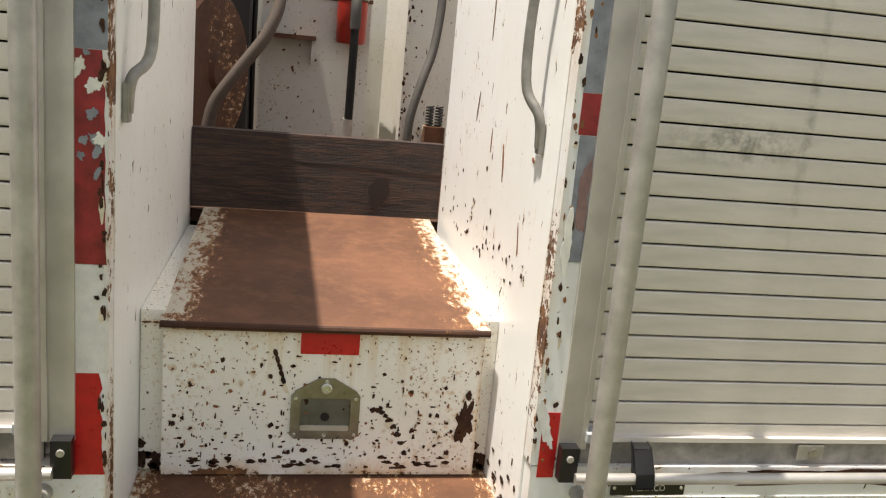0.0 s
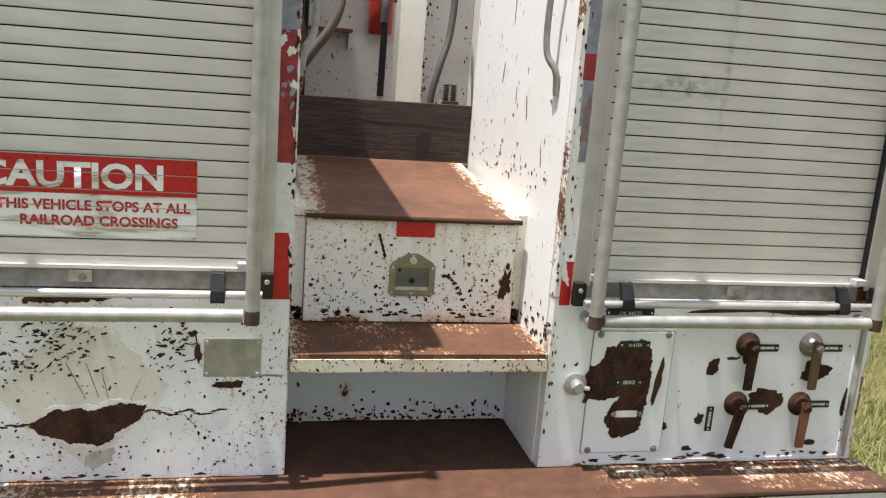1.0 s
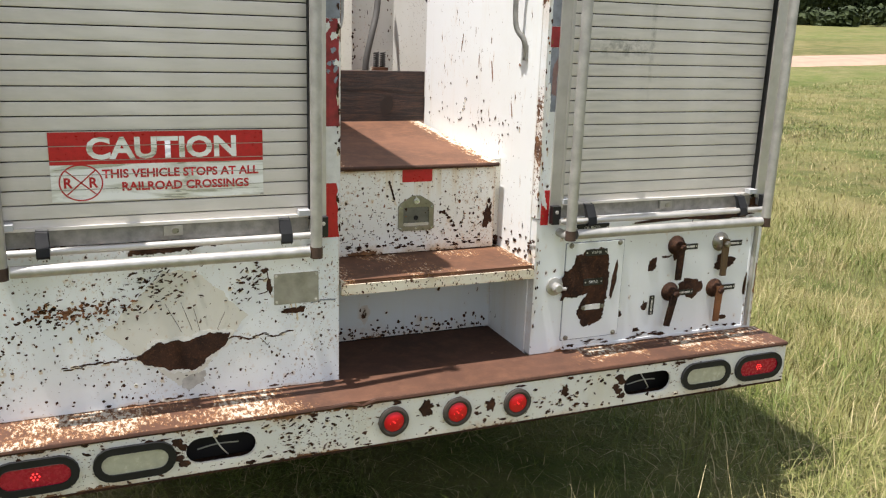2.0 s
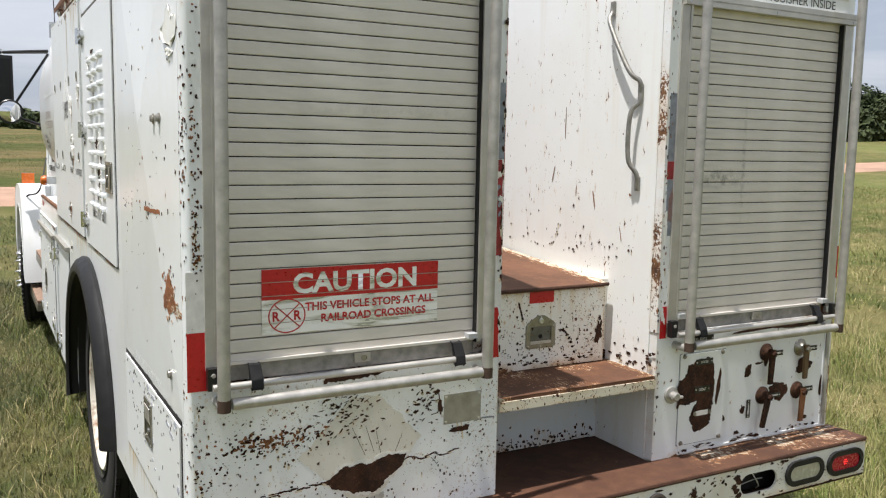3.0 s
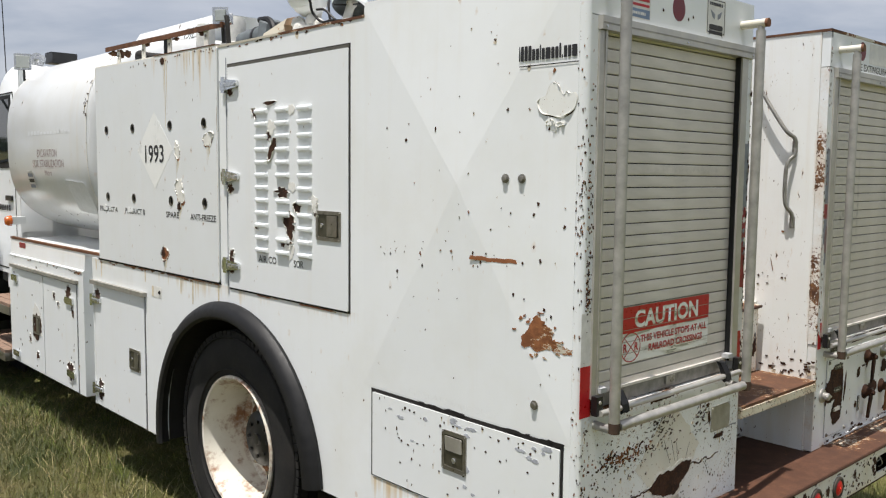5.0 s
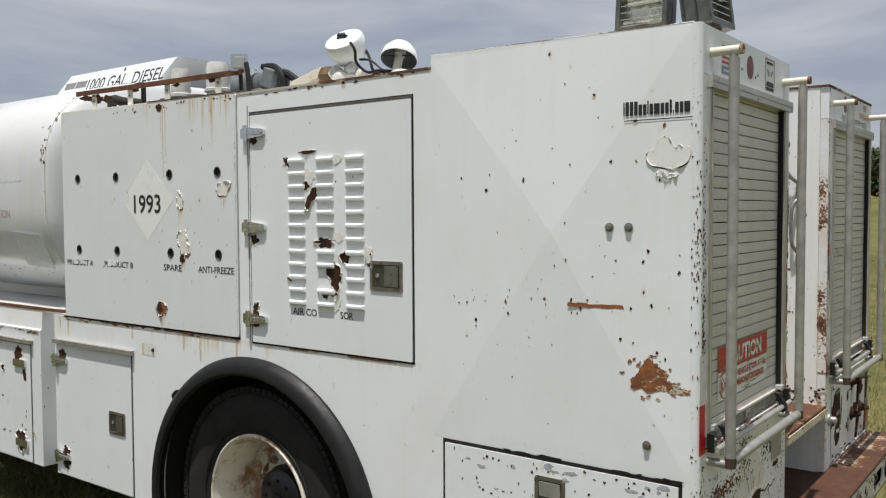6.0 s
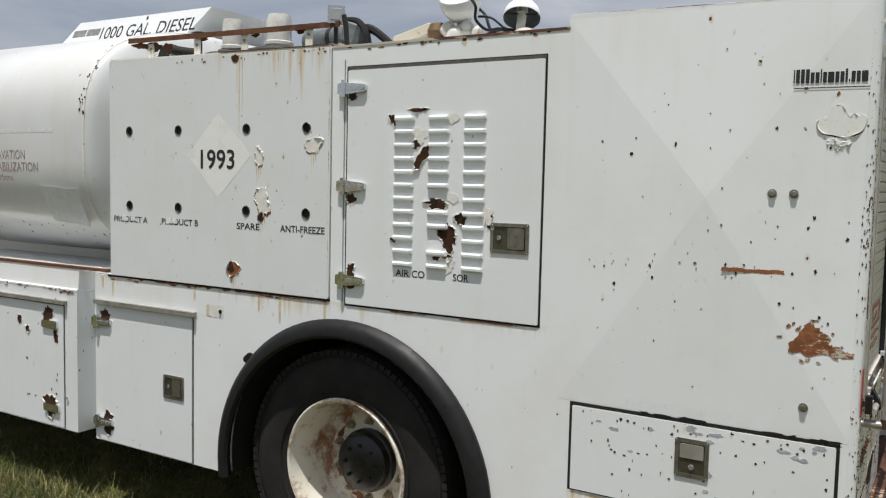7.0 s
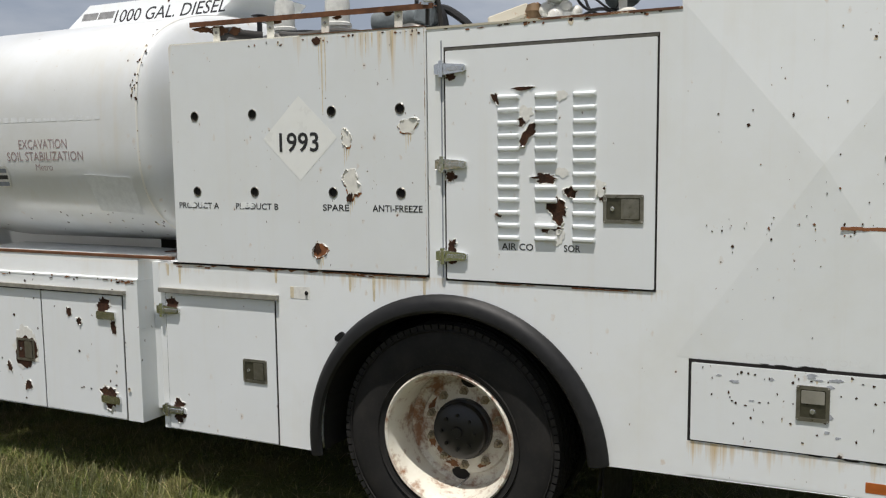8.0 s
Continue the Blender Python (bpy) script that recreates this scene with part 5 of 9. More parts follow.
for k in range(120):
    rk = random.Random(5600 + k)
    patch(LP @ Matrix.Translation((rk.gauss(-1.0, 0.075), rk.gauss(0.955, 0.014), 0)), rk.uniform(0.002, 0.007), rk.uniform(0.002, 0.005), 5600 + k, truck, RUST_LIGHT if k % 3 else RUST, n=10, rough=0.7)
for k in range(26):
    rk = random.Random(780 + k)
    x = rk.uniform(-1.2, -0.29)
    patch(LP @ Matrix.Translation((x, rk.choice([0.680, 0.684, 1.118, 1.121]), 0)), rk.uniform(0.004, 0.018), rk.uniform(0.0015, 0.004), 900 + k, truck, n=16, rough=0.7)
for x, z, rx, rz, sd in ((-0.415, 0.905, 0.022, 0.008, 1), (-0.385, 0.908, 0.012, 0.010, 2), (-0.475, 0.985, 0.008, 0.022, 3), (-0.49, 1.03, 0.012, 0.006, 4)):
    patch(LP @ Matrix.Translation((x, z, 0)), rx, rz, 940 + sd, truck, n=18, rough=0.6)

def scratch(points, width, material, seed):
    """A thin broken line scored into the paint of the tail."""
    out = []
    for s in (1, -1):
        for i in range(len(points))[::s]:
            a, b = points[max(i - 1, 0)], points[min(i + 1, len(points) - 1)]
            d = Vector((b[0] - a[0], b[1] - a[1])).normalized()
            w = s * width * (0.5 + 0.8 * abs(noise.noise(Vector((i * 1.7, seed, s)))))
            out.append((points[i][0] - d.y * w, points[i][1] + d.x * w))
    return part("scratch", moved(slab([out], 0.0004), LP @ Matrix.Translation((0, 0, 0.0012))), material, truck)


for k, (a, b) in enumerate((((-0.760, 0.959), (-0.719, 0.873)), ((-0.718, 0.959), (-0.691, 0.876)), ((-0.685, 0.939), (-0.670, 0.869)), ((-0.601, 0.921), (-0.623, 0.872)))):
    scratch([(a[0] + (b[0] - a[0]) * t / 4, a[1] + (b[1] - a[1]) * t / 4) for t in range(5)], 0.0009, RUST, k)
scratch([(-0.485, 1.040), (-0.481, 1.022), (-0.478, 1.001)], 0.0022, RUST, 7)
scratch([(-0.506, 0.963), (-0.487, 0.966), (-0.465, 0.981)], 0.0026, RUST, 8)
scratch([(-0.505, 0.832), (-0.492, 0.818), (-0.485, 0.808), (-0.478, 0.816)], 0.0012, RUST, 9)
scratch([(-0.357, 0.923), (-0.325, 0.929), (-0.283, 0.926)], 0.004, GREY_TAPE, 10)
scratch([(-0.403, 0.938), (-0.399, 0.905), (-0.396, 0.873)], 0.003, STREAK_TAIL, 11)
scratch([(-0.415, 0.936), (-0.413, 0.915), (-0.412, 0.89)], 0.002, STREAK_TAIL, 12)
part("rust_band", moved(slab([rough_line([(-0.845, 1.098), (-0.80, 1.103), (-0.74, 1.100), (-0.66, 1.108), (-0.60, 1.112), (-0.60, 1.120), (-0.845, 1.120)], 13, 0.016)], 0.0005), LP @ Matrix.Translation((0, 0, 0.0012))), RUST, truck)

# ---- right tail panel: plumbing ----
RP = on_rear(0, 0, 0.0062)
part("door_frame_groove", moved(slab([[(0.497, 0.676), (1.262, 0.676), (1.262, 1.075), (0.497, 1.075)], [(0.503, 0.684), (1.255, 0.684), (1.255, 1.069), (0.503, 1.069)][::-1]], 0.005), RP @ Matrix.Translation((0, 0, 0.0025))), WHITE_CHIPPED, truck)
part("hinge_tube", rod([(1.270, -0.012, 0.684), (1.270, -0.012, 1.09)], 0.008, 10), STEEL_PIPE, truck, smooth=True)
part("plate_shadow", moved(slab([rounded(0.487, 0.714, 0.708, 1.045, 0.004)], 0.001), RP @ Matrix.Translation((0, 0, 0.0006))), GREY_TAPE, truck)
pp = part("valve_plate", moved(slab([rounded(0.490, 0.711, 0.711, 1.042, 0.004)], 0.003), RP @ Matrix.Translation((0, 0, 0.0034))), WHITE_DOOR, truck, "white metal plate with rust and black labels", bevel=0.001)
pm = RP @ Matrix.Translation((-0.028, 0.002, 0.0036))
for x, z in ((0.535, 1.033), (0.722, 1.033), (0.535, 0.716), (0.722, 0.716)):
    bolt(pm @ Matrix.Translation((x, z, 0)), 0.006, pp)
part("rust_patch", moved(slab([rough_line([(0.506, 0.850), (0.512, 0.930), (0.560, 0.992), (0.600, 1.015), (0.662, 1.015), (0.684, 0.985), (0.686, 0.845), (0.660, 0.760), (0.600, 0.750), (0.575, 0.775), (0.585, 0.835), (0.60, 0.862), (0.560, 0.858)], 4, 0.022)], 0.001), pm @ Matrix.Translation((0, 0, 0.0012))), RUST, pp)
patch(pm @ Matrix.Translation((0.708, 0.905, 0)), 0.009, 0.060, 24, pp, RUST, 0.4, -0.12, n=34)


def label_plate(x, z, w, h, text, parent, m=None):
    base = (m or RP) @ Matrix.Translation((x, z, 0.0034))
    p = part("label_plate", moved(slab([rounded(-w / 2, w / 2, -h / 2, h / 2, 0.002)], 0.0012), base), BLACK_PAINT, parent, "black engraved label plate")
    for s in (-1, 1):
        part("rivet", disc(base @ Matrix.Translation((s * (w / 2 - 0.006), 0, 0.0)), 0.0028, 0.0016, 8), ALU, p if parent is truck else parent)
    host = p if parent is truck else parent
    if text:
        words("label_text", text, base @ Matrix.Translation((0, 0, 0.0006)), w * 0.46, h * 0.42, STICKER_WHITE, host)
    else:
        bars("label_text", base @ Matrix.Translation((0, 0, 0.0006)), w * 0.62, h * 0.34, 9, STICKER_WHITE, host, int(x * 100))


label_plate(0.630, 1.006, 0.084, 0.022, "WATER", pp, pm)
label_plate(0.626, 0.905, 0.074, 0.024, "GREASE", pp, pm)
part("label_ghost", moved(slab([[(0.60, 0.808), (0.66, 0.808), (0.66, 0.826), (0.60, 0.826)]], 0.001), pm @ Matrix.Translation((0, 0, 0.0032))), STICKER_WHITE, pp)
for x in (0.594, 0.668):
    bolt(pm @ Matrix.Translation((x, 0.817, 0.003)), 0.005, pp)
label_plate(0.580, 1.092, 0.130, 0.026, "OIL RECO", truck)
for x, z in ((0.985, 1.000), (1.180, 1.000), (0.985, 0.835), (1.170, 0.838)):
    label_plate(x, z, 0.066, 0.020, "", truck)
lp = RP @ pose(0.845, 0.800, 0, 0, 0, 90)
label_plate(0, 0, 0.070, 0.020, "", truck, lp)


def valve(x, z, rusty, lean, twist):
    mat = RUST if rusty else LATCH_METAL
    base = RP @ Matrix.Translation((x, z, 0))
    v = part("valve_handle", moved(lathe([(0.034, 0.0), (0.034, 0.005), (0.024, 0.010), (0.018, 0.022), (0.016, 0.030)], 18), base), mat, truck, "rusty lever valve on a round flange" if rusty else "worn steel lever valve on a round flange", smooth=True)
    lm = base @ pose(0, 0, 0.030, 0, 0, lean)
    bm = slab([[(-0.012, 0.014), (0.012, 0.014), (0.012, -0.030), (0.010, -0.118), (-0.010, -0.118), (-0.012, -0.030)]], 0.007)
    part("lever", moved(bm, lm @ Matrix.Translation((0, 0, 0.006)) @ pose(0, 0, 0, twist, 0, 0)), RUST_LIGHT if rusty == 2 else (RUST if rusty else BRASS), v, bevel=0.002)
    part("stem_nut", moved(lathe([(0.011, 0.0), (0.011, 0.016), (0.007, 0.018)], 6), base @ Matrix.Translation((0, 0, 0.030))), mat, v)


valve(0.926, 1.009, 1, 1, 3)
valve(1.115, 1.010, 0, 2, 2)
valve(0.917, 0.843, 1, -9, 3)
valve(1.110, 0.840, 2, 2, 4)
for x, z, rx, rz, sd in ((0.835, 0.945, 0.018, 0.026, 1), (1.145, 0.935, 0.045, 0.030, 2), (1.01, 0.850, 0.055, 0.034, 3), (0.815, 0.800, 0.012, 0.016, 4), (1.16, 0.725, 0.022, 0.007, 5), (0.79, 0.715, 0.014, 0.008, 6), (0.715, 0.78, 0.010, 0.012, 7), (0.93, 0.985, 0.012, 0.03, 8), (1.255, 0.83, 0.010, 0.05, 9), (0.89, 0.97, 0.02, 0.004, 10)):
    patch(RP @ Matrix.Translation((x, z, 0)), rx, rz, 960 + sd, truck, n=30, rough=0.5)
for k in range(40):
    rk = random.Random(1000 + k)
    patch(RP @ Matrix.Translation((rk.uniform(0.51, 1.25), rk.choice([0.688, 0.692, 0.70]) + rk.uniform(-0.004, 0.004), 0.002)), rk.uniform(0.003, 0.016), rk.uniform(0.0015, 0.004), 1000 + k, truck, n=14, rough=0.7)
part("rust_band", moved(slab([ragged(0.98, 1.108, 0.26, 0.016, 77, 0.5, 90)], 0.0006), RP @ Matrix.Translation((0, 0, 0.0006))), RUST, truck)
knob = part("hex_knob", moved(lathe([(0.030, 0.0), (0.030, 0.007), (0.016, 0.010), (0.016, 0.03), (0.012, 0.034)], 18), RP @ Matrix.Translation((0.452, 0.902, 0))), STEEL_PIPE, truck, "dull steel knob", smooth=True)
part("knob_bar", moved(rod([(-0.018, 0, 0.026), (0.030, -0.004, 0.026)], 0.006, 8), RP @ Matrix.Translation((0.452, 0.902, 0))), STEEL_PIPE, knob)


# ---- grab handles ----
def grab(points, label):
    return part("grab_handle", rod(bent(points, 6), 0.0085, 10), GRAB_STEEL, truck, label, smooth=True)


def wall_handle(x, s, p):
    """A bent bar on an aisle wall; s is the way out of the wall."""
    return [(x + s * 0.006, *p[0]), (x + s * 0.010, *p[1]), (x + s * 0.032, *p[2]), (x + s * 0.034, *p[3]), (x + s * 0.012, *p[4]), (x + s * 0.006, *p[5])]


grab(wall_handle(AISLE_R, -1, ((0.285, 2.275), (0.285, 2.245), (0.265, 2.20), (0.155, 2.035), (0.120, 1.995), (0.120, 1.955))), "bent galvanised grab handle on a white wall")
grab(wall_handle(AISLE_R, -1, ((0.120, 1.955), (0.120, 1.925), (0.140, 1.88), (0.140, 1.73), (0.118, 1.675), (0.118, 1.625))), "bent galvanised grab handle on a white wall")
grab(wall_handle(AISLE_L, 1, ((0.11, 1.97), (0.11, 1.94), (0.12, 1.90), (0.115, 1.73), (0.085, 1.685), (0.085, 1.635))), "bent galvanised grab handle on a white wall")
for sy, sz, ry, rz, sd in ((0.55, 1.86, 0.006, 0.06, 1), (0.36, 1.57, 0.008, 0.03, 2), (0.62, 1.66, 0.007, 0.028, 3), (0.47, 1.60, 0.006, 0.02, 4), (0.20, 1.45, 0.006, 0.025, 5), (0.16, 1.60, 0.020, 0.004, 6)):
    patch(frame_of((AISLE_R - 0.0004, sy, sz), (0, -1, 0), (0, 0, 1)), ry * 0.35, rz, 1100 + sd, truck, RUST_LIGHT, 0.6, 0.25 * (sd % 3 - 1), "scratch_mark", 60)
for k in range(46):
    rk = random.Random(1150 + k)
    y = rk.uniform(0.1, 0.95)
    patch(frame_of((AISLE_R - 0.0004, y, 1.36 + abs(rk.gauss(0, 0.06))), (0, -1, 0), (0, 0, 1)), rk.uniform(0.0015, 0.005), rk.uniform(0.002, 0.006), 1150 + k, truck, n=12, rough=0.7)
for k in range(30):
    rk = random.Random(1250 + k)
    patch(frame_of((AISLE_R - 0.0004, rk.uniform(0.0, 0.24), 0.99 + abs(rk.gauss(0, 0.05))), (0, -1, 0), (0, 0, 1)), rk.uniform(0.002, 0.010), rk.uniform(0.002, 0.007), 1250 + k, truck, n=14, rough=0.7)

for ty, tz in ((0.285, 2.262), (0.120, 1.960), (0.118, 1.640)):
    part("handle_tab", box(AISLE_R - 0.010, AISLE_R - 0.0015, ty - 0.010, ty + 0.010, tz - 0.024, tz + 0.024), GRAB_STEEL, truck, bevel=0.003)
part("handle_tab", box(AISLE_L + 0.0015, AISLE_L + 0.010, 0.072, 0.098, 1.622, 1.678), GRAB_STEEL, truck, bevel=0.003)

# ---- plank and inner bay ----
plank = part("wooden_plank", box(AISLE_L + 0.002, AISLE_R - 0.001, 0.990, 1.032, 1.333, 1.532), WOOD, None, bevel=0.004)
tagged(plank, "dark-stained wooden plank on edge across the aisle", "plank")
part("knot", moved(slab([ragged(0.208, 1.398, 0.027, 0.040, 15, 0.25, 26, -0.3)], 0.0006), frame_of((0, 0.9896, 0), (1, 0, 0), (0, 0, 1))), WOOD_KNOT, plank, "dark knot")
part("crack", moved(slab([[(-0.26, 1.462), (-0.1, 1.466), (0.1, 1.458), (0.36, 1.449), (0.36, 1.451), (0.1, 1.461), (-0.1, 1.469), (-0.26, 1.465)]], 0.0005), frame_of((0, 0.9897, 0), (1, 0, 0), (0, 0, 1))), WOOD_KNOT, plank)
part("aisle_floor", box(-0.90, 1.0, 1.034, 4.0, 1.285, 1.318), DECK_FLOOR, truck, "rusted steel aisle floor")
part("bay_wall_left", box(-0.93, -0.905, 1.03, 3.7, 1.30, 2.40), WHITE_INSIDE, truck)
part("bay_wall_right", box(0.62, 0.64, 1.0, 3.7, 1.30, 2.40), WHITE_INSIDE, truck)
tankbox = part("reservoir_box", box(-0.150, 0.262, 2.18, 2.80, 1.319, 1.93), WHITE_INSIDE, truck, "aged white reservoir box with rust", bevel=0.006)
part("box_ledge", box(-0.155, 0.055, 2.075, 2.178, 1.775, 1.79), EDGE_RUST, tankbox, "rusty ledge", bevel=0.002)
part("ledge_gusset", box(0.040, 0.052, 2.10, 2.178, 1.70, 1.774), WHITE_INSIDE, tankbox)
part("box_rim", box(-0.155, 0.266, 2.174, 2.26, 1.931, 1.945), EDGE_RUST, tankbox)
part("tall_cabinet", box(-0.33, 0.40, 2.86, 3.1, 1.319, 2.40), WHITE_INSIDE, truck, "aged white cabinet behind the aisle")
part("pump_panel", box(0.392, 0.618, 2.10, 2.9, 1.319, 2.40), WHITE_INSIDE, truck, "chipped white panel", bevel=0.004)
for k in range(60):
    rk = random.Random(6100 + k)
    near_edge = k < 36
    px = 0.394 + abs(rk.gauss(0, 0.008)) if near_edge else rk.uniform(0.40, 0.61)
    patch(frame_of((px, 2.0995, rk.uniform(1.4, 2.2)), (1, 0, 0), (0, 0, 1)), rk.uniform(0.002, 0.006), rk.uniform(0.003, 0.010), 6100 + k, truck, n=12, rough=0.7)
part("dark_machinery", box(-0.90, -0.175, 1.80, 2.3, 1.319, 2.35), CHASSIS, truck, "greasy dark machinery")
spring = part("spring_pack", box(0.470, 0.545, 1.95, 2.02, 1.319, 1.50), EDGE_RUST, truck, "rusty spring bracket", bevel=0.003)
for cx_ in (0.490, 0.525):
    pts = [(cx_ + 0.013 * math.cos(a * 0.7), 1.985 + 0.013 * math.sin(a * 0.7), 1.50 + 0.0012 * a) for a in range(0, 64)]
    part("coil_spring", rod(pts, 0.0035, 6), CHASSIS, spring)
reel = tagged(new("hose_reel"), "rust-flaked white hose reel behind the plank", "hose reel")
reel_m = Matrix.Translation((-0.262, 1.47, 1.655)) @ Vector((0.93, -0.36, 0)).to_track_quat("Z", "Y").to_matrix().to_4x4()
part("reel_disc", moved(lathe([(0.0001, 0.0), (0.22, 0.0), (0.23, 0.008), (0.22, 0.016), (0.06, 0.016), (0.05, 0.03), (0.0001, 0.03)], 36), reel_m), rusty_plate("flaked_reel", flakes=0.40, tone=(0.085, 0.036, 0.019)), reel, smooth=True)
part("reel_disc", moved(lathe([(0.0001, -0.26), (0.22, -0.26), (0.23, -0.268), (0.22, -0.276), (0.0001, -0.276)], 36), reel_m), bpy.data.materials["flaked_reel"], reel, smooth=True)
part("reel_drum", moved(lathe([(0.12, -0.25), (0.12, -0.01)], 24), reel_m), HOSE_GREY, reel)
part("reel_stand", box(-0.62, -0.36, 1.50, 1.62, 1.319, 1.50), CHASSIS, reel)


def hose(name, pts, r, mat, label):
    ob = part(name, rod(bent(pts, 8), r, 12), mat, None, smooth=True)
    return tagged(ob, label, "hose")


hose("rubber_hose", [(-0.255, 1.27, 1.50), (-0.235, 1.27, 1.58), (-0.175, 1.27, 1.67), (-0.095, 1.28, 1.79), (-0.070, 1.32, 1.92), (-0.10, 1.40, 2.20)], 0.018, HOSE_BROWN, "thick brown weathered rubber hose")
hose("rubber_hose", [(0.40, 1.88, 1.36), (0.40, 1.88, 1.52), (0.435, 1.90, 1.66), (0.48, 1.95, 1.80), (0.50, 2.0, 2.02), (0.46, 2.05, 2.3)], 0.016, HOSE_GREY, "grey weathered rubber hose")
for k in range(4):
    hose("thin_hose", [(-0.27 + 0.035 * k, 1.9 + 0.05 * k, 1.33), (-0.265 + 0.034 * k, 1.92, 1.8), (-0.26 + 0.036 * k, 1.94, 2.38)], 0.009, BLACK_RUBBER if k != 2 else GREY_TAPE, "thin black hose standing in the bay")
filt = tagged(new("oil_filter"), "red oil filter with black hose on a white box", "filter")
fm = Matrix.Translation((0.185, 2.11, 1.775))
part("canister", moved(lathe([(0.0001, -0.002), (0.050, 0.0), (0.056, 0.008), (0.057, 0.150), (0.050, 0.158), (0.0001, 0.160)], 28), fm), RED_PAINT, filt, smooth=True)
part("filter_head", moved(lathe([(0.060, 0.160), (0.060, 0.172), (0.030, 0.185), (0.030, 0.205), (0.0001, 0.21)], 24), fm), LATCH_METAL, filt, smooth=True)
part("filter_hose", rod(bent([(0.186, 2.045, 1.325), (0.190, 2.035, 1.50), (0.192, 2.03, 1.70), (0.193, 2.03, 1.84)], 6), 0.016, 12), BLACK_RUBBER, filt, "black rubber hose", smooth=True)
part("hose_fitting", rod(bent([(0.193, 2.03, 1.83), (0.193, 2.03, 1.905), (0.193, 2.05, 1.945), (0.193, 2.10, 1.955)], 5), 0.020, 12), HOSE_GREY, filt, "dark steel elbow fitting", smooth=True)
part("hose_fitting", rod([(0.186, 2.045, 1.319), (0.188, 2.040, 1.475), (0.189, 2.038, 1.50)], 0.021, 12), STEEL_PIPE, filt, smooth=True)
part("ball_valve", rod([(0.165, 2.06, 1.319), (0.165, 2.06, 1.38)], 0.010, 10), STICKER_WHITE, truck)
jack = tagged(new("hydraulic_pump"), "red hydraulic pump column inside the bay", "pump")
part("pump_column", rod([(0.575, 1.32, 1.40), (0.575, 1.32, 2.35)], 0.035, 16), RED_PAINT, jack, smooth=True)
for z in (1.44, 1.72, 1.90, 2.1):
    part("pump_flange", moved(lathe([(0.048, 0), (0.048, 0.022)], 18), Matrix.Translation((0.575, 1.32, z))), RED_PAINT, jack)
part("pump_foot", box(0.52, 0.62, 1.27, 1.37, 1.319, 1.40), CHASSIS, jack)
hose("rubber_hose", [(0.55, 1.30, 1.78), (0.50, 1.32, 1.84), (0.47, 1.36, 1.97), (0.50, 1.4, 2.15)], 0.014, BLACK_RUBBER, "black rubber hose on a red pump")


# ---- left flank: hose bay panel ----
DY = 0.993
STREAK = plain("rust_run", (0.70, 0.61, 0.44), 0.6, 0, 0.3, 22)
RUSTP = rusty_plate("scraped_orange_rust", flakes=0.52, tone=(0.33, 0.125, 0.050))
def fallen(bm, fall):
    """Lets the top edge of the panel fall towards the tail."""
    for v in bm.verts:
        if v.co.z > 2.35:
            v.co.z -= fall * (3.605 - v.co.y)
    return bm


front_panel = part("hose_bay_panel", fallen(moved(slab([rounded(-3.605, -2.129, 1.307, 2.426, 0.012)] + [ring_points(-y * DY, z, 0.0225, 0.0225, 18)[::-1] for y in (3.474, 3.108, 2.646, 2.279) for z in (2.062, 1.680)], 0.012), on_side(0, 0, 0.008)), 0.0115), WHITE_RUNS, truck, "white panel with eight round holes and rust streaks", bevel=0.0)
for y in (3.474, 3.108, 2.646, 2.279):
    for z in (2.062, 1.680):
        part("hose_hole", moved(lathe([(0.0232, -0.008), (0.0232, 0.0), (0.026, 0.001), (0.0235, 0.003), (0.0225, 0.003), (0.0215, -0.008)], 18, caps=False), on_side(y * DY, z, 0.008)), LATCH_METAL, front_panel, smooth=True)
        part("hole_shadow", disc(on_side(y * DY, z, 0.0), 0.0235, 0.0015, 16), DARK_GAP, front_panel)
part("panel_top_edge", fallen(box(SIDE_X - 0.006, SIDE_X + 0.02, 2.14, 3.60, 2.427, 2.433), 0.0115), WHITE_WORN, truck)
part("rusted_panel_edge", fallen(box(SIDE_X - 0.010, SIDE_X + 0.02, 2.14, 2.80, 2.4335, 2.437), 0.0115), RAIL_RUST, truck)
part("panel_shadow_gap", box(SIDE_X - 0.002, SIDE_X + 0.01, 2.125, 3.64, 1.296, 1.304), DARK_GAP, truck)
SP = 0.0084
placard = part("hazard_placard", moved(slab([[(0, -0.202), (0.213, 0), (0, 0.202), (-0.213, 0)]], 0.0003), on_side(2.812, 1.938, SP + 0.0002)), PLACARD, truck, "white diamond hazard placard")
words("placard_number", "1993", on_side(2.815, 1.920, SP + 0.0012), 0.226, 0.094, LETTER_BLACK, placard, bold=0.014)
for text, y, w in (("PRODUCT A", 3.443, 0.26), ("PRODUCT B", 3.076, 0.26), ("SPARE", 2.614, 0.146), ("ANTI-FREEZE", 2.284, 0.260)):
    words("stencil_text", text, on_side(y, 1.608, SP + 0.0006), w, 0.031, LETTER_BLACK, front_panel, bold=0.012)
for y, w, h, sd in ((3.49, 0.030, 0.022, 1), (3.415, 0.014, 0.02, 2), (3.155, 0.034, 0.024, 3), (3.115, 0.03, 0.02, 4)):
    patch(on_side(y, 1.614, SP + 0.0008), w * 0.6, h * 0.7, 1500 + sd, front_panel, PATCH_PAINT, 0.6, 0, "worn_paint", 20, 0.0003)
OLD_COAT = plain("cream_old_coat", (0.77, 0.755, 0.69), 0.6, 0, 0.12, 30)
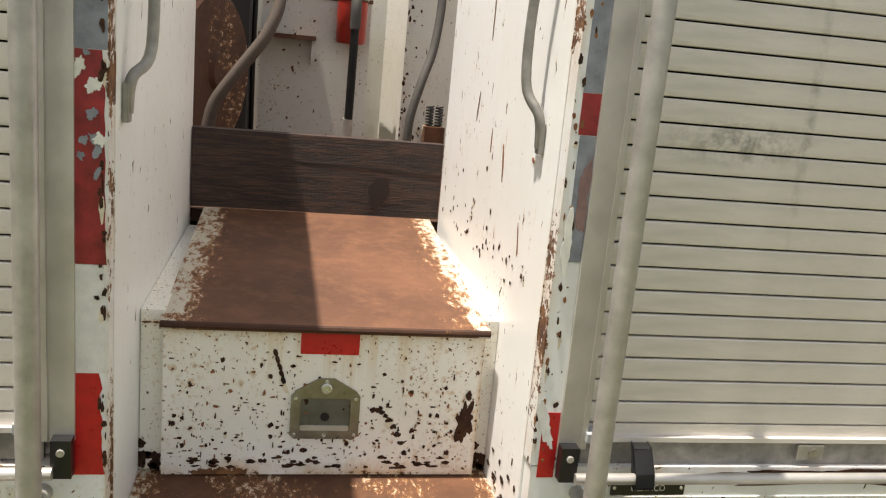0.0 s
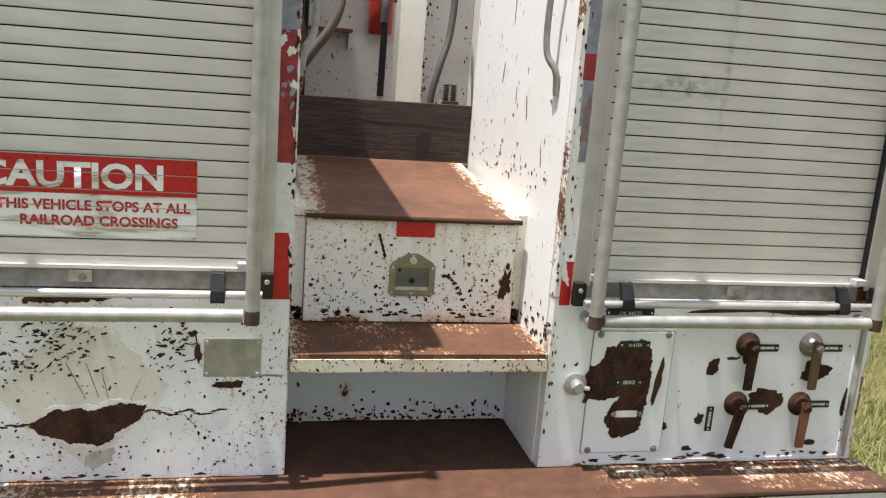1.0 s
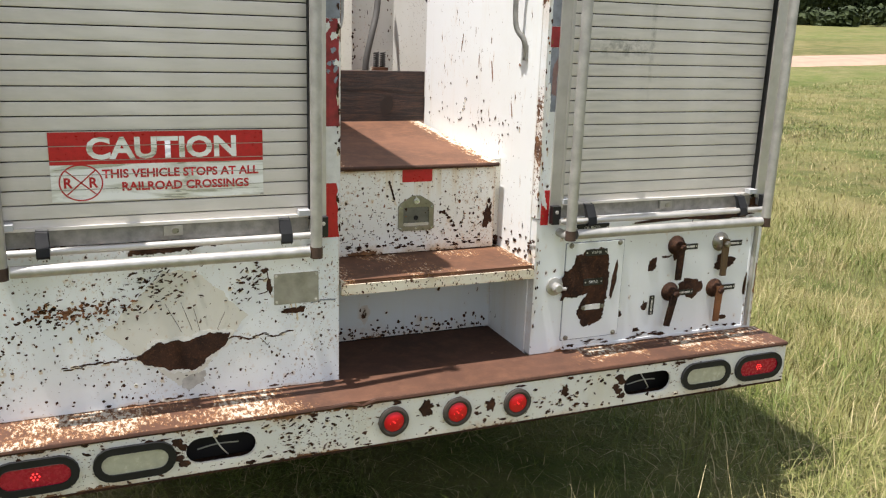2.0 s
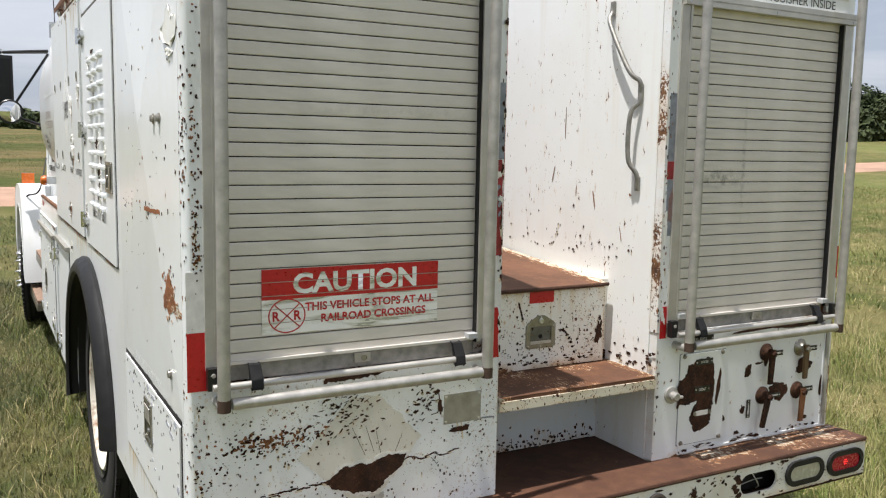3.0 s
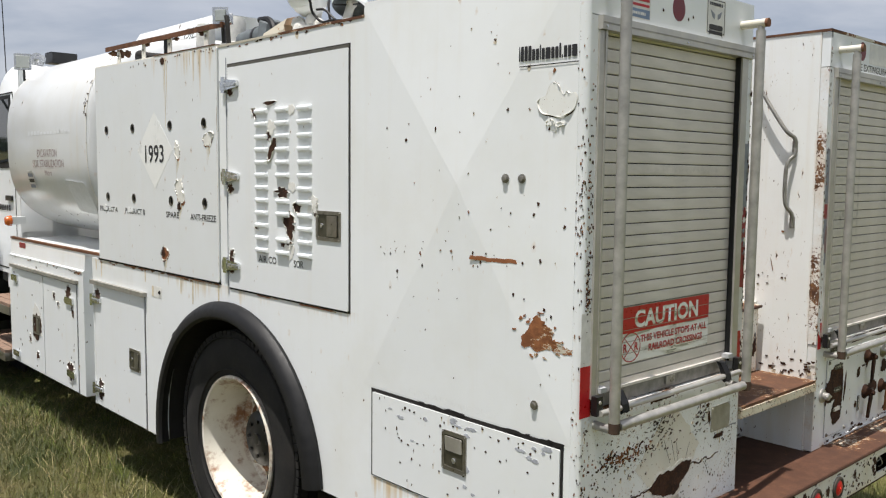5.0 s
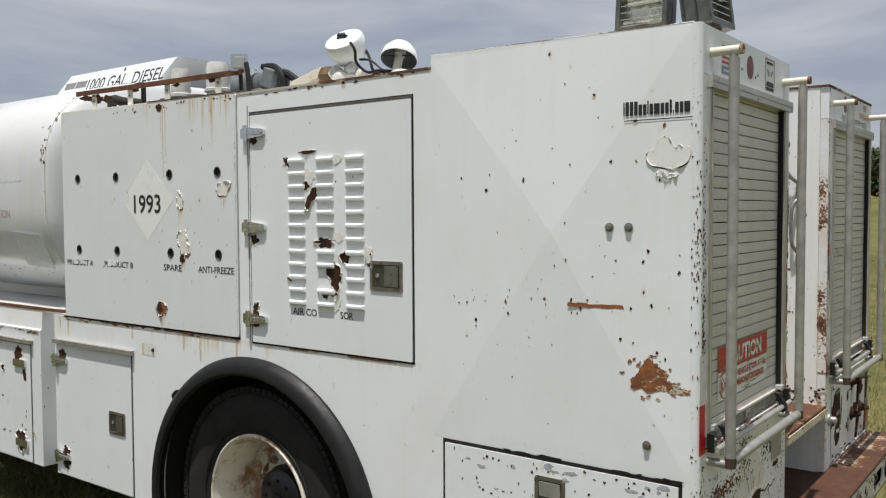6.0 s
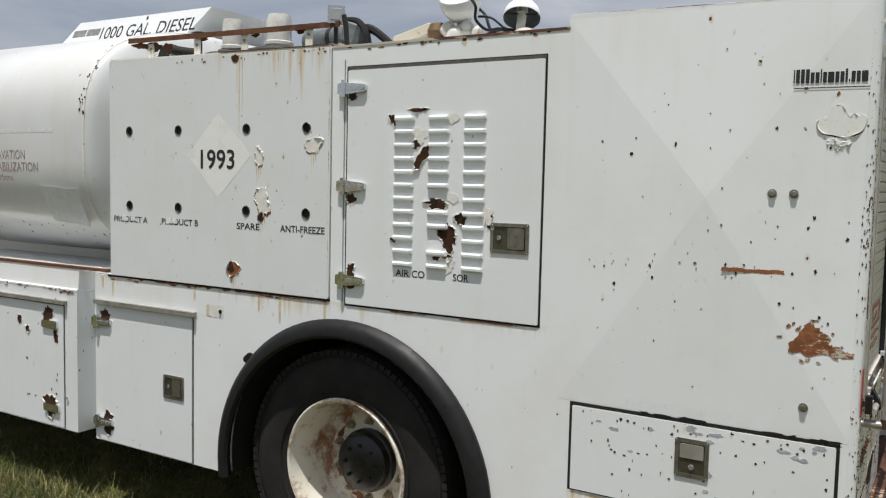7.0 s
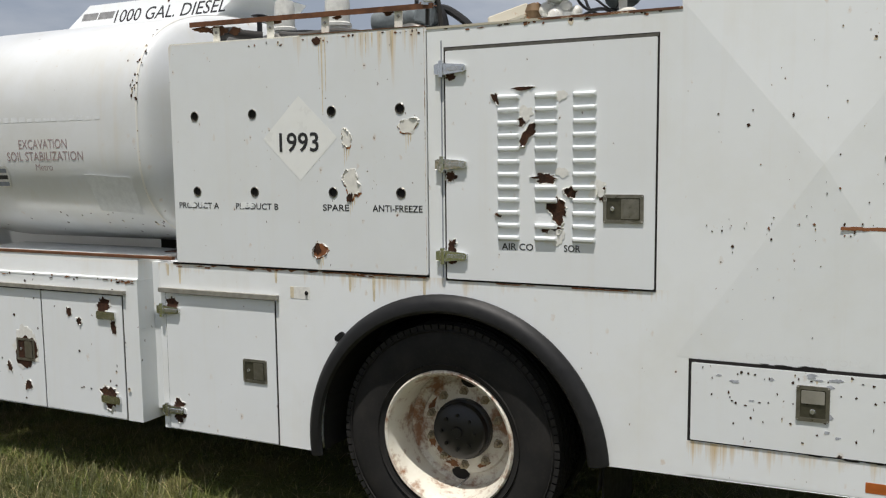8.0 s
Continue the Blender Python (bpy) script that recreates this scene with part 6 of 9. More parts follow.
for y, z, rx, ry, sd in ((2.549, 1.935, 0.024, 0.042, 1), (2.222, 1.988, 0.045, 0.032, 2), (2.523, 1.730, 0.038, 0.068, 3), (2.706, 1.400, 0.042, 0.030, 4)):
    patch(on_side(y, z - ry * 0.15, SP - 0.0008), rx * 1.10, ry * 1.12, 1520 + sd, front_panel, RUSTP, 0.3, 0.2, "rust_rim", 60)
    flaked(on_side(y, z, SP + 0.0002), rx, ry, 1520 + sd, front_panel, 0.2, RUSTP if sd == 4 else OLD_COAT, 0.3)
    for j in range(3):
        w, ln = 0.002 + 0.0015 * j, 0.10 - 0.025 * j
        part("rust_streak", moved(slab([[(-w, 0), (w, 0), (w * 0.6, -ln * 0.7), (0, -ln), (-w * 0.7, -ln * 0.6)]], 0.0002), on_side(y + 0.012 - 0.012 * j, z - ry * 0.9, SP + 0.0002)), STREAK, front_panel)
patch(on_side(2.725, 1.405, SP + 0.002), 0.022, 0.022, 1531, front_panel, RUST, 0.6)
patch(on_side(2.535, 1.655, SP + 0.002), 0.014, 0.022, 1532, front_panel, RUST, 0.6)
for k in range(6):
    rk = random.Random(1540 + k)
    y, ln = rk.uniform(2.16, 2.9), rk.uniform(0.03, 0.14)
    w = rk.uniform(0.002, 0.005)
    part("rust_streak", moved(slab([[(-w, 0), (w, 0), (w * 0.7, -ln * 0.6), (0, -ln), (-w * 0.6, -ln * 0.5)]], 0.0003), on_side(y, 2.408, SP + 0.0003)), STREAK, front_panel)
for y, ln, w in ((2.675, 0.36, 0.0045), (2.655, 0.26, 0.003), (2.69, 0.18, 0.002), (2.36, 0.14, 0.0025), (2.46, 0.10, 0.002)):
    part("rust_streak", moved(slab([[(-w, 0), (w, 0), (w * 0.8, -ln * 0.5), (w * 0.3, -ln), (-w * 0.3, -ln * 0.95), (-w * 0.7, -ln * 0.5)]], 0.0003), on_side(y, 2.405, SP + 0.0003)), STREAK, front_panel)
for k in range(26):
    rk = random.Random(1580 + k)
    patch(on_side(rk.uniform(2.15, 3.1), 2.406 - abs(rk.gauss(0, 0.010)), SP - 0.0004), rk.uniform(0.002, 0.008), rk.uniform(0.002, 0.006), 1580 + k, front_panel, RUST_LIGHT if k % 2 else RUST, 0.6, n=12)
patch(on_side(2.70, 2.390, SP), 0.022, 0.018, 1610, front_panel, RUST)


# ---- compressor door ----
def hinge(y, z, parent, out=0.006):
    h = part("strap_hinge", moved(slab([[(-0.055, -0.020), (-0.030, -0.026), (0.0, -0.024), (0.085, -0.016), (0.095, -0.010), (0.095, 0.010), (0.085, 0.016), (0.0, 0.024), (-0.030, 0.026), (-0.055, 0.020)]], 0.012), on_side(y, z, out + 0.012)), HINGE_STEEL, parent, "dull chromed strap hinge", bevel=0.004)
    part("hinge_barrel", moved(rod([(-0.022, -0.036, 0.012), (-0.022, 0.036, 0.012)], 0.012, 10), on_side(y, z, out)), HINGE_STEEL, h if parent is truck else parent, smooth=True)
    part("hinge_tongue", moved(slab([rounded(0.0, 0.085, -0.008, 0.008, 0.004)], 0.008), on_side(y, z, out + 0.018)), CHROME, h if parent is truck else parent, bevel=0.003)
    return h


def paddle(y, z, w, h, parent, upright=False):
    m = on_side(y, z, 0.006)
    p = part("paddle_latch", moved(slab([rounded(-w / 2, w / 2, -h / 2, h / 2, 0.008), rounded(-w / 2 + 0.014, w / 2 - 0.014, -h / 2 + 0.014, h / 2 - 0.014, 0.004)[::-1]], 0.005), m @ Matrix.Translation((0, 0, 0.005))), LATCH_METAL, parent, "recessed steel paddle latch", bevel=0.0015)
    host = p if parent is truck else parent
    part("latch_cup", moved(slab([rounded(-w / 2 + 0.013, w / 2 - 0.013, -h / 2 + 0.013, h / 2 - 0.013, 0.004)], 0.002), m @ Matrix.Translation((0, 0, 0.001))), CUP_OLIVE, host)
    if upright:
        part("paddle", moved(slab([rounded(-w / 2 + 0.018, w / 2 - 0.018, 0.0, h / 2 - 0.018, 0.004)], 0.003), m @ pose(0, 0, 0.005, 4, 0, 0)), ALU, host, bevel=0.001)
        part("key_cylinder", disc(m @ Matrix.Translation((0, -h * 0.22, 0.001)), 0.010, 0.004, 12), CHROME, host)
    else:
        part("paddle", moved(slab([rounded(-0.008, w / 2 - 0.017, -h / 2 + 0.018, h / 2 - 0.018, 0.004)], 0.003), m @ pose(0, 0, 0.005, 0, -4, 0)), LATCH_METAL, host, bevel=0.001)
        part("key_cylinder", disc(m @ Matrix.Translation((-w * 0.27, 0, 0.001)), 0.009, 0.004, 12), CHROME, host)
    for sx in (-1, 1):
        for sy in (-1, 1):
            part("rivet", disc(m @ Matrix.Translation((sx * (w / 2 - 0.006), sy * (h / 2 - 0.006), 0.005)), 0.003, 0.0015, 6), ALU, host)
    return p


part("door_gap", moved(slab([[(-2.045, 1.287), (-1.106, 1.287), (-1.106, 2.320), (-2.045, 2.320)]], 0.002), on_side(0, 0, 0.0015)), DARK_GAP, truck)
comp = part("compressor_door", moved(slab([rounded(-2.036, -1.114, 1.296, 2.303, 0.006)], 0.006), on_side(0, 0, 0.006)), WHITE_CLEAN, truck, "white compressor door with torn louvres", bevel=0.002)
# dark strip over the door: the top gap's shadow, put into colour
GAP_SHADE = plain("shaded_gap", (0.10, 0.095, 0.08), 0.7, 0, 0.4, 40)
part("door_drip_edge", moved(slab([[(-2.04, 2.3045), (-1.11, 2.3045), (-1.11, 2.316), (-2.04, 2.316)]], 0.012), on_side(0, 0, 0.0035)), GAP_SHADE, comp)
for z in (2.225, 1.808, 1.400):
    hinge(2.030, z, comp)
paddle(1.242, 1.622, 0.166, 0.118, comp)
louv = bmesh.new()
prof = [(0.0, 0.006), (0.010, 0.004), (0.014, -0.002), (0.0135, -0.010), (0.0, -0.019)]
ends = []
for x, k in ((-0.051, 0.0), (-0.043, 1.0), (0.043, 1.0), (0.051, 0.0)):
    ends.append([louv.verts.new((x, z * (0.75 + 0.25 * k), out * k)) for out, z in prof])
for a, b in zip(ends, ends[1:]):
    for i in range(4):
        louv.faces.new((a[i], a[i + 1], b[i + 1], b[i]))
bmesh.ops.remove_doubles(louv, verts=louv.verts, dist=1e-5)
louvre = part("louvre", louv, WHITE_CLEAN, comp)
louvre.matrix_basis = on_side(1.740, 2.097, 0.006)
for col, y in enumerate((1.740, 1.572, 1.406)):
    for row in range(12):
        if (col, row) in ((0, 0), (1, 6), (1, 9)):
            continue
        c = louvre.copy()
        scene.collection.objects.link(c)
        c.matrix_basis = on_side(y, 2.097 - 0.0547 * row, 0.006)
DM = 0.0062
for y, z, rx, ry, sd, tl in ((1.650, 1.935, 0.016, 0.044, 1, -0.6), (1.690, 1.985, 0.02, 0.014, 2, 0), (1.575, 1.749, 0.042, 0.016, 3, 0.0), (1.464, 1.690, 0.024, 0.016, 4, 0), (1.520, 1.612, 0.030, 0.042, 5, 0.3), (1.552, 1.530, 0.038, 0.015, 6, 0.1), (1.785, 1.590, 0.014, 0.009, 7, 0), (1.332, 1.690, 0.014, 0.026, 8, 0.2), (1.665, 2.125, 0.035, 0.006, 9, 0), (1.80, 2.09, 0.012, 0.02, 10, 0.4)):
    flaked(on_side(y, z, DM), rx * 1.25, ry * 1.25, 1700 + sd * 1.37, comp, tl)
for y, z, rx, ry, sd in ((1.53, 1.50, 0.04, 0.035, 1), (1.35, 1.705, 0.04, 0.035, 2), (1.50, 1.77, 0.03, 0.02, 3), (1.66, 2.02, 0.03, 0.03, 4), (1.51, 2.09, 0.03, 0.02, 5)):
    patch(on_side(y, z, DM), rx, ry, 1730 + sd, comp, BARE_WHITE, 0.5, 0, "curled_paint", 30, 0.0016)
for z, ry in ((2.19, 0.015), (1.755, 0.022), (1.45, 0.030), (1.375, 0.012)):
    flaked(on_side(2.010, z, DM), 0.024, ry, 1760 + z, comp)
words("stencil_text", "AIR CO", on_side(1.700, 1.452, DM + 0.0006), 0.145, 0.030, LETTER_BLACK, comp, bold=0.012)
words("stencil_text", "SOR", on_side(1.456, 1.452, DM + 0.0006), 0.072, 0.030, LETTER_BLACK, comp, bold=0.012)
part("hinge_post_line", box(SIDE_X - 0.0012, SIDE_X, 2.054, 2.060, 1.30, 2.35), GREY_TAPE, truck)
for k in range(18):
    rk = random.Random(1800 + k)
    patch(on_side(rk.uniform(1.1, 2.12), 2.402 - abs(rk.gauss(0, 0.008)), 0.0002), rk.uniform(0.003, 0.014), rk.uniform(0.002, 0.007), 1800 + k, truck, RUST_LIGHT if k % 2 else RUST, 0.6, n=12)

# ---- rear flank: lower door, marks ----
part("door_gap", moved(slab([[(-0.972, 0.688), (-0.044, 0.688), (-0.044, 1.026), (-0.972, 1.026)]], 0.002), on_side(0, 0, 0.0015)), DARK_GAP, truck)
low_door = part("sump_door", moved(slab([rounded(-0.960, -0.055, 0.694, 1.012, 0.004)], 0.006), on_side(0, 0, 0.006)), WHITE_DOOR, truck, "white lower locker door with paint chips", bevel=0.002)
paddle(0.510, 0.892, 0.118, 0.138, low_door, True)
SCUFF_GREY = plain("grey_scuff", (0.42, 0.44, 0.48), 0.6, 0, 0.3, 60)
rk = random.Random(1850)
for k in range(64):
    z = rk.choice([rk.uniform(0.71, 1.0), rk.uniform(0.71, 1.0), rk.uniform(0.96, 1.005)])
    patch(on_side(rk.uniform(0.07, 0.95), z, 0.0056), rk.uniform(0.0015, 0.0055), rk.uniform(0.002, 0.006), 1850 + k * 1.7, low_door, RUST, 0.6, n=14)
for k in range(22):
    z = rk.uniform(0.95, 1.004) if k < 14 else rk.uniform(0.72, 0.95)
    patch(on_side(rk.uniform(0.07, 0.95), z, 0.0056), rk.uniform(0.006, 0.020), rk.uniform(0.003, 0.010), 1920 + k * 1.3, low_door, SCUFF_GREY, 0.7, n=16)
for k in range(30):
    rk = random.Random(1900 + k)
    patch(on_side(rk.uniform(0.05, 0.97), rk.choice([1.026, 1.020, 0.690]) + rk.uniform(-0.003, 0.004), 0.002), rk.uniform(0.01, 0.04), rk.uniform(0.002, 0.005), 1900 + k, truck, DARK_GAP, 0.6, n=14)
SILL = paint("white_enamel_sill", white=(0.845, 0.868, 0.872), chips=0.03, size=0.22, cells=50, streaks=0.16, grime=0.55, rough=0.24, runs=(0.690, 0.17, -1.0))
part("sill_sheet", moved(slab([[(-0.975, 0.546), (-0.008, 0.553), (-0.008, 0.686), (-0.975, 0.686)]], 0.0008), on_side(0, 0, 0.0012)), SILL, truck, "white sill sheet with brown runs of dirt")
part("orange_tape", moved(slab([rounded(-0.32, -0.24, 0.572, 0.612, 0.002)], 0.001), on_side(0, 0, 0.0022)), ORANGE_TAPE, truck)
words("ghost_text", "EVACUATE SUMP ONLY", on_side(0.535, 1.056, 0.0001), 0.44, 0.024, LETTER_GHOST, truck)
DEALER = ((0.35, 0.95), (1, 0.95), (1, 0.95), (1, 0.95), (1, 0.72), (1, 0.72), (0.35, 0.95), (1, 0.72), (1.6, 0.72), (1, 0.72), (1, 0.72), (0.6, 0.9), (0.35, 0.2), (1, 0.72), (1, 0.72), (1.6, 0.72))
dealer, dx = None, -0.112
for w, up in DEALER:
    w *= 0.0112
    bar = part("dealer_mark" if dealer is None else "mark_bar", moved(slab([rounded(dx, dx + w, -0.023, -0.023 + 0.046 * up, 0.002, 2)], 0.0004), on_side(0.129, 2.195, 0.0022)), LETTER_BLACK, dealer or truck)
    dealer, dx = dealer or bar, dx + w + 0.0032
part("dealer_line", moved(slab([[(-0.11, 0), (0.11, 0), (0.11, 0.003), (-0.11, 0.003)]], 0.0003), on_side(0.129, 2.155, 0.0022)), LETTER_BLACK, dealer)
cl = on_side(0.093, 2.046, 0.0)
cloud = [(-0.066, -0.016), (-0.071, 0.002), (-0.060, 0.014), (-0.044, 0.017), (-0.038, 0.026), (-0.032, 0.044), (-0.014, 0.056), (0.004, 0.048), (0.012, 0.030), (0.022, 0.018), (0.034, 0.028), (0.044, 0.020), (0.058, 0.022), (0.068, 0.008), (0.062, -0.020), (0.040, -0.036), (0.004, -0.042), (-0.034, -0.036), (-0.054, -0.030)]
cloud_line = [(p.x, p.y) for p in bent([(x, y, 0) for x, y in cloud + cloud[:1]], 4)[:-1]]
# rust outline, widened below to paint the curled edge's dark shadow
part("peeled_edge", moved(slab([[(x * 1.015, y * 1.03 - (0.004 if y < -0.02 else 0.0)) for x, y in cloud_line]], 0.0004), cl @ Matrix.Translation((0, 0, 0.0006))), RUST, truck)
part("peeled_paint", moved(slab([cloud_line], 0.001), cl @ Matrix.Translation((0, 0, 0.0018))), SCAR_PALE, truck)
lip(cloud_line, 0.022, 3.1, cl @ Matrix.Translation((0, 0, 0.0008)), truck)
for k, (y, z, rx, ry) in enumerate(((0.118, 1.985, 0.014, 0.008), (0.085, 1.980, 0.018, 0.006), (0.10, 1.965, 0.006, 0.005))):
    flaked(on_side(y, z, 0.0), rx, ry, 1940 + k, truck, 0.0, SCAR_PALE)
for y, z in ((0.288, 1.820), (0.222, 1.820), (0.160, 1.128)):
    bolt(on_side(y, z, 0.0004), 0.010, truck)
part("rust_patch", moved(slab([rough_line([(-0.066, -0.042), (-0.058, -0.010), (-0.035, 0.016), (-0.018, 0.052), (0.002, 0.060), (0.022, 0.036), (0.048, 0.022), (0.060, -0.012), (0.100, -0.026), (0.128, -0.030), (0.126, -0.044), (0.060, -0.046), (0.0, -0.052)], 9, 0.013)], 0.0006), on_side(0.150, 1.350, 0.0010)), RUSTP, truck)
rk = random.Random(1330)
for k in range(20):
    a, d = rk.uniform(0, 6.28), rk.uniform(0.75, 1.35)
    patch(on_side(0.150 - 0.075 * d * math.cos(a), 1.345 + 0.055 * d * math.sin(a), 0.0004), rk.uniform(0.003, 0.012), rk.uniform(0.002, 0.006), 1330 + k * 1.3, truck, RUSTP, 0.7, rk.uniform(-0.5, 0.5), n=18)
part("rust_patch", moved(slab([rough_line([(-0.098, -0.005), (0.0, -0.007), (0.102, -0.005), (0.100, 0.009), (0.02, 0.007), (-0.096, 0.008)], 6, 0.006)], 0.0006), on_side(0.340, 1.562, 0.0006)), RUSTP, truck)
for k in range(90):
    rk = random.Random(2000 + k)
    y, z = rk.uniform(0.02, 0.92), rk.choice([rk.uniform(1.1, 1.75), rk.gauss(1.57, 0.02), rk.uniform(1.3, 2.3)])
    s_ = 0.0012 + 0.0042 * rk.random() ** 2
    patch(on_side(y, z, 0.0), s_ * rk.uniform(0.7, 1.2), s_ * rk.uniform(0.8, 1.4), 2000 + k, truck, RUST if k % 4 else RUST_LIGHT, 0.8, n=14)
for k in range(120):
    rk = random.Random(2100 + k)
    z, a = rk.choice([rk.uniform(0.62, 1.15), rk.uniform(1.25, 2.2), rk.gauss(1.75, 0.12)]), radians(min(86, max(2, rk.gauss(35, 24))))
    out = Vector((-math.cos(a), -math.sin(a), 0))
    spot = frame_of(Vector((SIDE_X + BEND, BEND, z)) + Vector((out.x * BEND, out.y * (BEND + 0.0065), 0)), (-out.y, out.x, 0), (0, 0, 1))
    patch(spot, rk.uniform(0.001, 0.003), rk.uniform(0.0015, 0.006), 2100 + k, truck, RUST_LIGHT if k % 3 == 0 else RUST, 0.6, n=12)
rk = random.Random(2170)
for k in range(120):
    z = rk.choice([rk.gauss(1.47, 0.03), rk.gauss(1.56, 0.05), rk.gauss(1.74, 0.06), rk.uniform(1.44, 2.1)])
    size = rk.uniform(0.0012, 0.0036)
    patch(on_rear(SIDE_X + BEND + 0.0025 + abs(rk.gauss(0.0, 0.011)), z, 0.0066), size, size * rk.uniform(0.8, 1.6), 2170 + k * 1.1, truck, RUST if k % 4 else RUST_LIGHT, 0.7, n=12)
for k in range(40):
    rk = random.Random(2180 + k)
    z = rk.choice([rk.uniform(0.62, 1.1), rk.uniform(1.45, 2.2)])
    patch(on_rear(SIDE_X + BEND + 0.004 + abs(rk.gauss(0.0, 0.014)), z, 0.0066), rk.uniform(0.001, 0.0035), rk.uniform(0.0015, 0.006), 2180 + k, truck, RUST if k % 3 else RUST_LIGHT, 0.8, n=12)
for k in range(70):
    rk = random.Random(2260 + k)
    z = 0.69 + 1.73 * rk.random()
    patch(on_rear(AISLE_R + max(0.003, rk.gauss(0.013, 0.006)), z, 0.0068), rk.uniform(0.001, 0.003), rk.uniform(0.002, 0.008), 2260 + k, truck, RUST if k % 3 else RUST_LIGHT, 0.6, n=12)
for k in range(40):
    rk = random.Random(2340 + k)
    patch(on_rear(AISLE_L - abs(rk.gauss(0, 0.005)) - 0.003, rk.uniform(1.13, 2.2), 0.009), rk.uniform(0.001, 0.004), rk.uniform(0.002, 0.012), 2340 + k, truck, RUST, 0.6, n=12)

for k, (y0, y1, z) in enumerate(((2.14, 2.42, 1.2935), (2.50, 2.66, 1.2935), (2.95, 3.25, 1.2935), (1.20, 1.46, 1.2845), (1.62, 1.80, 1.2845))):
    part("rust_line", moved(slab([rough_line([(-y1, -0.003), (-y0, -0.003), (-y0, 0.003), (-(y0 + y1) / 2, 0.002), (-y1, 0.003)], 30 + k, 0.004)], 0.0005), on_side(0, z, 0.0022)), RUSTP, truck)

# ---- lower locker ahead of the rear wheel ----
part("door_gap", moved(slab([[(-3.706, 0.394), (-2.985, 0.394), (-2.985, 1.142), (-3.706, 1.142)]], 0.002), on_side(0, 0, 0.0015)), DARK_GAP, truck)
locker = part("locker_door", moved(slab([rounded(-3.700, -2.992, 0.398, 1.136, 0.004)], 0.006), on_side(0, 0, 0.006)), WHITE_CLEAN, truck, "white lower locker door", bevel=0.002)
part("drip_rail", box(SIDE_X - 0.024, SIDE_X, 2.965, 3.735, 1.142, 1.166), GREY_PLATE, locker, bevel=0.004)
hinge(3.700, 1.046, locker)
hinge(3.690, 0.500, locker)
paddle(3.122, 0.765, 0.148, 0.122, locker)
for y, z, sd in ((3.655, 1.085, 1), (3.64, 0.53, 2), (3.635, 0.47, 3)):
    flaked(on_side(y, z, 0.006), 0.038, 0.032, 2400 + sd * 1.3, locker)
part("bracket_mark", moved(slab([rounded(-2.89, -2.78, 1.155, 1.215, 0.003)], 0.0006), on_side(0, 0, 0.001)), BARE_WHITE, truck)
part("rust_run", moved(slab([rounded(-2.895, -2.875, 1.157, 1.213, 0.003)], 0.0006), on_side(0, 0, 0.0016)), STREAK, truck)
bolt(on_side(2.80, 1.185, 0.001), 0.007, truck, DARK_GAP)
for y, z, ln in ((2.155, 1.295, 0.10), (2.42, 1.295, 0.13), (2.55, 1.295, 0.09), (3.60, 1.29, 0.10), (2.98, 1.295, 0.07), (3.68, 1.29, 0.06)):
    part("rust_streak", moved(slab([[(-0.008, 0), (0.008, 0), (0.007, -ln * 0.8), (0.003, -ln), (-0.005, -ln * 0.95), (-0.007, -ln * 0.5)]], 0.0003), on_side(y, z, 0.0008)), STREAK, truck)
for k in range(34):
    rk = random.Random(2450 + k)
    y = rk.uniform(2.13, 3.7)
    patch(on_side(y, 1.297 - abs(rk.gauss(0, 0.006)), 0.0004), rk.uniform(0.006, 0.03), rk.uniform(0.002, 0.006), 2450 + k, truck, RUST_LIGHT, 0.6, n=12)

# ---- front locker under the tank ----
fl = part("front_locker", box(SIDE_X, -0.45, 3.905, 5.42, 0.395, 1.185), WHITE_DOOR, truck, "white lower locker under the tank", bevel=0.01)
ledge = bmesh.new()
pr = [(-1.2212, 1.186), (-1.2216, 1.196), (-1.211, 1.202), (-1.204, 1.312), (-0.70, 1.312), (-0.70, 1.186)]
ea = [ledge.verts.new((x, 3.905, z)) for x, z in pr]
eb = [ledge.verts.new((x, 5.40, z)) for x, z in pr]
for i in range(6):
    ledge.faces.new((ea[i], ea[(i + 1) % 6], eb[(i + 1) % 6], eb[i]))
ledge.faces.new(ea)
ledge.faces.new(eb[::-1])
part("locker_ledge", ledge, WHITE, fl)
part("ledge_edge", box(-1.208, -1.186, 3.66, 5.41, 1.3125, 1.328), RAIL_RUST, fl)
for y0, y1, hy in ((4.655, 5.30, 5.27), (4.02, 4.645, 4.10)):
    part("door_gap", moved(slab([[(-y1 - 0.006, 0.40), (-y0 + 0.006, 0.40), (-y0 + 0.006, 1.105), (-y1 - 0.006, 1.105)]], 0.002), on_side(0, 0, 0.0015)), DARK_GAP, fl)
    part("locker_door", moved(slab([rounded(-y1, -y0, 0.403, 1.098, 0.004)], 0.006), on_side(0, 0, 0.006)), WHITE_CLEAN, fl, bevel=0.002)
part("drip_rail", box(SIDE_X - 0.022, SIDE_X, 3.99, 5.35, 1.108, 1.13), GREY_PLATE, fl, bevel=0.004)
for y, z in ((4.11, 0.985), (4.10, 0.505)):
    m = on_side(y, z, 0.006)
    part("strap_hinge", moved(slab([rounded(-0.095, 0.045, -0.022, 0.022, 0.010)], 0.012), m @ Matrix.Translation((0, 0, 0.012))), HINGE_STEEL, fl, bevel=0.004)
for y, z in ((5.285, 1.03), (5.285, 0.46)):
    part("strap_hinge", moved(slab([rounded(-0.045, 0.095, -0.022, 0.022, 0.010)], 0.012), on_side(y, z, 0.018)), HINGE_STEEL, fl, bevel=0.004)
paddle(4.80, 0.735, 0.150, 0.135, fl)
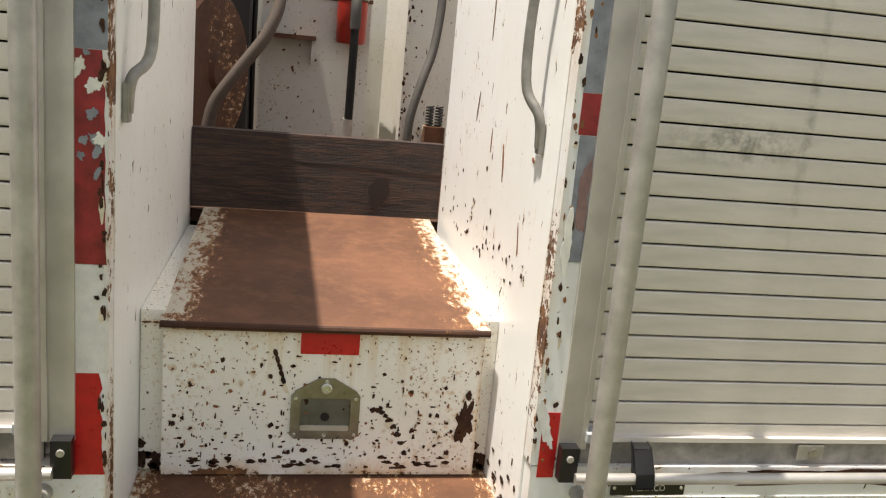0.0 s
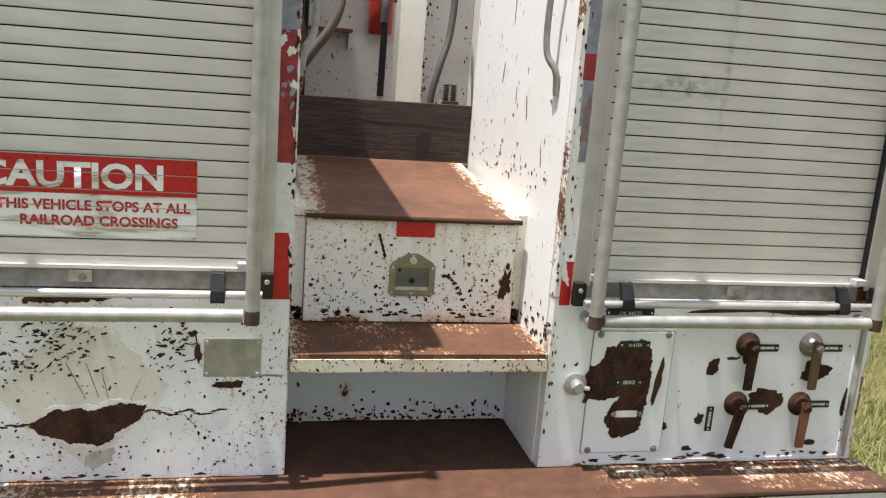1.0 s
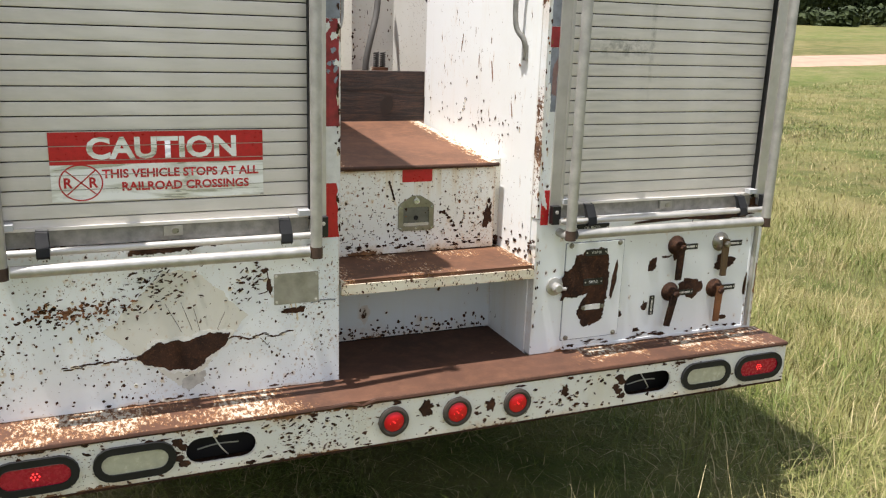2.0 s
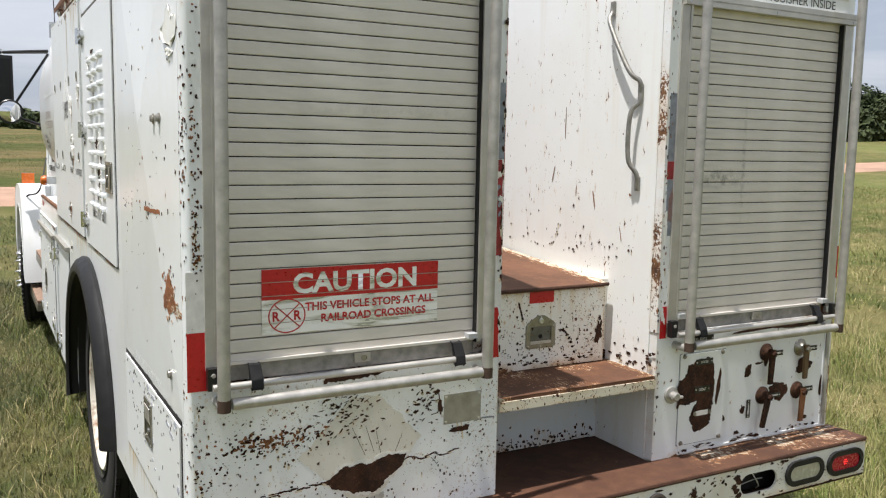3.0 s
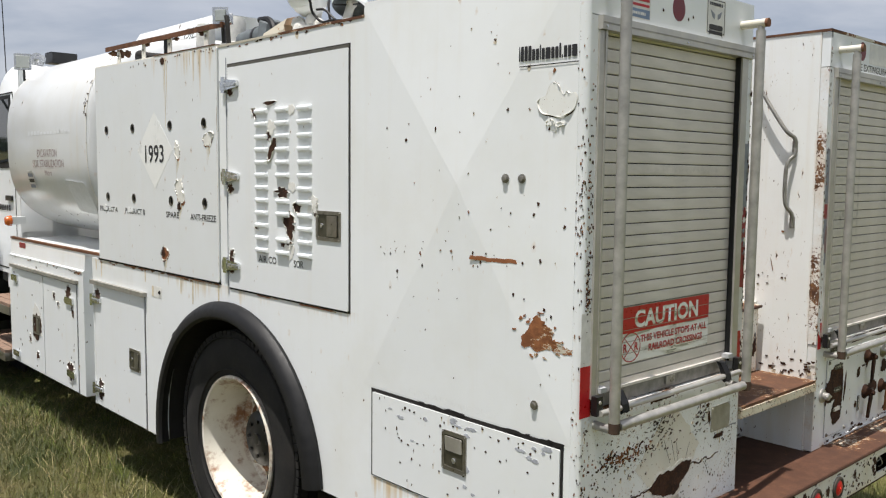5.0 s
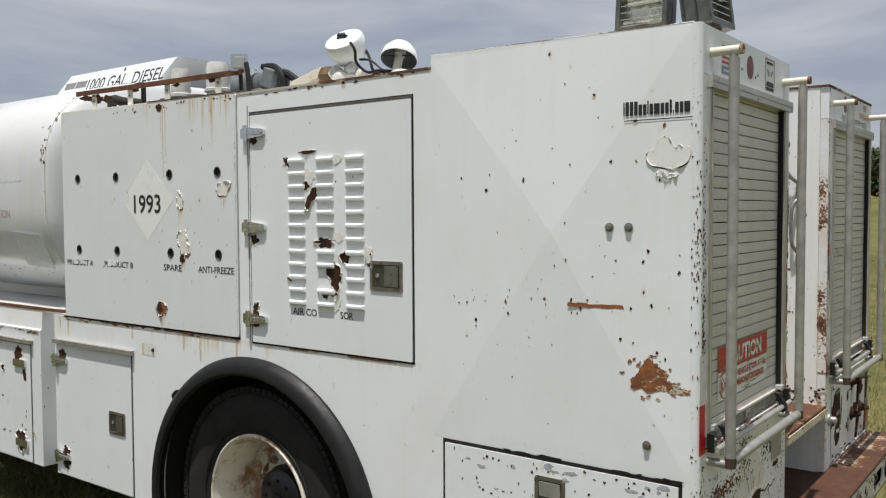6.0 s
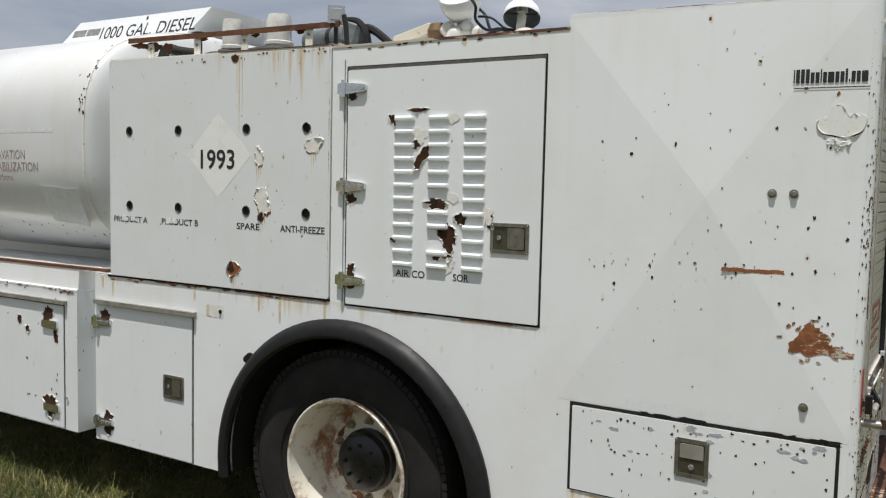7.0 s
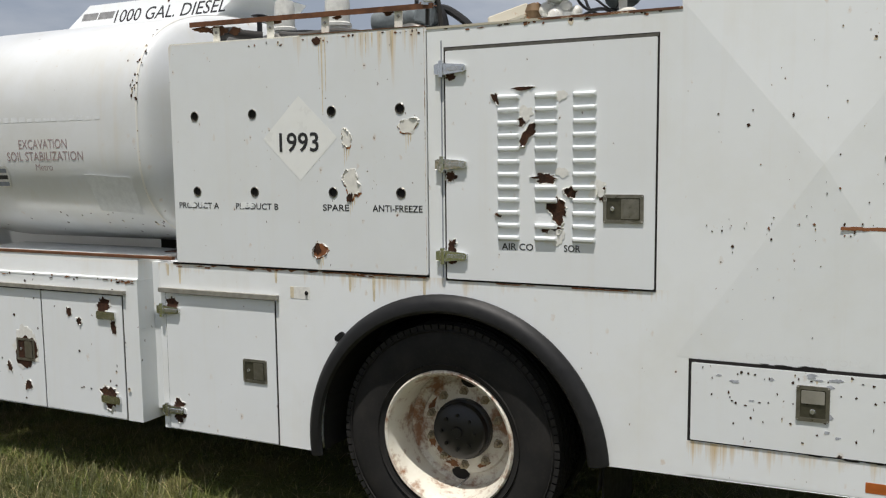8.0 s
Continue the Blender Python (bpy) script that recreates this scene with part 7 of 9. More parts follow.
patch(on_side(4.80, 0.735, 0.0064), 0.12, 0.12, 71, fl, BARE_WHITE, 0.4, 0, "curled_paint", 44, 0.001)
patch(on_side(4.80, 0.725, 0.0074), 0.095, 0.092, 72, fl, RUST, 0.4, 0, "rust_patch", 44, 0.0008)
for y, z, rx, ry, sd in ((4.155, 1.045, 0.05, 0.04, 1), (4.085, 0.92, 0.022, 0.04, 2), (4.14, 0.525, 0.06, 0.07, 3), (4.43, 0.985, 0.020, 0.03, 4), (4.35, 0.94, 0.02, 0.02, 5), (4.95, 0.62, 0.02, 0.03, 6), (4.80, 0.52, 0.03, 0.03, 7)):
    flaked(on_side(y, z, 0.006), rx, ry, 2500 + sd * 1.21, fl)
rk = random.Random(2590)
for k in range(26):
    y = rk.choice([rk.uniform(3.92, 4.1), rk.uniform(3.92, 5.3)])
    patch(on_side(y, 1.186 + rk.uniform(-0.012, 0.006), 0.0014), rk.uniform(0.004, 0.016), rk.uniform(0.002, 0.007), 2590 + k * 1.3, fl, RUST_LIGHT if k % 2 else RUST, 0.7, n=14)
for k in range(30):
    rk = random.Random(2560 + k)
    patch(on_side(rk.uniform(3.94, 5.3), rk.uniform(0.42, 1.2), 0.0062), rk.uniform(0.003, 0.009), rk.uniform(0.003, 0.009), 2560 + k, fl, RUST, 0.5, n=12)
red_mark = part("red_marker", moved(slab([rounded(-5.20, -5.06, 1.258, 1.296, 0.004)], 0.001), frame_of((-1.2085, 0, 0), (0, -1, 0), (0, 0, 1))), RED_OLD, truck, "faded red reflector strip")


part("gap_panel", box(-1.10, -0.5, 3.7425, 3.9045, 0.45, 1.28), WHITE_CLEAN, truck)


# ---- wheels ----
def tyre_mesh(r, w, rim_r):
    prof = [(rim_r, -w * 0.42), (rim_r + 0.03, -w * 0.47), ((r + rim_r) / 2, -w * 0.5), (r - 0.05, -w * 0.47), (r - 0.012, -w * 0.40), (r, -w * 0.33)]
    groove = []
    for k in range(4):
        c = -w * 0.24 + w * 0.16 * k
        groove += [(r, c - 0.006), (r - 0.014, c - 0.005), (r - 0.014, c + 0.005), (r, c + 0.006)]
    prof = prof + groove + [(a, -b) for a, b in prof[::-1]]
    return lathe(prof, 72, caps=False)


def lugs(r, w, n=90):
    """Shoulder blocks of the tread."""
    bm = bmesh.new()
    for k in range(n):
        a = 2 * math.pi * k / n
        for s in (-1, 1):
            b = box(r - 0.026, r - 0.003, -0.015, 0.015, s * w * 0.445 - 0.012, s * w * 0.445 + 0.004)
            moved(b, Matrix.Rotation(a, 4, "Z"))
            me = bpy.data.meshes.new("tmp")
            b.to_mesh(me)
            b.free()
            bm.from_mesh(me)
            bpy.data.meshes.remove(me)
    return bm


def axle_frame(x, y, z, outward):
    return frame_of((x, y, z), (0, outward, 0), (0, 0, 1))


WR = 0.548


def rear_wheel(x, y, z, dish):
    m = axle_frame(x, y, z, -1)
    w = part("rear_wheel", moved(tyre_mesh(WR, 0.275, 0.322), m), TYRE, truck, "worn black truck tyre on a cream rusty wheel", smooth=True)
    tagged(part("tread", moved(lugs(WR, 0.275), m), TYRE, w), kind="stuff")
    for rr in (0.36, 0.515):
        part("sidewall_rib", moved(lathe([(rr - 0.004, 0.128), (rr, 0.1385 if rr < 0.5 else 0.132), (rr + 0.004, 0.128)], 64, caps=False), m), TYRE, w, smooth=True)
    if dish:
        prof = [(0.329, 0.100), (0.330, 0.126), (0.322, 0.134), (0.312, 0.130), (0.304, 0.112), (0.294, 0.085), (0.288, 0.020), (0.284, -0.085), (0.262, -0.104), (0.236, -0.100), (0.226, -0.086), (0.115, -0.080), (0.110, -0.086), (0.0001, -0.086)]
        part("rim", moved(lathe(prof, 64, caps=False), m), RIM, w, "cream steel rim with rust stains", smooth=True)
        for k in range(10):
            a = 2 * math.pi * (k + 0.5) / 10
            nm = m @ Matrix.Translation((0.185 * math.cos(a), 0.185 * math.sin(a), -0.083))
            part("lug_nut", moved(lathe([(0.023, 0), (0.023, 0.006), (0.016, 0.007), (0.016, 0.026), (0.010, 0.028), (0.010, 0.042), (0.0001, 0.043)], 6), nm), plain("rusty_lug", (0.36, 0.30, 0.20), 0.6, 0.2, 0.4, 60) if "rusty_lug" not in bpy.data.materials else bpy.data.materials["rusty_lug"], w)
        for k in range(2):
            a = math.radians(-96 + 180 * k)
            part("hand_hole", disc(m @ Matrix.Translation((0.248 * math.cos(a), 0.232 * math.sin(a), -0.0965)) @ pose(0, 0, 0, 0, 0, math.degrees(a)) @ Matrix.Diagonal((0.72, 1, 1, 1)), 0.046, 0.012, 18), DARK_GAP, w)
        hub = part("hub", moved(lathe([(0.148, -0.086), (0.148, -0.052), (0.138, -0.045), (0.134, -0.012), (0.120, 0.0), (0.030, 0.006), (0.026, 0.014), (0.0001, 0.015)], 28), m), BLACK_PAINT, w, "black greasy hub", smooth=True)
        for k in range(8):
            a = 2 * math.pi * k / 8
            part("hub_bolt", moved(lathe([(0.009, 0), (0.009, 0.008)], 6), m @ Matrix.Translation((0.085 * math.cos(a), 0.085 * math.sin(a), 0.003))), BLACK_PAINT, w)
        for k, (a, r, rx, ry) in enumerate(((205, 0.196, 0.034, 0.016), (232, 0.188, 0.040, 0.022), (252, 0.200, 0.032, 0.014), (150, 0.198, 0.031, 0.012), (300, 0.196, 0.033, 0.013))):
            patch(m @ Matrix.Translation((r * math.cos(radians(a)), r * math.sin(radians(a)), -0.0825)), rx, ry, 4100 + k * 1.3, w, RUST_LIGHT, 0.6, radians(a + 90), "rust_patch", 60)
        part("valve_stem", rod([m @ Vector((0.02, -0.245, -0.09)), m @ Vector((-0.015, -0.282, -0.02))], 0.004, 6), CHROME, w)
    return w


rear_wheel(-1.066, 2.062, 0.532, True)
rear_wheel(-0.745, 2.062, 0.532, False)
rear_wheel(1.15, 2.062, 0.532, False)
rear_wheel(0.835, 2.062, 0.532, False)
# wheel house and black rubber flare
house = bmesh.new()
arc = [(2.03 + 0.694 * math.cos(radians(a)), 0.50 + 0.694 * math.sin(radians(a))) for a in range(-8, 189, 7)]
ra = [house.verts.new((SIDE_X + 0.002, y, z)) for y, z in arc]
rb = [house.verts.new((-0.45, y, z)) for y, z in arc]
for i in range(len(arc) - 1):
    house.faces.new((ra[i], ra[i + 1], rb[i + 1], rb[i]))
house.faces.new(rb)
part("wheel_house", house, CHASSIS, truck)
flare = bmesh.new()
section = [(0.692, 0.0), (0.735, -0.004), (0.738, -0.020), (0.725, -0.045), (0.700, -0.062), (0.668, -0.062), (0.655, -0.050), (0.662, -0.044), (0.690, -0.046), (0.684, 0.0)]
rows = []
for a in range(-8, 180, 4):
    c, s = math.cos(radians(a)), math.sin(radians(a))
    zz = 0.488
    rows.append([flare.verts.new((SIDE_X + dx + 0.002, 2.036 + 1.018 * r * c, zz + r * s)) for r, dx in section])
for p, q in zip(rows, rows[1:]):
    for i in range(len(section)):
        flare.faces.new((p[i], p[(i + 1) % len(section)], q[(i + 1) % len(section)], q[i]))
flare.faces.new(rows[0])
flare.faces.new(rows[-1][::-1])
part("wheel_flare", flare, BLACK_RUBBER, truck, "black rubber wheel arch flare", smooth=True)
part("flare_clip", moved(slab([oval_points(0, 0, 0.06, 0.03)], 0.012), on_side(2.61, 0.985, 0.014) @ pose(0, 0, 0, 0, 0, 40)), BLACK_RUBBER, truck)
# chassis
for x in (-0.42, 0.52):
    part("chassis_rail", box(x - 0.04, x + 0.04, 0.02, 8.0, 0.62, 0.86), CHASSIS, truck)
part("rear_axle", rod([(-0.70, 2.062, 0.532), (0.80, 2.062, 0.532)], 0.075, 14), CHASSIS, truck, smooth=True)
part("differential", moved(lathe([(0.0001, -0.20), (0.13, -0.16), (0.20, -0.05), (0.20, 0.05), (0.13, 0.16), (0.0001, 0.2)], 20), Matrix.Translation((0.05, 2.062, 0.53))), CHASSIS, truck, smooth=True)
part("mud_flap", box(-1.17, -0.62, 1.325, 1.335, 0.18, 0.62), BLACK_RUBBER, truck, "black rubber mud flap")
part("mud_flap", box(0.72, 1.27, 1.325, 1.335, 0.18, 0.62), BLACK_RUBBER, truck, "black rubber mud flap")
part("underbody", box(-1.15, 1.25, 0.02, 1.30, 0.60, 0.655), CHASSIS, truck)
# unseen floor and shaft, added to darken the ground under the truck
part("body_floor", box(-0.90, 1.0, 1.31, 5.40, 0.90, 0.96), CHASSIS, truck)
part("drive_shaft", rod([(0.05, 2.2, 0.56), (0.05, 6.3, 0.72)], 0.05, 12), CHASSIS, truck, smooth=True)
# two unseen blocks, added to stop light coming under from the right
part("right_front_locker", box(0.55, RIGHT_X, 2.80, 5.40, 0.40, 1.29), CHASSIS, truck)
part("right_wheel_house", box(0.55, 1.0, 1.33, 2.80, 0.95, 1.2), CHASSIS, truck)
part("spring_pack", box(-0.50, -0.40, 1.45, 2.70, 0.42, 0.52), CHASSIS, truck)
part("spring_pack", box(0.50, 0.60, 1.45, 2.70, 0.42, 0.52), CHASSIS, truck)
part("engine_underside", box(-0.45, 0.55, 6.2, 8.3, 0.55, 0.95), CHASSIS, truck, bevel=0.05)


# ---- tank ----
def tank_ring(bm, y, k, hw=1.232, hh=0.702, cz=2.024, n=160):
    ring = []
    for i in range(n):
        a = 2 * math.pi * i / n
        c, s = math.cos(a), math.sin(a)
        e = 2 / 3.1
        x = math.copysign(abs(c) ** e, c) * (hw - (1 - k) * 0.62)
        z = math.copysign(abs(s) ** e, s) * (hh - (1 - k) * 0.62)
        ring.append(bm.verts.new((CX + x, y, cz + z)))
    return ring


tb = bmesh.new()
rings = [tank_ring(tb, y, k) for y, k in ((3.69, 0.194), (3.73, 0.419), (3.765, 0.645), (3.80, 0.806), (3.825, 0.911), (3.84, 0.952), (3.856, 0.977), (3.872, 0.994), (3.885, 1.0), (5.47, 1.0), (5.53, 0.97), (5.57, 0.85))]
for p, q in zip(rings, rings[1:]):
    for i in range(len(p)):
        tb.faces.new((p[i], p[(i + 1) % len(p)], q[(i + 1) % len(p)], q[i]))
tb.faces.new(rings[0])
tb.faces.new(rings[-1][::-1])
tank = part("fuel_tank", tb, WHITE_TANK, truck, "glossy white rounded fuel tank", smooth=True)
wb = bmesh.new()
weld = [tank_ring(wb, y, k) for y, k in ((3.877, 1.0), (3.881, 1.003), (3.889, 1.003), (3.893, 1.0))]
for p, q in zip(weld, weld[1:]):
    for i in range(len(p)):
        wb.faces.new((p[i], p[(i + 1) % len(p)], q[(i + 1) % len(p)], q[i]))
part("weld_seam", wb, paint("weld_enamel", white=(0.76, 0.75, 0.70), chips=0.10, size=0.3, cells=40), tank)


def on_tank(y, z, out=0.0):
    zz = (z - 2.024) / 0.702
    x = CX - 1.232 * (1 - abs(zz) ** 3.1) ** (1 / 3.1)
    zu = (z + 0.01 - 2.024) / 0.702
    lean = (CX - 1.232 * (1 - abs(zu) ** 3.1) ** (1 / 3.1) - x) / 0.01
    return frame_of((x - out, y, z), (0, -1, 0), Vector((lean, 0, 1)).normalized())


words("tank_text", "EXCAVATION", on_tank(4.612, 1.944, 0.0012), 0.390, 0.052, LETTER_FADED, tank)
words("tank_text", "SOIL STABILIZATION", on_tank(4.605, 1.874, 0.0012), 0.615, 0.052, LETTER_FADED, tank)
words("tank_text", "Metro", on_tank(4.617, 1.810, 0.0012), 0.135, 0.038, LETTER_FADED, tank)
GHOST_COAT = plain("worn_off_lettering", (0.735, 0.752, 0.757), 0.45, 0, 0.1, 30)
bars("worn_lettering", on_tank(4.56, 2.085, 0.0008), 0.86, 0.030, 13, GHOST_COAT, tank, 5)
part("scraped_label", moved(slab([rough_line([(-0.16, -0.11), (0.15, -0.13), (0.16, 0.10), (-0.17, 0.12)], 77, 0.01)], 0.0006), on_tank(4.12, 1.66, 0.003)), GHOST_COAT, tank)
card = part("tank_label", moved(slab([rounded(-0.06, 0.06, -0.065, 0.065, 0.003)], 0.0008), on_tank(4.985, 1.755, 0.006)), STICKER_WHITE, tank, "small black and white label")
for k in range(3):
    part("label_bar", moved(slab([[(-0.052, 0.025 - 0.04 * k), (0.052, 0.025 - 0.04 * k), (0.052, 0.050 - 0.04 * k), (-0.052, 0.050 - 0.04 * k)]], 0.0005), on_tank(4.985, 1.755, 0.0068)), (GREY_TAPE, LETTER_BLACK, GREY_TAPE)[k], tank)
for k in range(40):
    rk = random.Random(2700 + k)
    y, z = (rk.gauss(3.895, 0.012), rk.uniform(2.15, 2.60)) if k < 20 else (rk.uniform(3.9, 5.0), rk.uniform(1.40, 1.62))
    patch(on_tank(y, z, 0.002), rk.uniform(0.003, 0.008), rk.uniform(0.003, 0.010), 2700 + k, tank, RUST, 0.5, n=12)
coam = bmesh.new()
pts = [(5.36, 2.70), (5.16, 2.885), (3.86, 2.885), (4.06, 2.70)]
ca = [coam.verts.new((-0.33 + 0.30 * (z - 2.70), y, z + 0.02)) for y, z in pts]
cb = [coam.verts.new((0.42, y, z + 0.02)) for y, z in pts]
for i in range(4):
    coam.faces.new((ca[i], ca[(i + 1) % 4], cb[(i + 1) % 4], cb[i]))
coam.faces.new(ca)
coam.faces.new(cb[::-1])
part("overturn_rail", coam, WHITE_CLEAN, tank, "white box rail with black lettering", bevel=0.006)
words("rail_text", "1000 GAL. DIESEL", frame_of((-0.3040, 4.44, 2.808), (0, -1, 0), Vector((0.287, 0, 0.958))), 0.94, 0.090, LETTER_BLACK, tank, shear=0.2, bold=0.006)
for k in range(2):
    part("rail_label", moved(slab([[(-0.07, -0.05), (0.07, -0.05), (0.10, 0.05), (-0.04, 0.05)]], 0.001), frame_of((-0.3060, 5.16 - 0.15 * k, 2.800), (0, -1, 0), Vector((0.287, 0, 0.958)))), plain("worn_grey_label", (0.25, 0.25, 0.25), 0.6, 0, 0.4, 30) if "worn_grey_label" not in bpy.data.materials else bpy.data.materials["worn_grey_label"], tank)

# ---- fittings on top of the bays ----
def sloped(bm):
    """Follows the fall of the top rail towards the tail."""
    for v in bm.verts:
        v.co.z += 0.012 * (v.co.y - 2.09)
    return bm


rail = part("rusty_top_rail", sloped(box(-1.216, -1.208, 2.10, 3.47, 2.494, 2.518)), RAIL_RUST, truck, "rusted angle rail on white posts", bevel=0.002)
part("rail_flange", sloped(box(-1.207, -1.165, 2.10, 3.47, 2.510, 2.5175)), RAIL_RUST, rail)
for y in (3.31, 2.98, 2.666, 2.276):
    post = bmesh.new()
    box(-1.205, -1.199, y - 0.020, y + 0.020, 2.420, 2.508, post)
    box(-1.205, -1.165, y - 0.020, y + 0.020, 2.420, 2.426, post)
    part("rail_post", post, WHITE_WORN, rail)
    part("post_bolt", disc(frame_of((-1.2055, y, 2.475), (0, -1, 0), (0, 0, 1)), 0.007, 0.004, 8), LATCH_METAL, rail)
for y, z, rx, ry, sd in ((3.40, 2.485, 0.05, 0.016, 1), (3.30, 2.470, 0.06, 0.020, 2), (3.20, 2.463, 0.03, 0.016, 3), (2.95, 2.488, 0.03, 0.010, 4), (2.60, 2.482, 0.02, 0.008, 5), (2.33, 2.480, 0.028, 0.012, 6)):
    part("rust_scale", moved(slab([ragged(0, 0, rx, ry, 1640 + sd, 0.6, 30)], 0.008), frame_of((-1.200, y, z + 0.012), (0, -1, 0), (-0.3, 0, 1))), EDGE_RUST, rail, bevel=0.002)
part("rail_hook", rod(bent([(-1.20, 2.085, 2.545), (-1.20, 2.075, 2.51), (-1.20, 2.07, 2.46), (-1.20, 2.065, 2.41)]), 0.011, 8), CHASSIS, rail)


VENT_WHITE = plain("weathered_vent", (0.62, 0.62, 0.58), 0.55, 0, 0.22, 24)


def vent(x, y, z, r, h, label="white ribbed tank vent"):
    v = part("tank_vent", moved(lathe([(r * 0.9, 0.0), (r * 0.9, h * 0.45), (r * 1.06, h * 0.47), (r * 1.06, h * 0.52), (r * 0.92, h * 0.54), (r * 0.92, h * 0.9), (r * 0.8, h), (0.0001, h)], 26), Matrix.Translation((x, y, z))), VENT_WHITE, truck, label, smooth=True)
    return v


vent(-0.70, 3.25, 2.40, 0.060, 0.302)
vent(-0.70, 2.91, 2.40, 0.072, 0.301)
for y, x in ((3.42, -0.95), (3.20, -0.90), (2.42, -0.86), (2.30, -0.80)):
    part("pipe_fitting", rod(bent([(x, y + 0.10, 2.44), (x, y, 2.47), (x - 0.01, y - 0.08, 2.46), (x, y - 0.14, 2.42)]), 0.030, 10), LATCH_METAL, truck, smooth=True)
part("gate_valve", rod([(-0.96, 3.226, 2.42), (-0.96, 3.226, 2.58)], 0.014, 10), BLACK_PAINT, truck, "black gate valve")
part("valve_wheel", moved(lathe([(0.030, 0), (0.045, 0.006), (0.030, 0.012)], 16), Matrix.Translation((-0.96, 3.226, 2.58))), BLACK_PAINT, truck)
part("top_hose", rod(bent([(-0.90, 3.5, 2.44), (-0.86, 3.1, 2.50), (-0.88, 2.7, 2.46), (-0.86, 2.3, 2.45), (-0.9, 2.0, 2.44)]), 0.016, 8), BLACK_RUBBER, truck)
part("top_hose", rod(bent([(-0.80, 2.40, 2.45), (-0.84, 2.25, 2.56), (-0.84, 2.12, 2.50), (-0.84, 2.05, 2.42)]), 0.020, 8), BLACK_RUBBER, truck, smooth=True)
MOTOR_GREY = plain("grey_green_motor", (0.15, 0.17, 0.175), 0.5, 0.2, 0.35, 30)
part("reel_motor", rod([(-0.80, 2.62, 2.52), (-0.80, 2.48, 2.53), (-0.80, 2.32, 2.54)], 0.055, 16), MOTOR_GREY, truck, "grey motor housing", smooth=True)
part("motor_cap", moved(box(-0.06, 0.06, -0.055, 0.055, -0.06, 0.06), pose(-0.82, 2.31, 2.54, 18, 0, 0)), MOTOR_GREY, truck, bevel=0.018)
part("motor_band", moved(lathe([(0.058, -0.012), (0.060, 0.0), (0.058, 0.012)], 18), frame_of((-0.80, 2.46, 2.53), (1, 0, 0), (0, 0, 1))), BLACK_PAINT, truck)
part("top_hose", rod(bent([(-0.86, 2.36, 2.60), (-0.86, 2.27, 2.59), (-0.87, 2.21, 2.53), (-0.87, 2.19, 2.44)]), 0.017, 8), BLACK_RUBBER, truck, smooth=True)
part("top_hose", rod(bent([(-0.92, 3.12, 2.49), (-0.96, 2.95, 2.47), (-1.0, 2.72, 2.47), (-1.0, 2.55, 2.44)]), 0.014, 8), HOSE_GREY, truck, smooth=True)
part("pipe_bundle", rod(bent([(-1.02, 3.44, 2.46), (-1.06, 3.36, 2.50), (-1.06, 3.26, 2.48), (-1.0, 3.18, 2.47)]), 0.026, 10), CHASSIS, truck, smooth=True)


def square_lamp(x, y, z, yaw, s=0.062, pitch=0, label="square chrome work lamp"):
    m = Matrix.Translation((x, y, z)) @ Matrix.Rotation(radians(yaw), 4, "Z") @ Matrix.Rotation(radians(pitch), 4, "X")
    b = bmesh.new()
    va = [b.verts.new((sx * s, -0.03, sz * s)) for sx, sz in ((-1, -1), (1, -1), (1, 1), (-1, 1))]
    vb = [b.verts.new((sx * s * 0.62, 0.06, sz * s * 0.62)) for sx, sz in ((-1, -1), (1, -1), (1, 1), (-1, 1))]
    b.faces.new(va)
    b.faces.new(vb[::-1])
    for i in range(4):
        b.faces.new((va[i], va[(i + 1) % 4], vb[(i + 1) % 4], vb[i]))
    lamp = part("work_lamp", moved(b, m), CHROME, truck, label, bevel=0.008)
    part("lens", moved(box(-s * 0.86, s * 0.86, -0.036, -0.0305, -s * 0.86, s * 0.86), m), LAMP_GLASS, lamp, bevel=0.004)
    part("lamp_foot", rod([m @ Vector((0, 0.0, -s)), m @ Vector((0, 0.01, -s - 0.09))], 0.010, 8), BLACK_PAINT, lamp)
    return lamp


square_lamp(-1.190, 2.135, 2.548, -50, 0.030)


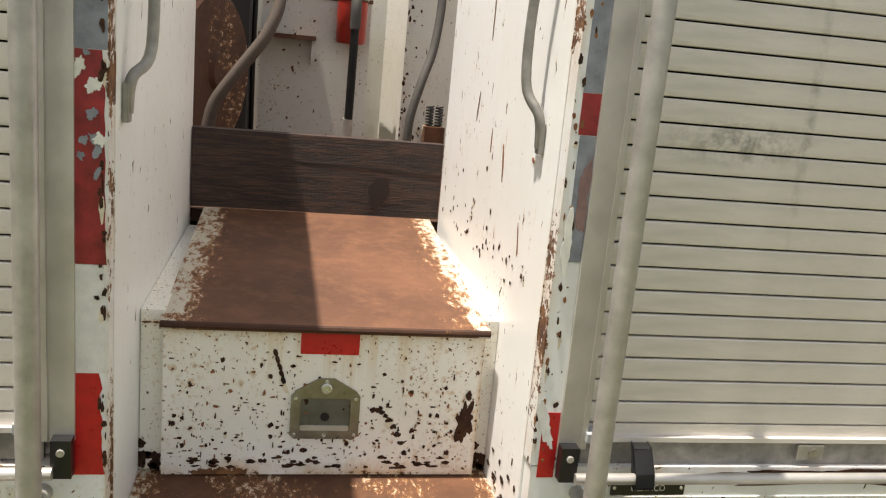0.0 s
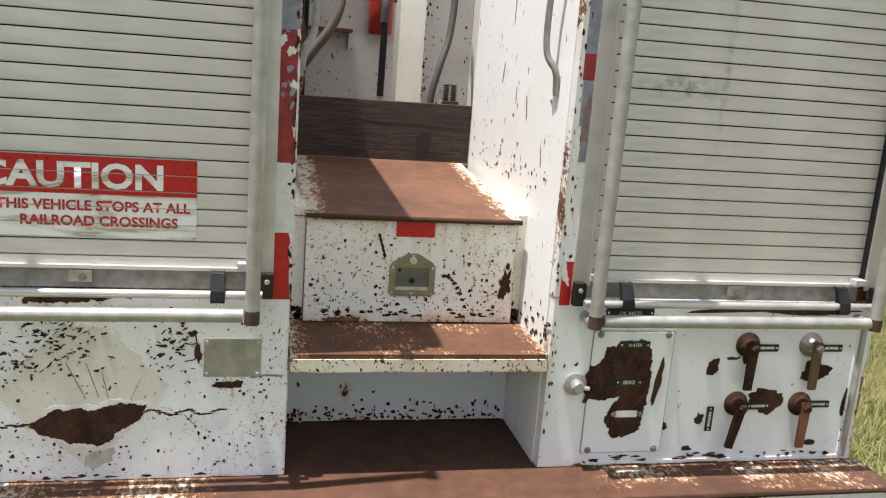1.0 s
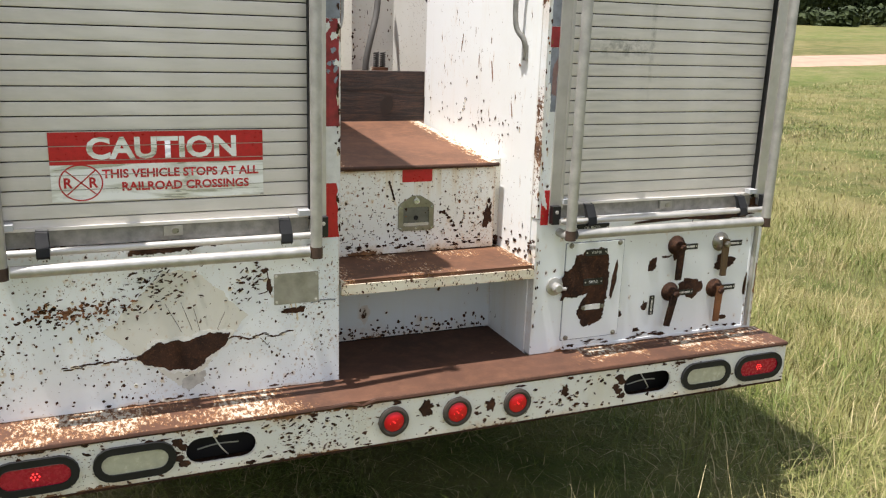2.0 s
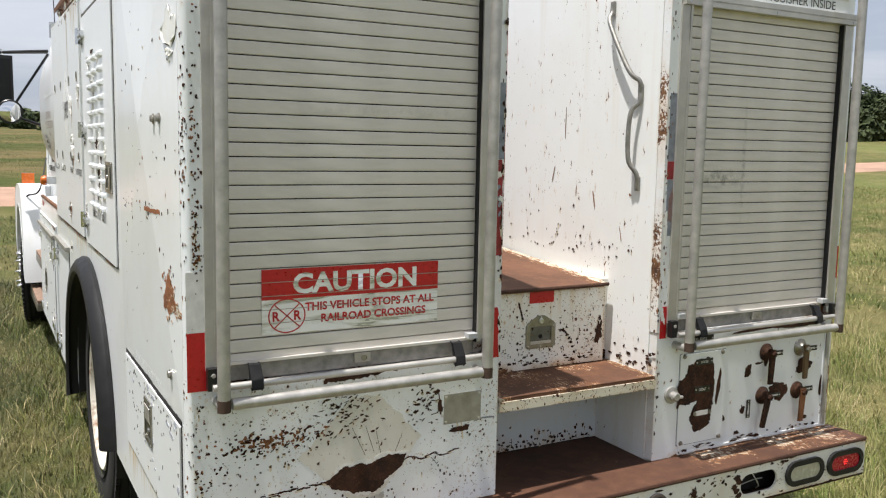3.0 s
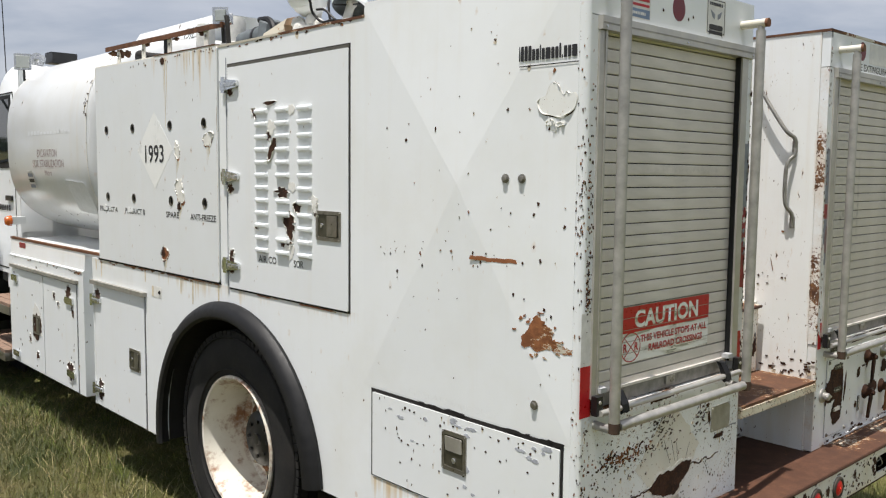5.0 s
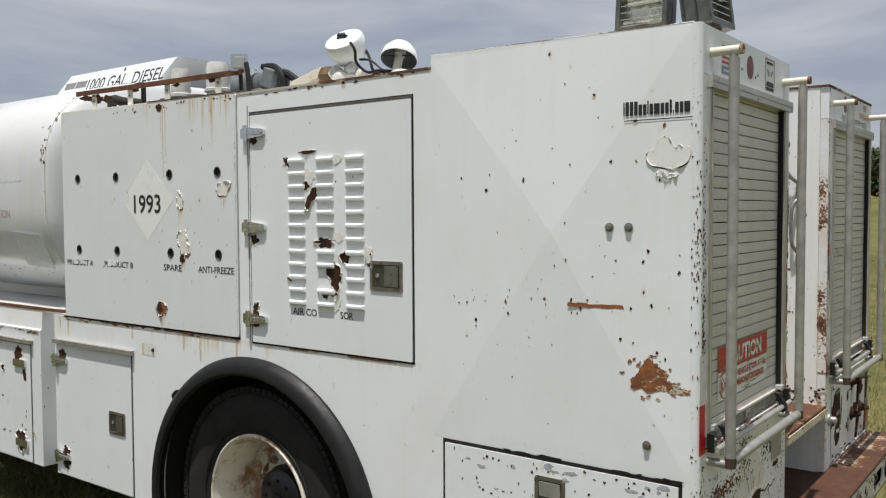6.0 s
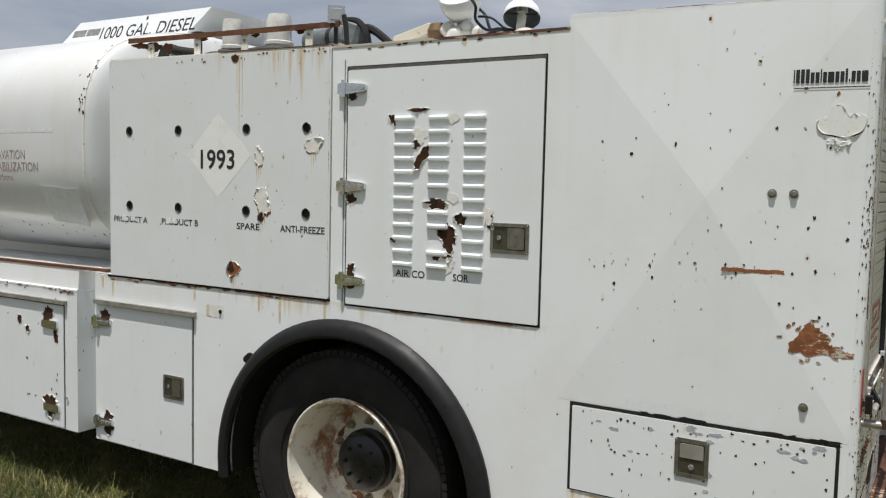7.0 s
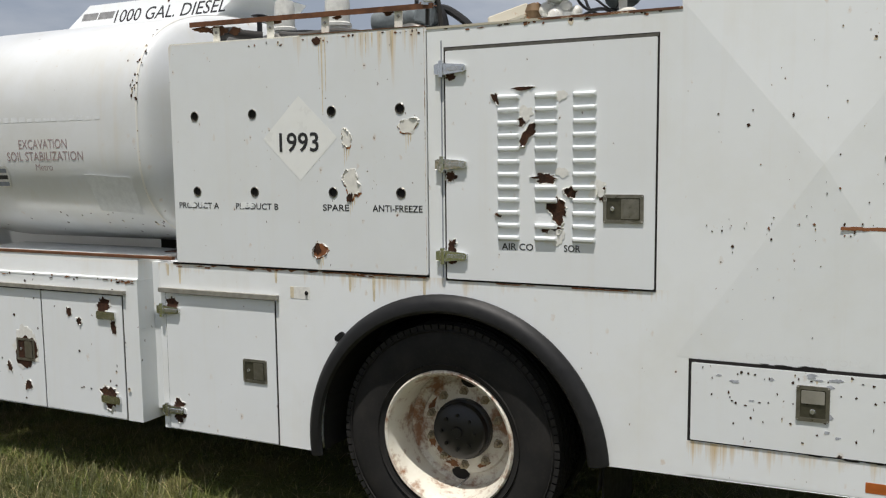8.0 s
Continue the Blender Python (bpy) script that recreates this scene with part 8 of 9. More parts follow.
def dome_lamp(x, y, z, axis, r=0.088):
    """A round white lamp bowl, its flat back up, on a jointed neck."""
    m = Matrix.Translation((x, y, z)) @ Vector(axis).to_track_quat("Z", "Y").to_matrix().to_4x4()
    lamp = part("round_lamp", moved(lathe([(0.0001, 0.050), (r * 0.6, 0.049), (r * 0.94, 0.042), (r, 0.034), (r, 0.006), (r * 0.95, 0.002), (r * 0.93, -0.018), (r * 0.72, -0.055), (r * 0.40, -0.072), (0.0001, -0.074)], 32), m), PATCH_PAINT, truck, "round white work lamp on a bracket", smooth=True)
    part("lamp_bracket", moved(box(-0.024, 0.024, -0.010, 0.010, 0.050, 0.054), m), BLACK_PAINT, lamp)
    for k in (-1, 0, 1):
        part("bracket_pin", moved(box(k * 0.013 - 0.003, k * 0.013 + 0.003, -0.010, 0.006, 0.050, 0.068), m), BLACK_PAINT, lamp)
    part("lamp_neck", rod([m @ Vector((0, 0, -0.06)), Vector((x + 0.01, y - 0.01, z - 0.12))], 0.030, 12), WHITE_INSIDE, lamp, smooth=True)
    part("lamp_base", moved(lathe([(0.055, 0), (0.055, 0.035), (0.04, 0.05), (0.0001, 0.05)], 16), Matrix.Translation((x + 0.01, y - 0.02, 2.408))), WHITE_INSIDE, lamp, smooth=True)
    part("lamp_wire", rod(bent([m @ Vector((0.05, 0.05, -0.05)), Vector((x + 0.03, y - 0.10, z - 0.05)), Vector((x + 0.02, y - 0.14, z - 0.12)), Vector((x + 0.05, y - 0.22, 2.42))]), 0.006, 6), BLACK_RUBBER, lamp)
    return lamp


def bowl_lamp(x, y, z, axis, r):
    """A hollow white lamp bowl that shows its grey inside."""
    m = Matrix.Translation((x, y, z)) @ Vector(axis).to_track_quat("Z", "Y").to_matrix().to_4x4()
    lamp = part("round_lamp", moved(lathe([(r, 0.0), (r * 1.03, -0.006), (r, -0.016), (r * 0.9, -0.040), (r * 0.62, -0.066), (r * 0.3, -0.078), (0.0001, -0.080)], 32, caps=False), m), PATCH_PAINT, truck, "round white lamp bowl with a grey inside", smooth=True)
    part("lamp_inside", moved(lathe([(r * 0.995, 0.0), (r * 0.93, -0.016), (r * 0.82, -0.036), (r * 0.5, -0.058), (0.0001, -0.066)], 32, caps=False), m), MOTOR_GREY, lamp, smooth=True)
    part("lamp_holder", moved(lathe([(0.022, -0.062), (0.022, -0.020), (0.012, -0.012), (0.0001, -0.012)], 16), m), WHITE_INSIDE, lamp, smooth=True)
    for a in (0.4, 2.6, 4.4):
        part("clamp_arm", moved(rod([(0.0, 0.0, -0.02), (r * 0.9 * math.cos(a), r * 0.9 * math.sin(a), 0.0)], 0.004, 6), m), BLACK_PAINT, lamp)
    part("lamp_neck", rod(bent([m @ Vector((0, 0, -0.02)), Vector((x - 0.03, y - 0.01, z - 0.07)), Vector((x - 0.01, y - 0.02, 2.408))]), 0.018, 10), WHITE_INSIDE, lamp, smooth=True)
    part("lamp_foot", moved(lathe([(0.045, 0), (0.045, 0.022), (0.030, 0.034), (0.0001, 0.034)], 16), Matrix.Translation((x - 0.01, y - 0.02, 2.408))), WHITE_INSIDE, lamp, smooth=True)
    return lamp


dome_lamp(-1.10, 1.560, 2.565, (-0.62, -0.10, 0.74), 0.085)
for x, y, z, r in ((-1.12, 1.605, 2.460, 0.032), (-1.11, 1.525, 2.465, 0.028), (-1.14, 1.56, 2.430, 0.034), (-1.10, 1.48, 2.445, 0.025)):
    part("lamp_joint", moved(lathe([(0.0001, -r), (r * 0.75, -r * 0.8), (r, -r * 0.2), (r, r * 0.3), (r * 0.7, r * 0.85), (0.0001, r)], 16), pose(x, y, z, 25, 10 * r * 100, 0)), WHITE_INSIDE, truck, smooth=True)
part("lamp_wire", rod(bent([(-1.17, 1.475, 2.565), (-1.17, 1.45, 2.53), (-1.15, 1.46, 2.485), (-1.13, 1.42, 2.445), (-1.12, 1.36, 2.445), (-1.11, 1.31, 2.41)]), 0.006, 6), BLACK_RUBBER, truck)
part("lamp_wire", rod(bent([(-1.13, 1.46, 2.50), (-1.13, 1.40, 2.49), (-1.12, 1.34, 2.445), (-1.11, 1.26, 2.41)]), 0.005, 6), BLACK_RUBBER, truck)
bowl_lamp(-1.09, 1.285, 2.485, (-0.42, -0.16, -0.88), 0.074)
HATCH_RUST = rusty_plate("flaking_hatch", flakes=0.75, tone=(0.24, 0.10, 0.045), grain=30)
for y, z, rr in ((1.80, 2.455, 0.030), (1.825, 2.490, 0.022), (1.775, 2.500, 0.018), (1.85, 2.430, 0.028)):
    part("rusty_joint", moved(lathe([(0.0001, -rr), (rr * 0.8, -rr * 0.7), (rr, 0), (rr * 0.7, rr * 0.8), (0.0001, rr)], 9), pose(-1.11, y - 0.125, z - 0.022, 30, 900 * rr, 0)), HATCH_RUST, truck)
part("hatch_block", moved(box(-0.03, 0.03, -0.095, 0.095, -0.028, 0.03), pose(-1.11, 1.775, 2.440, -16, 14, 0)), HATCH_RUST, truck, "flaking white block with rust", bevel=0.008)
part("brass_fitting", moved(lathe([(0.0001, -0.04), (0.03, -0.03), (0.042, 0), (0.03, 0.03), (0.0001, 0.04)], 14), Matrix.Translation((-1.11, 1.665, 2.458))), BRASS, truck, smooth=True)
part("top_cable", rod(bent([(-1.06, 1.50, 2.415), (-1.08, 1.40, 2.45), (-1.06, 1.30, 2.44), (-1.04, 1.20, 2.415), (-1.06, 1.12, 2.413)]), 0.007, 6), BLACK_RUBBER, truck)


HOUSING = plain("flood_housing", (0.11, 0.115, 0.10), 0.32, 0.5, 0.3, 30)
REFLECTOR = plain("flood_reflector", (0.66, 0.67, 0.56), 0.22, 0.85, 0.3, 26)


def flood(x, y, z, yaw, tilt):
    """A box flood lamp with a deep frame, reflector and ribbed glass."""
    m = Matrix.Translation((x, y, z)) @ Matrix.Rotation(radians(yaw), 4, "Z") @ Matrix.Rotation(radians(tilt), 4, "X")
    front = frame_of((0, -0.03, 0), (1, 0, 0), (0, 0, 1))
    f = part("flood_lamp", moved(box(-0.092, 0.092, 0.014, 0.07, -0.080, 0.080), m), HOUSING, truck, "rectangular flood lamp on the cabinet roof", bevel=0.012)
    part("lamp_frame", moved(slab([rounded(-0.094, 0.094, -0.082, 0.082, 0.012), rounded(-0.078, 0.078, -0.064, 0.066, 0.008)[::-1]], 0.045), m @ front), HOUSING, f, bevel=0.002)
    trough, rows = bmesh.new(), []
    for i in range(13):
        h = -0.066 + 0.0112 * i
        depth = 0.030 * (1 - (h / 0.0675) ** 2)
        rows.append([trough.verts.new((x_, -0.018 + depth, h)) for x_ in (-0.079, 0.079)])
    for p, q in zip(rows, rows[1:]):
        trough.faces.new((p[0], p[1], q[1], q[0])).smooth = True
    part("reflector", moved(trough, m), REFLECTOR, f)
    part("lamp_tube", moved(rod([(-0.055, -0.012, 0.022), (0.055, -0.012, 0.022)], 0.006, 8), m), STICKER_WHITE, f)
    for k in range(5):
        part("lens_rib", moved(box(-0.076, 0.076, -0.0245, -0.0225, -0.058 + 0.024 * k, -0.0555 + 0.024 * k), m), LAMP_GLASS, f)
    part("lamp_foot", box(x - 0.03, x + 0.03, y - 0.02, y + 0.02, TOP - 0.004, z - 0.05), EDGE_RUST, f)
    for k in range(7):
        part("fin", moved(box(-0.066 + 0.022 * k, -0.062 + 0.022 * k, 0.07, 0.085, -0.045, 0.045), m), HOUSING, f)
    return f


flood(-0.95, 0.296, 2.566, -90, -6)
flood(-0.90, 0.075, 2.560, -4, -8)
part("lamp_cable", rod(bent([(-0.92, 0.2, 2.49), (-0.91, 0.17, 2.46), (-0.9, 0.13, 2.50)]), 0.006, 6), BLACK_RUBBER, truck)


# ---- cab ----
CAB_L, CAB_R = -1.055, 1.145
cab_out = [(5.66, 0.98), (5.66, 2.46), (5.71, 2.59), (5.82, 2.67), (6.00, 2.70), (6.14, 2.66), (6.24, 2.56), (6.60, 1.87), (6.68, 1.80), (6.93, 1.74), (6.97, 1.60), (6.97, 0.98)]
cb_mesh, cb_rings = bmesh.new(), []
for inset, drop, pull in ((0.0, 0.15, 0.07), (0.025, 0.10, 0.045), (0.07, 0.05, 0.02), (0.16, 0.012, 0.0)):
    for s_, x in ((0, CAB_L + inset), (1, CAB_R - inset)):
        cb_rings.append((x, [cb_mesh.verts.new((x, y - (pull if y > 6.1 else 0.0), z - (drop * min(1.0, (z - 2.40) / 0.20) if z > 2.40 else 0.0))) for y, z in cab_out]))
cb_rings = [ring for x, ring in sorted(cb_rings, key=lambda q: q[0])]
for p, q in zip(cb_rings, cb_rings[1:]):
    for k in range(len(p)):
        cb_mesh.faces.new((p[k], p[(k + 1) % len(p)], q[(k + 1) % len(p)], q[k]))
cb_mesh.faces.new(cb_rings[0])
cb_mesh.faces.new(cb_rings[-1][::-1])
cab = part("cab", cb_mesh, WHITE_CLEAN, truck, "white conventional truck cab", smooth=True)


def on_cab(y, z, out=0.0):
    return frame_of((CAB_L - out, y, z), (0, -1, 0), (0, 0, 1))


part("door_gap", moved(slab([[(-6.60, 1.02), (-5.76, 1.02), (-5.76, 2.44), (-6.22, 2.44), (-6.52, 1.84), (-6.60, 1.78)], [(-6.59, 1.03), (-5.77, 1.03), (-5.77, 2.43), (-6.214, 2.43), (-6.51, 1.843), (-6.59, 1.775)][::-1]], 0.002), on_cab(0, 0, 0.003)), DARK_GAP, cab)
part("window_seal", moved(slab([[(-6.49, 1.84), (-5.82, 1.84), (-5.82, 2.42), (-6.21, 2.42)]], 0.004), on_cab(0, 0, 0.005)), BLACK_RUBBER, cab, "black window seal")
part("side_window", moved(slab([[(-6.42, 1.88), (-5.86, 1.88), (-5.86, 2.39), (-6.18, 2.39)]], 0.003), on_cab(0, 0, 0.007)), GLASS, cab, "dark cab side window")
part("vent_bar", moved(slab([[(-6.28, 1.87), (-6.25, 1.87), (-6.12, 2.40), (-6.15, 2.40)]], 0.004), on_cab(0, 0, 0.011)), ALU, cab)
part("windscreen", moved(slab([[(CAB_L + 0.12, 0.0), (CAB_R - 0.12, 0.0), (CAB_R - 0.18, 0.64), (CAB_L + 0.18, 0.64)]], 0.004), frame_of((0, 6.592, 1.905), (1, 0, 0), (0, -0.4625, 0.8866))), GLASS, cab, "dark windscreen")
bars("door_number", on_cab(6.20, 1.52, 0.004), 0.62, 0.045, 12, LETTER_BLACK, cab, 21)
part("door_handle", moved(slab([rounded(-5.97, -5.83, 1.58, 1.62, 0.008)], 0.02), on_cab(0, 0, 0.022)), BLACK_PAINT, cab, bevel=0.004)
part("roof_unit", box(-0.72, -0.52, 5.84, 6.02, 2.705, 2.785), BLACK_PAINT, cab, "black roof ventilator", bevel=0.03)
for k in range(4):
    part("unit_rib", box(-0.725, -0.515, 5.86 + 0.04 * k, 5.875 + 0.04 * k, 2.786, 2.793), BLACK_PAINT, cab)
part("horn", rod([(-0.80, 5.84, 2.725), (-0.80, 6.06, 2.725)], 0.030, 12), CHROME, cab, "chrome roof horn", smooth=True)
part("horn_bell", moved(lathe([(0.02, 0.0), (0.035, 0.06), (0.06, 0.10)], 16), frame_of((-0.80, 6.06, 2.725), (1, 0, 0), (0, 0, 1))), CHROME, cab)
part("antenna", rod([(-1.0, 6.10, 2.60), (-1.02, 6.12, 3.7)], 0.004, 6), BLACK_PAINT, cab)
sq = square_lamp(-1.02, 5.58, 2.655, -32, 0.054)
part("lamp_post", box(-1.06, -1.03, 5.575, 5.605, 2.25, 2.60), WHITE_CLEAN, sq)
# hood and grille
hood = bmesh.new()
sec = [(6.955, 0.86, 1.74), (7.6, 0.80, 1.66), (8.2, 0.72, 1.52), (8.42, 0.66, 1.38)]
loopsh = []
for y, hw, hz in sec:
    loopsh.append([hood.verts.new((CX + sx * hw, y, z)) for sx, z in ((-1, 0.80), (-1, hz - 0.16), (-0.86, hz - 0.04), (-0.5, hz), (0.5, hz), (0.86, hz - 0.04), (1, hz - 0.16), (1, 0.80))])
for p, q in zip(loopsh, loopsh[1:]):
    for i in range(8):
        hood.faces.new((p[i], p[(i + 1) % 8], q[(i + 1) % 8], q[i]))
hood.faces.new(loopsh[0])
hood.faces.new(loopsh[-1][::-1])
part("hood", hood, WHITE_CLEAN, truck, "white sloping truck hood", smooth=True)
part("grille", box(CX - 0.52, CX + 0.52, 8.421, 8.44, 0.86, 1.30), CHROME, truck, "chrome grille", bevel=0.01)
part("front_bumper", box(-1.20, 1.29, 8.30, 8.52, 0.42, 0.74), CHROME, truck, "chrome front bumper", bevel=0.03)
part("bumper_return", moved(slab([rounded(-8.50, -7.86, 0.46, 0.77, 0.05)], 0.17), frame_of((-1.285, 0, 0), (0, -1, 0), (0, 0, 1))), BLACK_RUBBER, truck, "black bumper end", bevel=0.01)


def fender(side):
    """A deep outer skin that runs down to the step, and a top that joins it to the hood."""
    arch = [(-(6.98 + 0.60 * math.cos(radians(a))), 0.50 + 0.66 * math.sin(radians(a))) for a in range(4, 177, 8)]
    out = [(-7.66, 0.70), (-7.72, 0.90), (-7.68, 1.08), (-7.56, 1.22), (-7.36, 1.31), (-7.08, 1.345), (-6.70, 1.35), (-6.44, 1.33), (-6.26, 1.10), (-6.16, 0.50), (-6.37, 0.50)]
    top = [(-7.60, 0.90), (-7.60, 1.12), (-7.36, 1.30), (-7.08, 1.343), (-6.50, 1.345), (-6.50, 1.05)] + [p for p in arch[::-1] if p[1] > 0.98]
    made = None
    for outline, x0, depth, soft in ((out + arch[::-1], 1.355, 0.20, 0.055), (top, 1.156, 0.30, 0.02)):
        bm = slab([outline], depth)
        moved(bm, frame_of((CX - x0 if side < 0 else CX + x0 - depth, 0, 0), (0, -1, 0), (0, 0, 1)))
        rim = [e for e in bm.edges if len(e.link_faces) == 2 and e.calc_face_angle(0) > 0.9 and abs(e.verts[0].co.x - e.verts[1].co.x) < 0.01 and max(v.co.z for v in e.verts) > 0.55]
        bmesh.ops.bevel(bm, geom=rim, offset=soft, segments=5, affect="EDGES", clamp_overlap=True)
        made = part("fender" if made is None else "fender_top", bm, WHITE_CLEAN, made or truck, "white front fender" if made is None else "", smooth=True)
    return made


fender(-1)
fender(1)
part("fender_well", moved(slab([ring_points(-6.98, 0.5, 0.60, 0.655, 30)], 0.02), frame_of((-0.80, 0, 0), (0, -1, 0), (0, 0, 1))), CHASSIS, truck)
amb = part("fender_marker", box(-1.262, -1.150, 7.18, 7.28, 1.338, 1.44), AMBER, truck, "amber turn lamp on the fender", bevel=0.012)
part("hood_latch", rod(bent([(-1.262, 6.345, 1.10), (-1.272, 6.36, 1.16), (-1.28, 6.39, 1.22), (-1.272, 6.46, 1.25)]), 0.014, 8), BLACK_RUBBER, truck, "black rubber hood latch")
part("hood_strap", rod(bent([(-1.272, 6.42, 1.24), (-1.25, 6.36, 1.27), (-1.16, 6.30, 1.32), (-1.075, 6.62, 1.60)]), 0.007, 6), BLACK_RUBBER, truck)
part("side_marker", moved(lathe([(0.0001, 0.03), (0.03, 0.022), (0.040, 0.0), (0.040, -0.02)], 16), frame_of((-1.17, 5.58, 1.435), (0, 1, 0), (0, 0, 1)) @ pose(0, 0, 0, 0, 180, 0)), AMBER, truck, "amber side marker lamp", smooth=True)
part("marker_bracket", box(-1.165, -1.05, 5.55, 5.61, 1.405, 1.465), WHITE_CLEAN, truck, bevel=0.01)


def front_wheel(x, y, z, out, steer):
    m = Matrix.Translation((x, y, z)) @ Matrix.Rotation(radians(steer), 4, "Z") @ axle_frame(0, 0, 0, out)
    w = part("front_wheel", moved(tyre_mesh(0.530, 0.275, 0.322), m), TYRE, truck, "black front tyre on a white wheel", smooth=True)
    tagged(part("tread", moved(lugs(0.530, 0.275, 70), m), TYRE, w), kind="stuff")
    part("rim", moved(lathe([(0.329, 0.095), (0.332, 0.130), (0.322, 0.138), (0.30, 0.120), (0.28, 0.06), (0.22, 0.09), (0.20, 0.125), (0.0001, 0.125)], 48, caps=False), m), RIM, w, "cream steel rim", smooth=True)
    for k in range(10):
        a = 2 * math.pi * k / 10
        part("lug_nut", moved(lathe([(0.018, 0), (0.018, 0.03), (0.012, 0.06), (0.0001, 0.085)], 10), m @ Matrix.Translation((0.165 * math.cos(a), 0.165 * math.sin(a), 0.125))), CHROME, w, smooth=True)
    part("hub", moved(lathe([(0.10, 0.12), (0.09, 0.17), (0.05, 0.19), (0.0001, 0.19)], 20), m), CHROME, w, smooth=True)
    return w


front_wheel(-1.142, 6.98, 0.515, -1, -7)
front_wheel(1.232, 6.98, 0.515, 1, -7)
part("front_axle", rod([(-0.95, 6.98, 0.48), (1.05, 6.98, 0.48)], 0.05, 10), CHASSIS, truck)
# step boards by the cab
for y0, y1, z, dx in ((5.46, 6.40, 0.440, -0.045), (5.46, 6.12, 0.790, -0.005)):
    st = part("step_bracket", box(SIDE_X + 0.005 + dx, -0.95, y0, y1, z - 0.075, z - 0.012), LATCH_METAL, truck, "worn step bracket", bevel=0.006)
    for k in range(4):
        part("step_board", box(SIDE_X + 0.008 + dx + 0.075 * k, SIDE_X + 0.075 + dx + 0.075 * k, y0 + 0.004, y1 - 0.004, z - 0.011, z + 0.012), WOOD_STEP, st, bevel=0.003)
part("cab_side_lower", box(-1.045, -0.80, 5.66, 6.08, 0.86, 1.34), WHITE_CLEAN, truck)
part("battery_box", box(-1.00, -0.60, 5.46, 6.05, 0.50, 0.70), CHASSIS, truck)


# ---- mirrors ----
def mirror_set(s):
    x0 = CX + s * 1.465
    mir = part("side_mirror", box(x0 - 0.080, x0 + 0.080, 6.20, 6.26, 2.01, 2.485), BLACK_PAINT, truck, "tall black side mirror on braced arms", bevel=0.022)
    # plain black stands in for the dark reflection in the tall mirror
    part("mirror_face", box(x0 - 0.062, x0 + 0.062, 6.196, 6.1995, 2.04, 2.455), BLACK_RUBBER, mir)
    rx = CX + s * 1.420
    part("round_mirror", moved(lathe([(0.0001, -0.03), (0.06, -0.028), (0.100, -0.008), (0.104, 0.0), (0.098, 0.006)], 30), frame_of((rx, 6.165, 2.005), (1, 0, 0), (0, 0, 1))), BLACK_PAINT, mir, "round convex mirror", smooth=True)
    part("round_face", moved(lathe([(0.098, 0.002), (0.07, 0.012), (0.035, 0.018), (0.0001, 0.020)], 30), frame_of((rx, 6.165, 2.005), (1, 0, 0), (0, 0, 1))), MIRROR, mir, smooth=True)
    edge = CX + s * 1.10
    for dy in (0.0, 0.12):
        part("mirror_arm", rod([(x0 + s * 0.02, 6.24, 2.51), (edge, 6.22 + dy, 2.545)], 0.013, 8), BLACK_PAINT, mir, smooth=True)
        part("mirror_arm", rod([(x0 - s * 0.03, 6.24, 1.985), (edge, 6.22 + dy, 1.87)], 0.012, 8), BLACK_PAINT, mir, smooth=True)
    part("mirror_brace", rod([(x0 - s * 0.06, 6.25, 2.03), (edge, 6.24, 2.52)], 0.011, 8), BLACK_PAINT, mir, smooth=True)
    part("mirror_frame", rod(bent([(x0 + s * 0.02, 6.25, 2.515), (x0 + s * 0.075, 6.25, 2.508), (x0 + s * 0.090, 6.25, 2.45), (x0 + s * 0.090, 6.25, 2.05), (x0 + s * 0.075, 6.25, 1.99), (x0 + s * 0.02, 6.25, 1.985)]), 0.010, 8), BLACK_PAINT, mir, smooth=True)
    part("mirror_clip", rod([(x0, 6.24, 2.49), (x0, 6.24, 2.54)], 0.012, 8), CHROME, mir)


mirror_set(-1)
mirror_set(1)


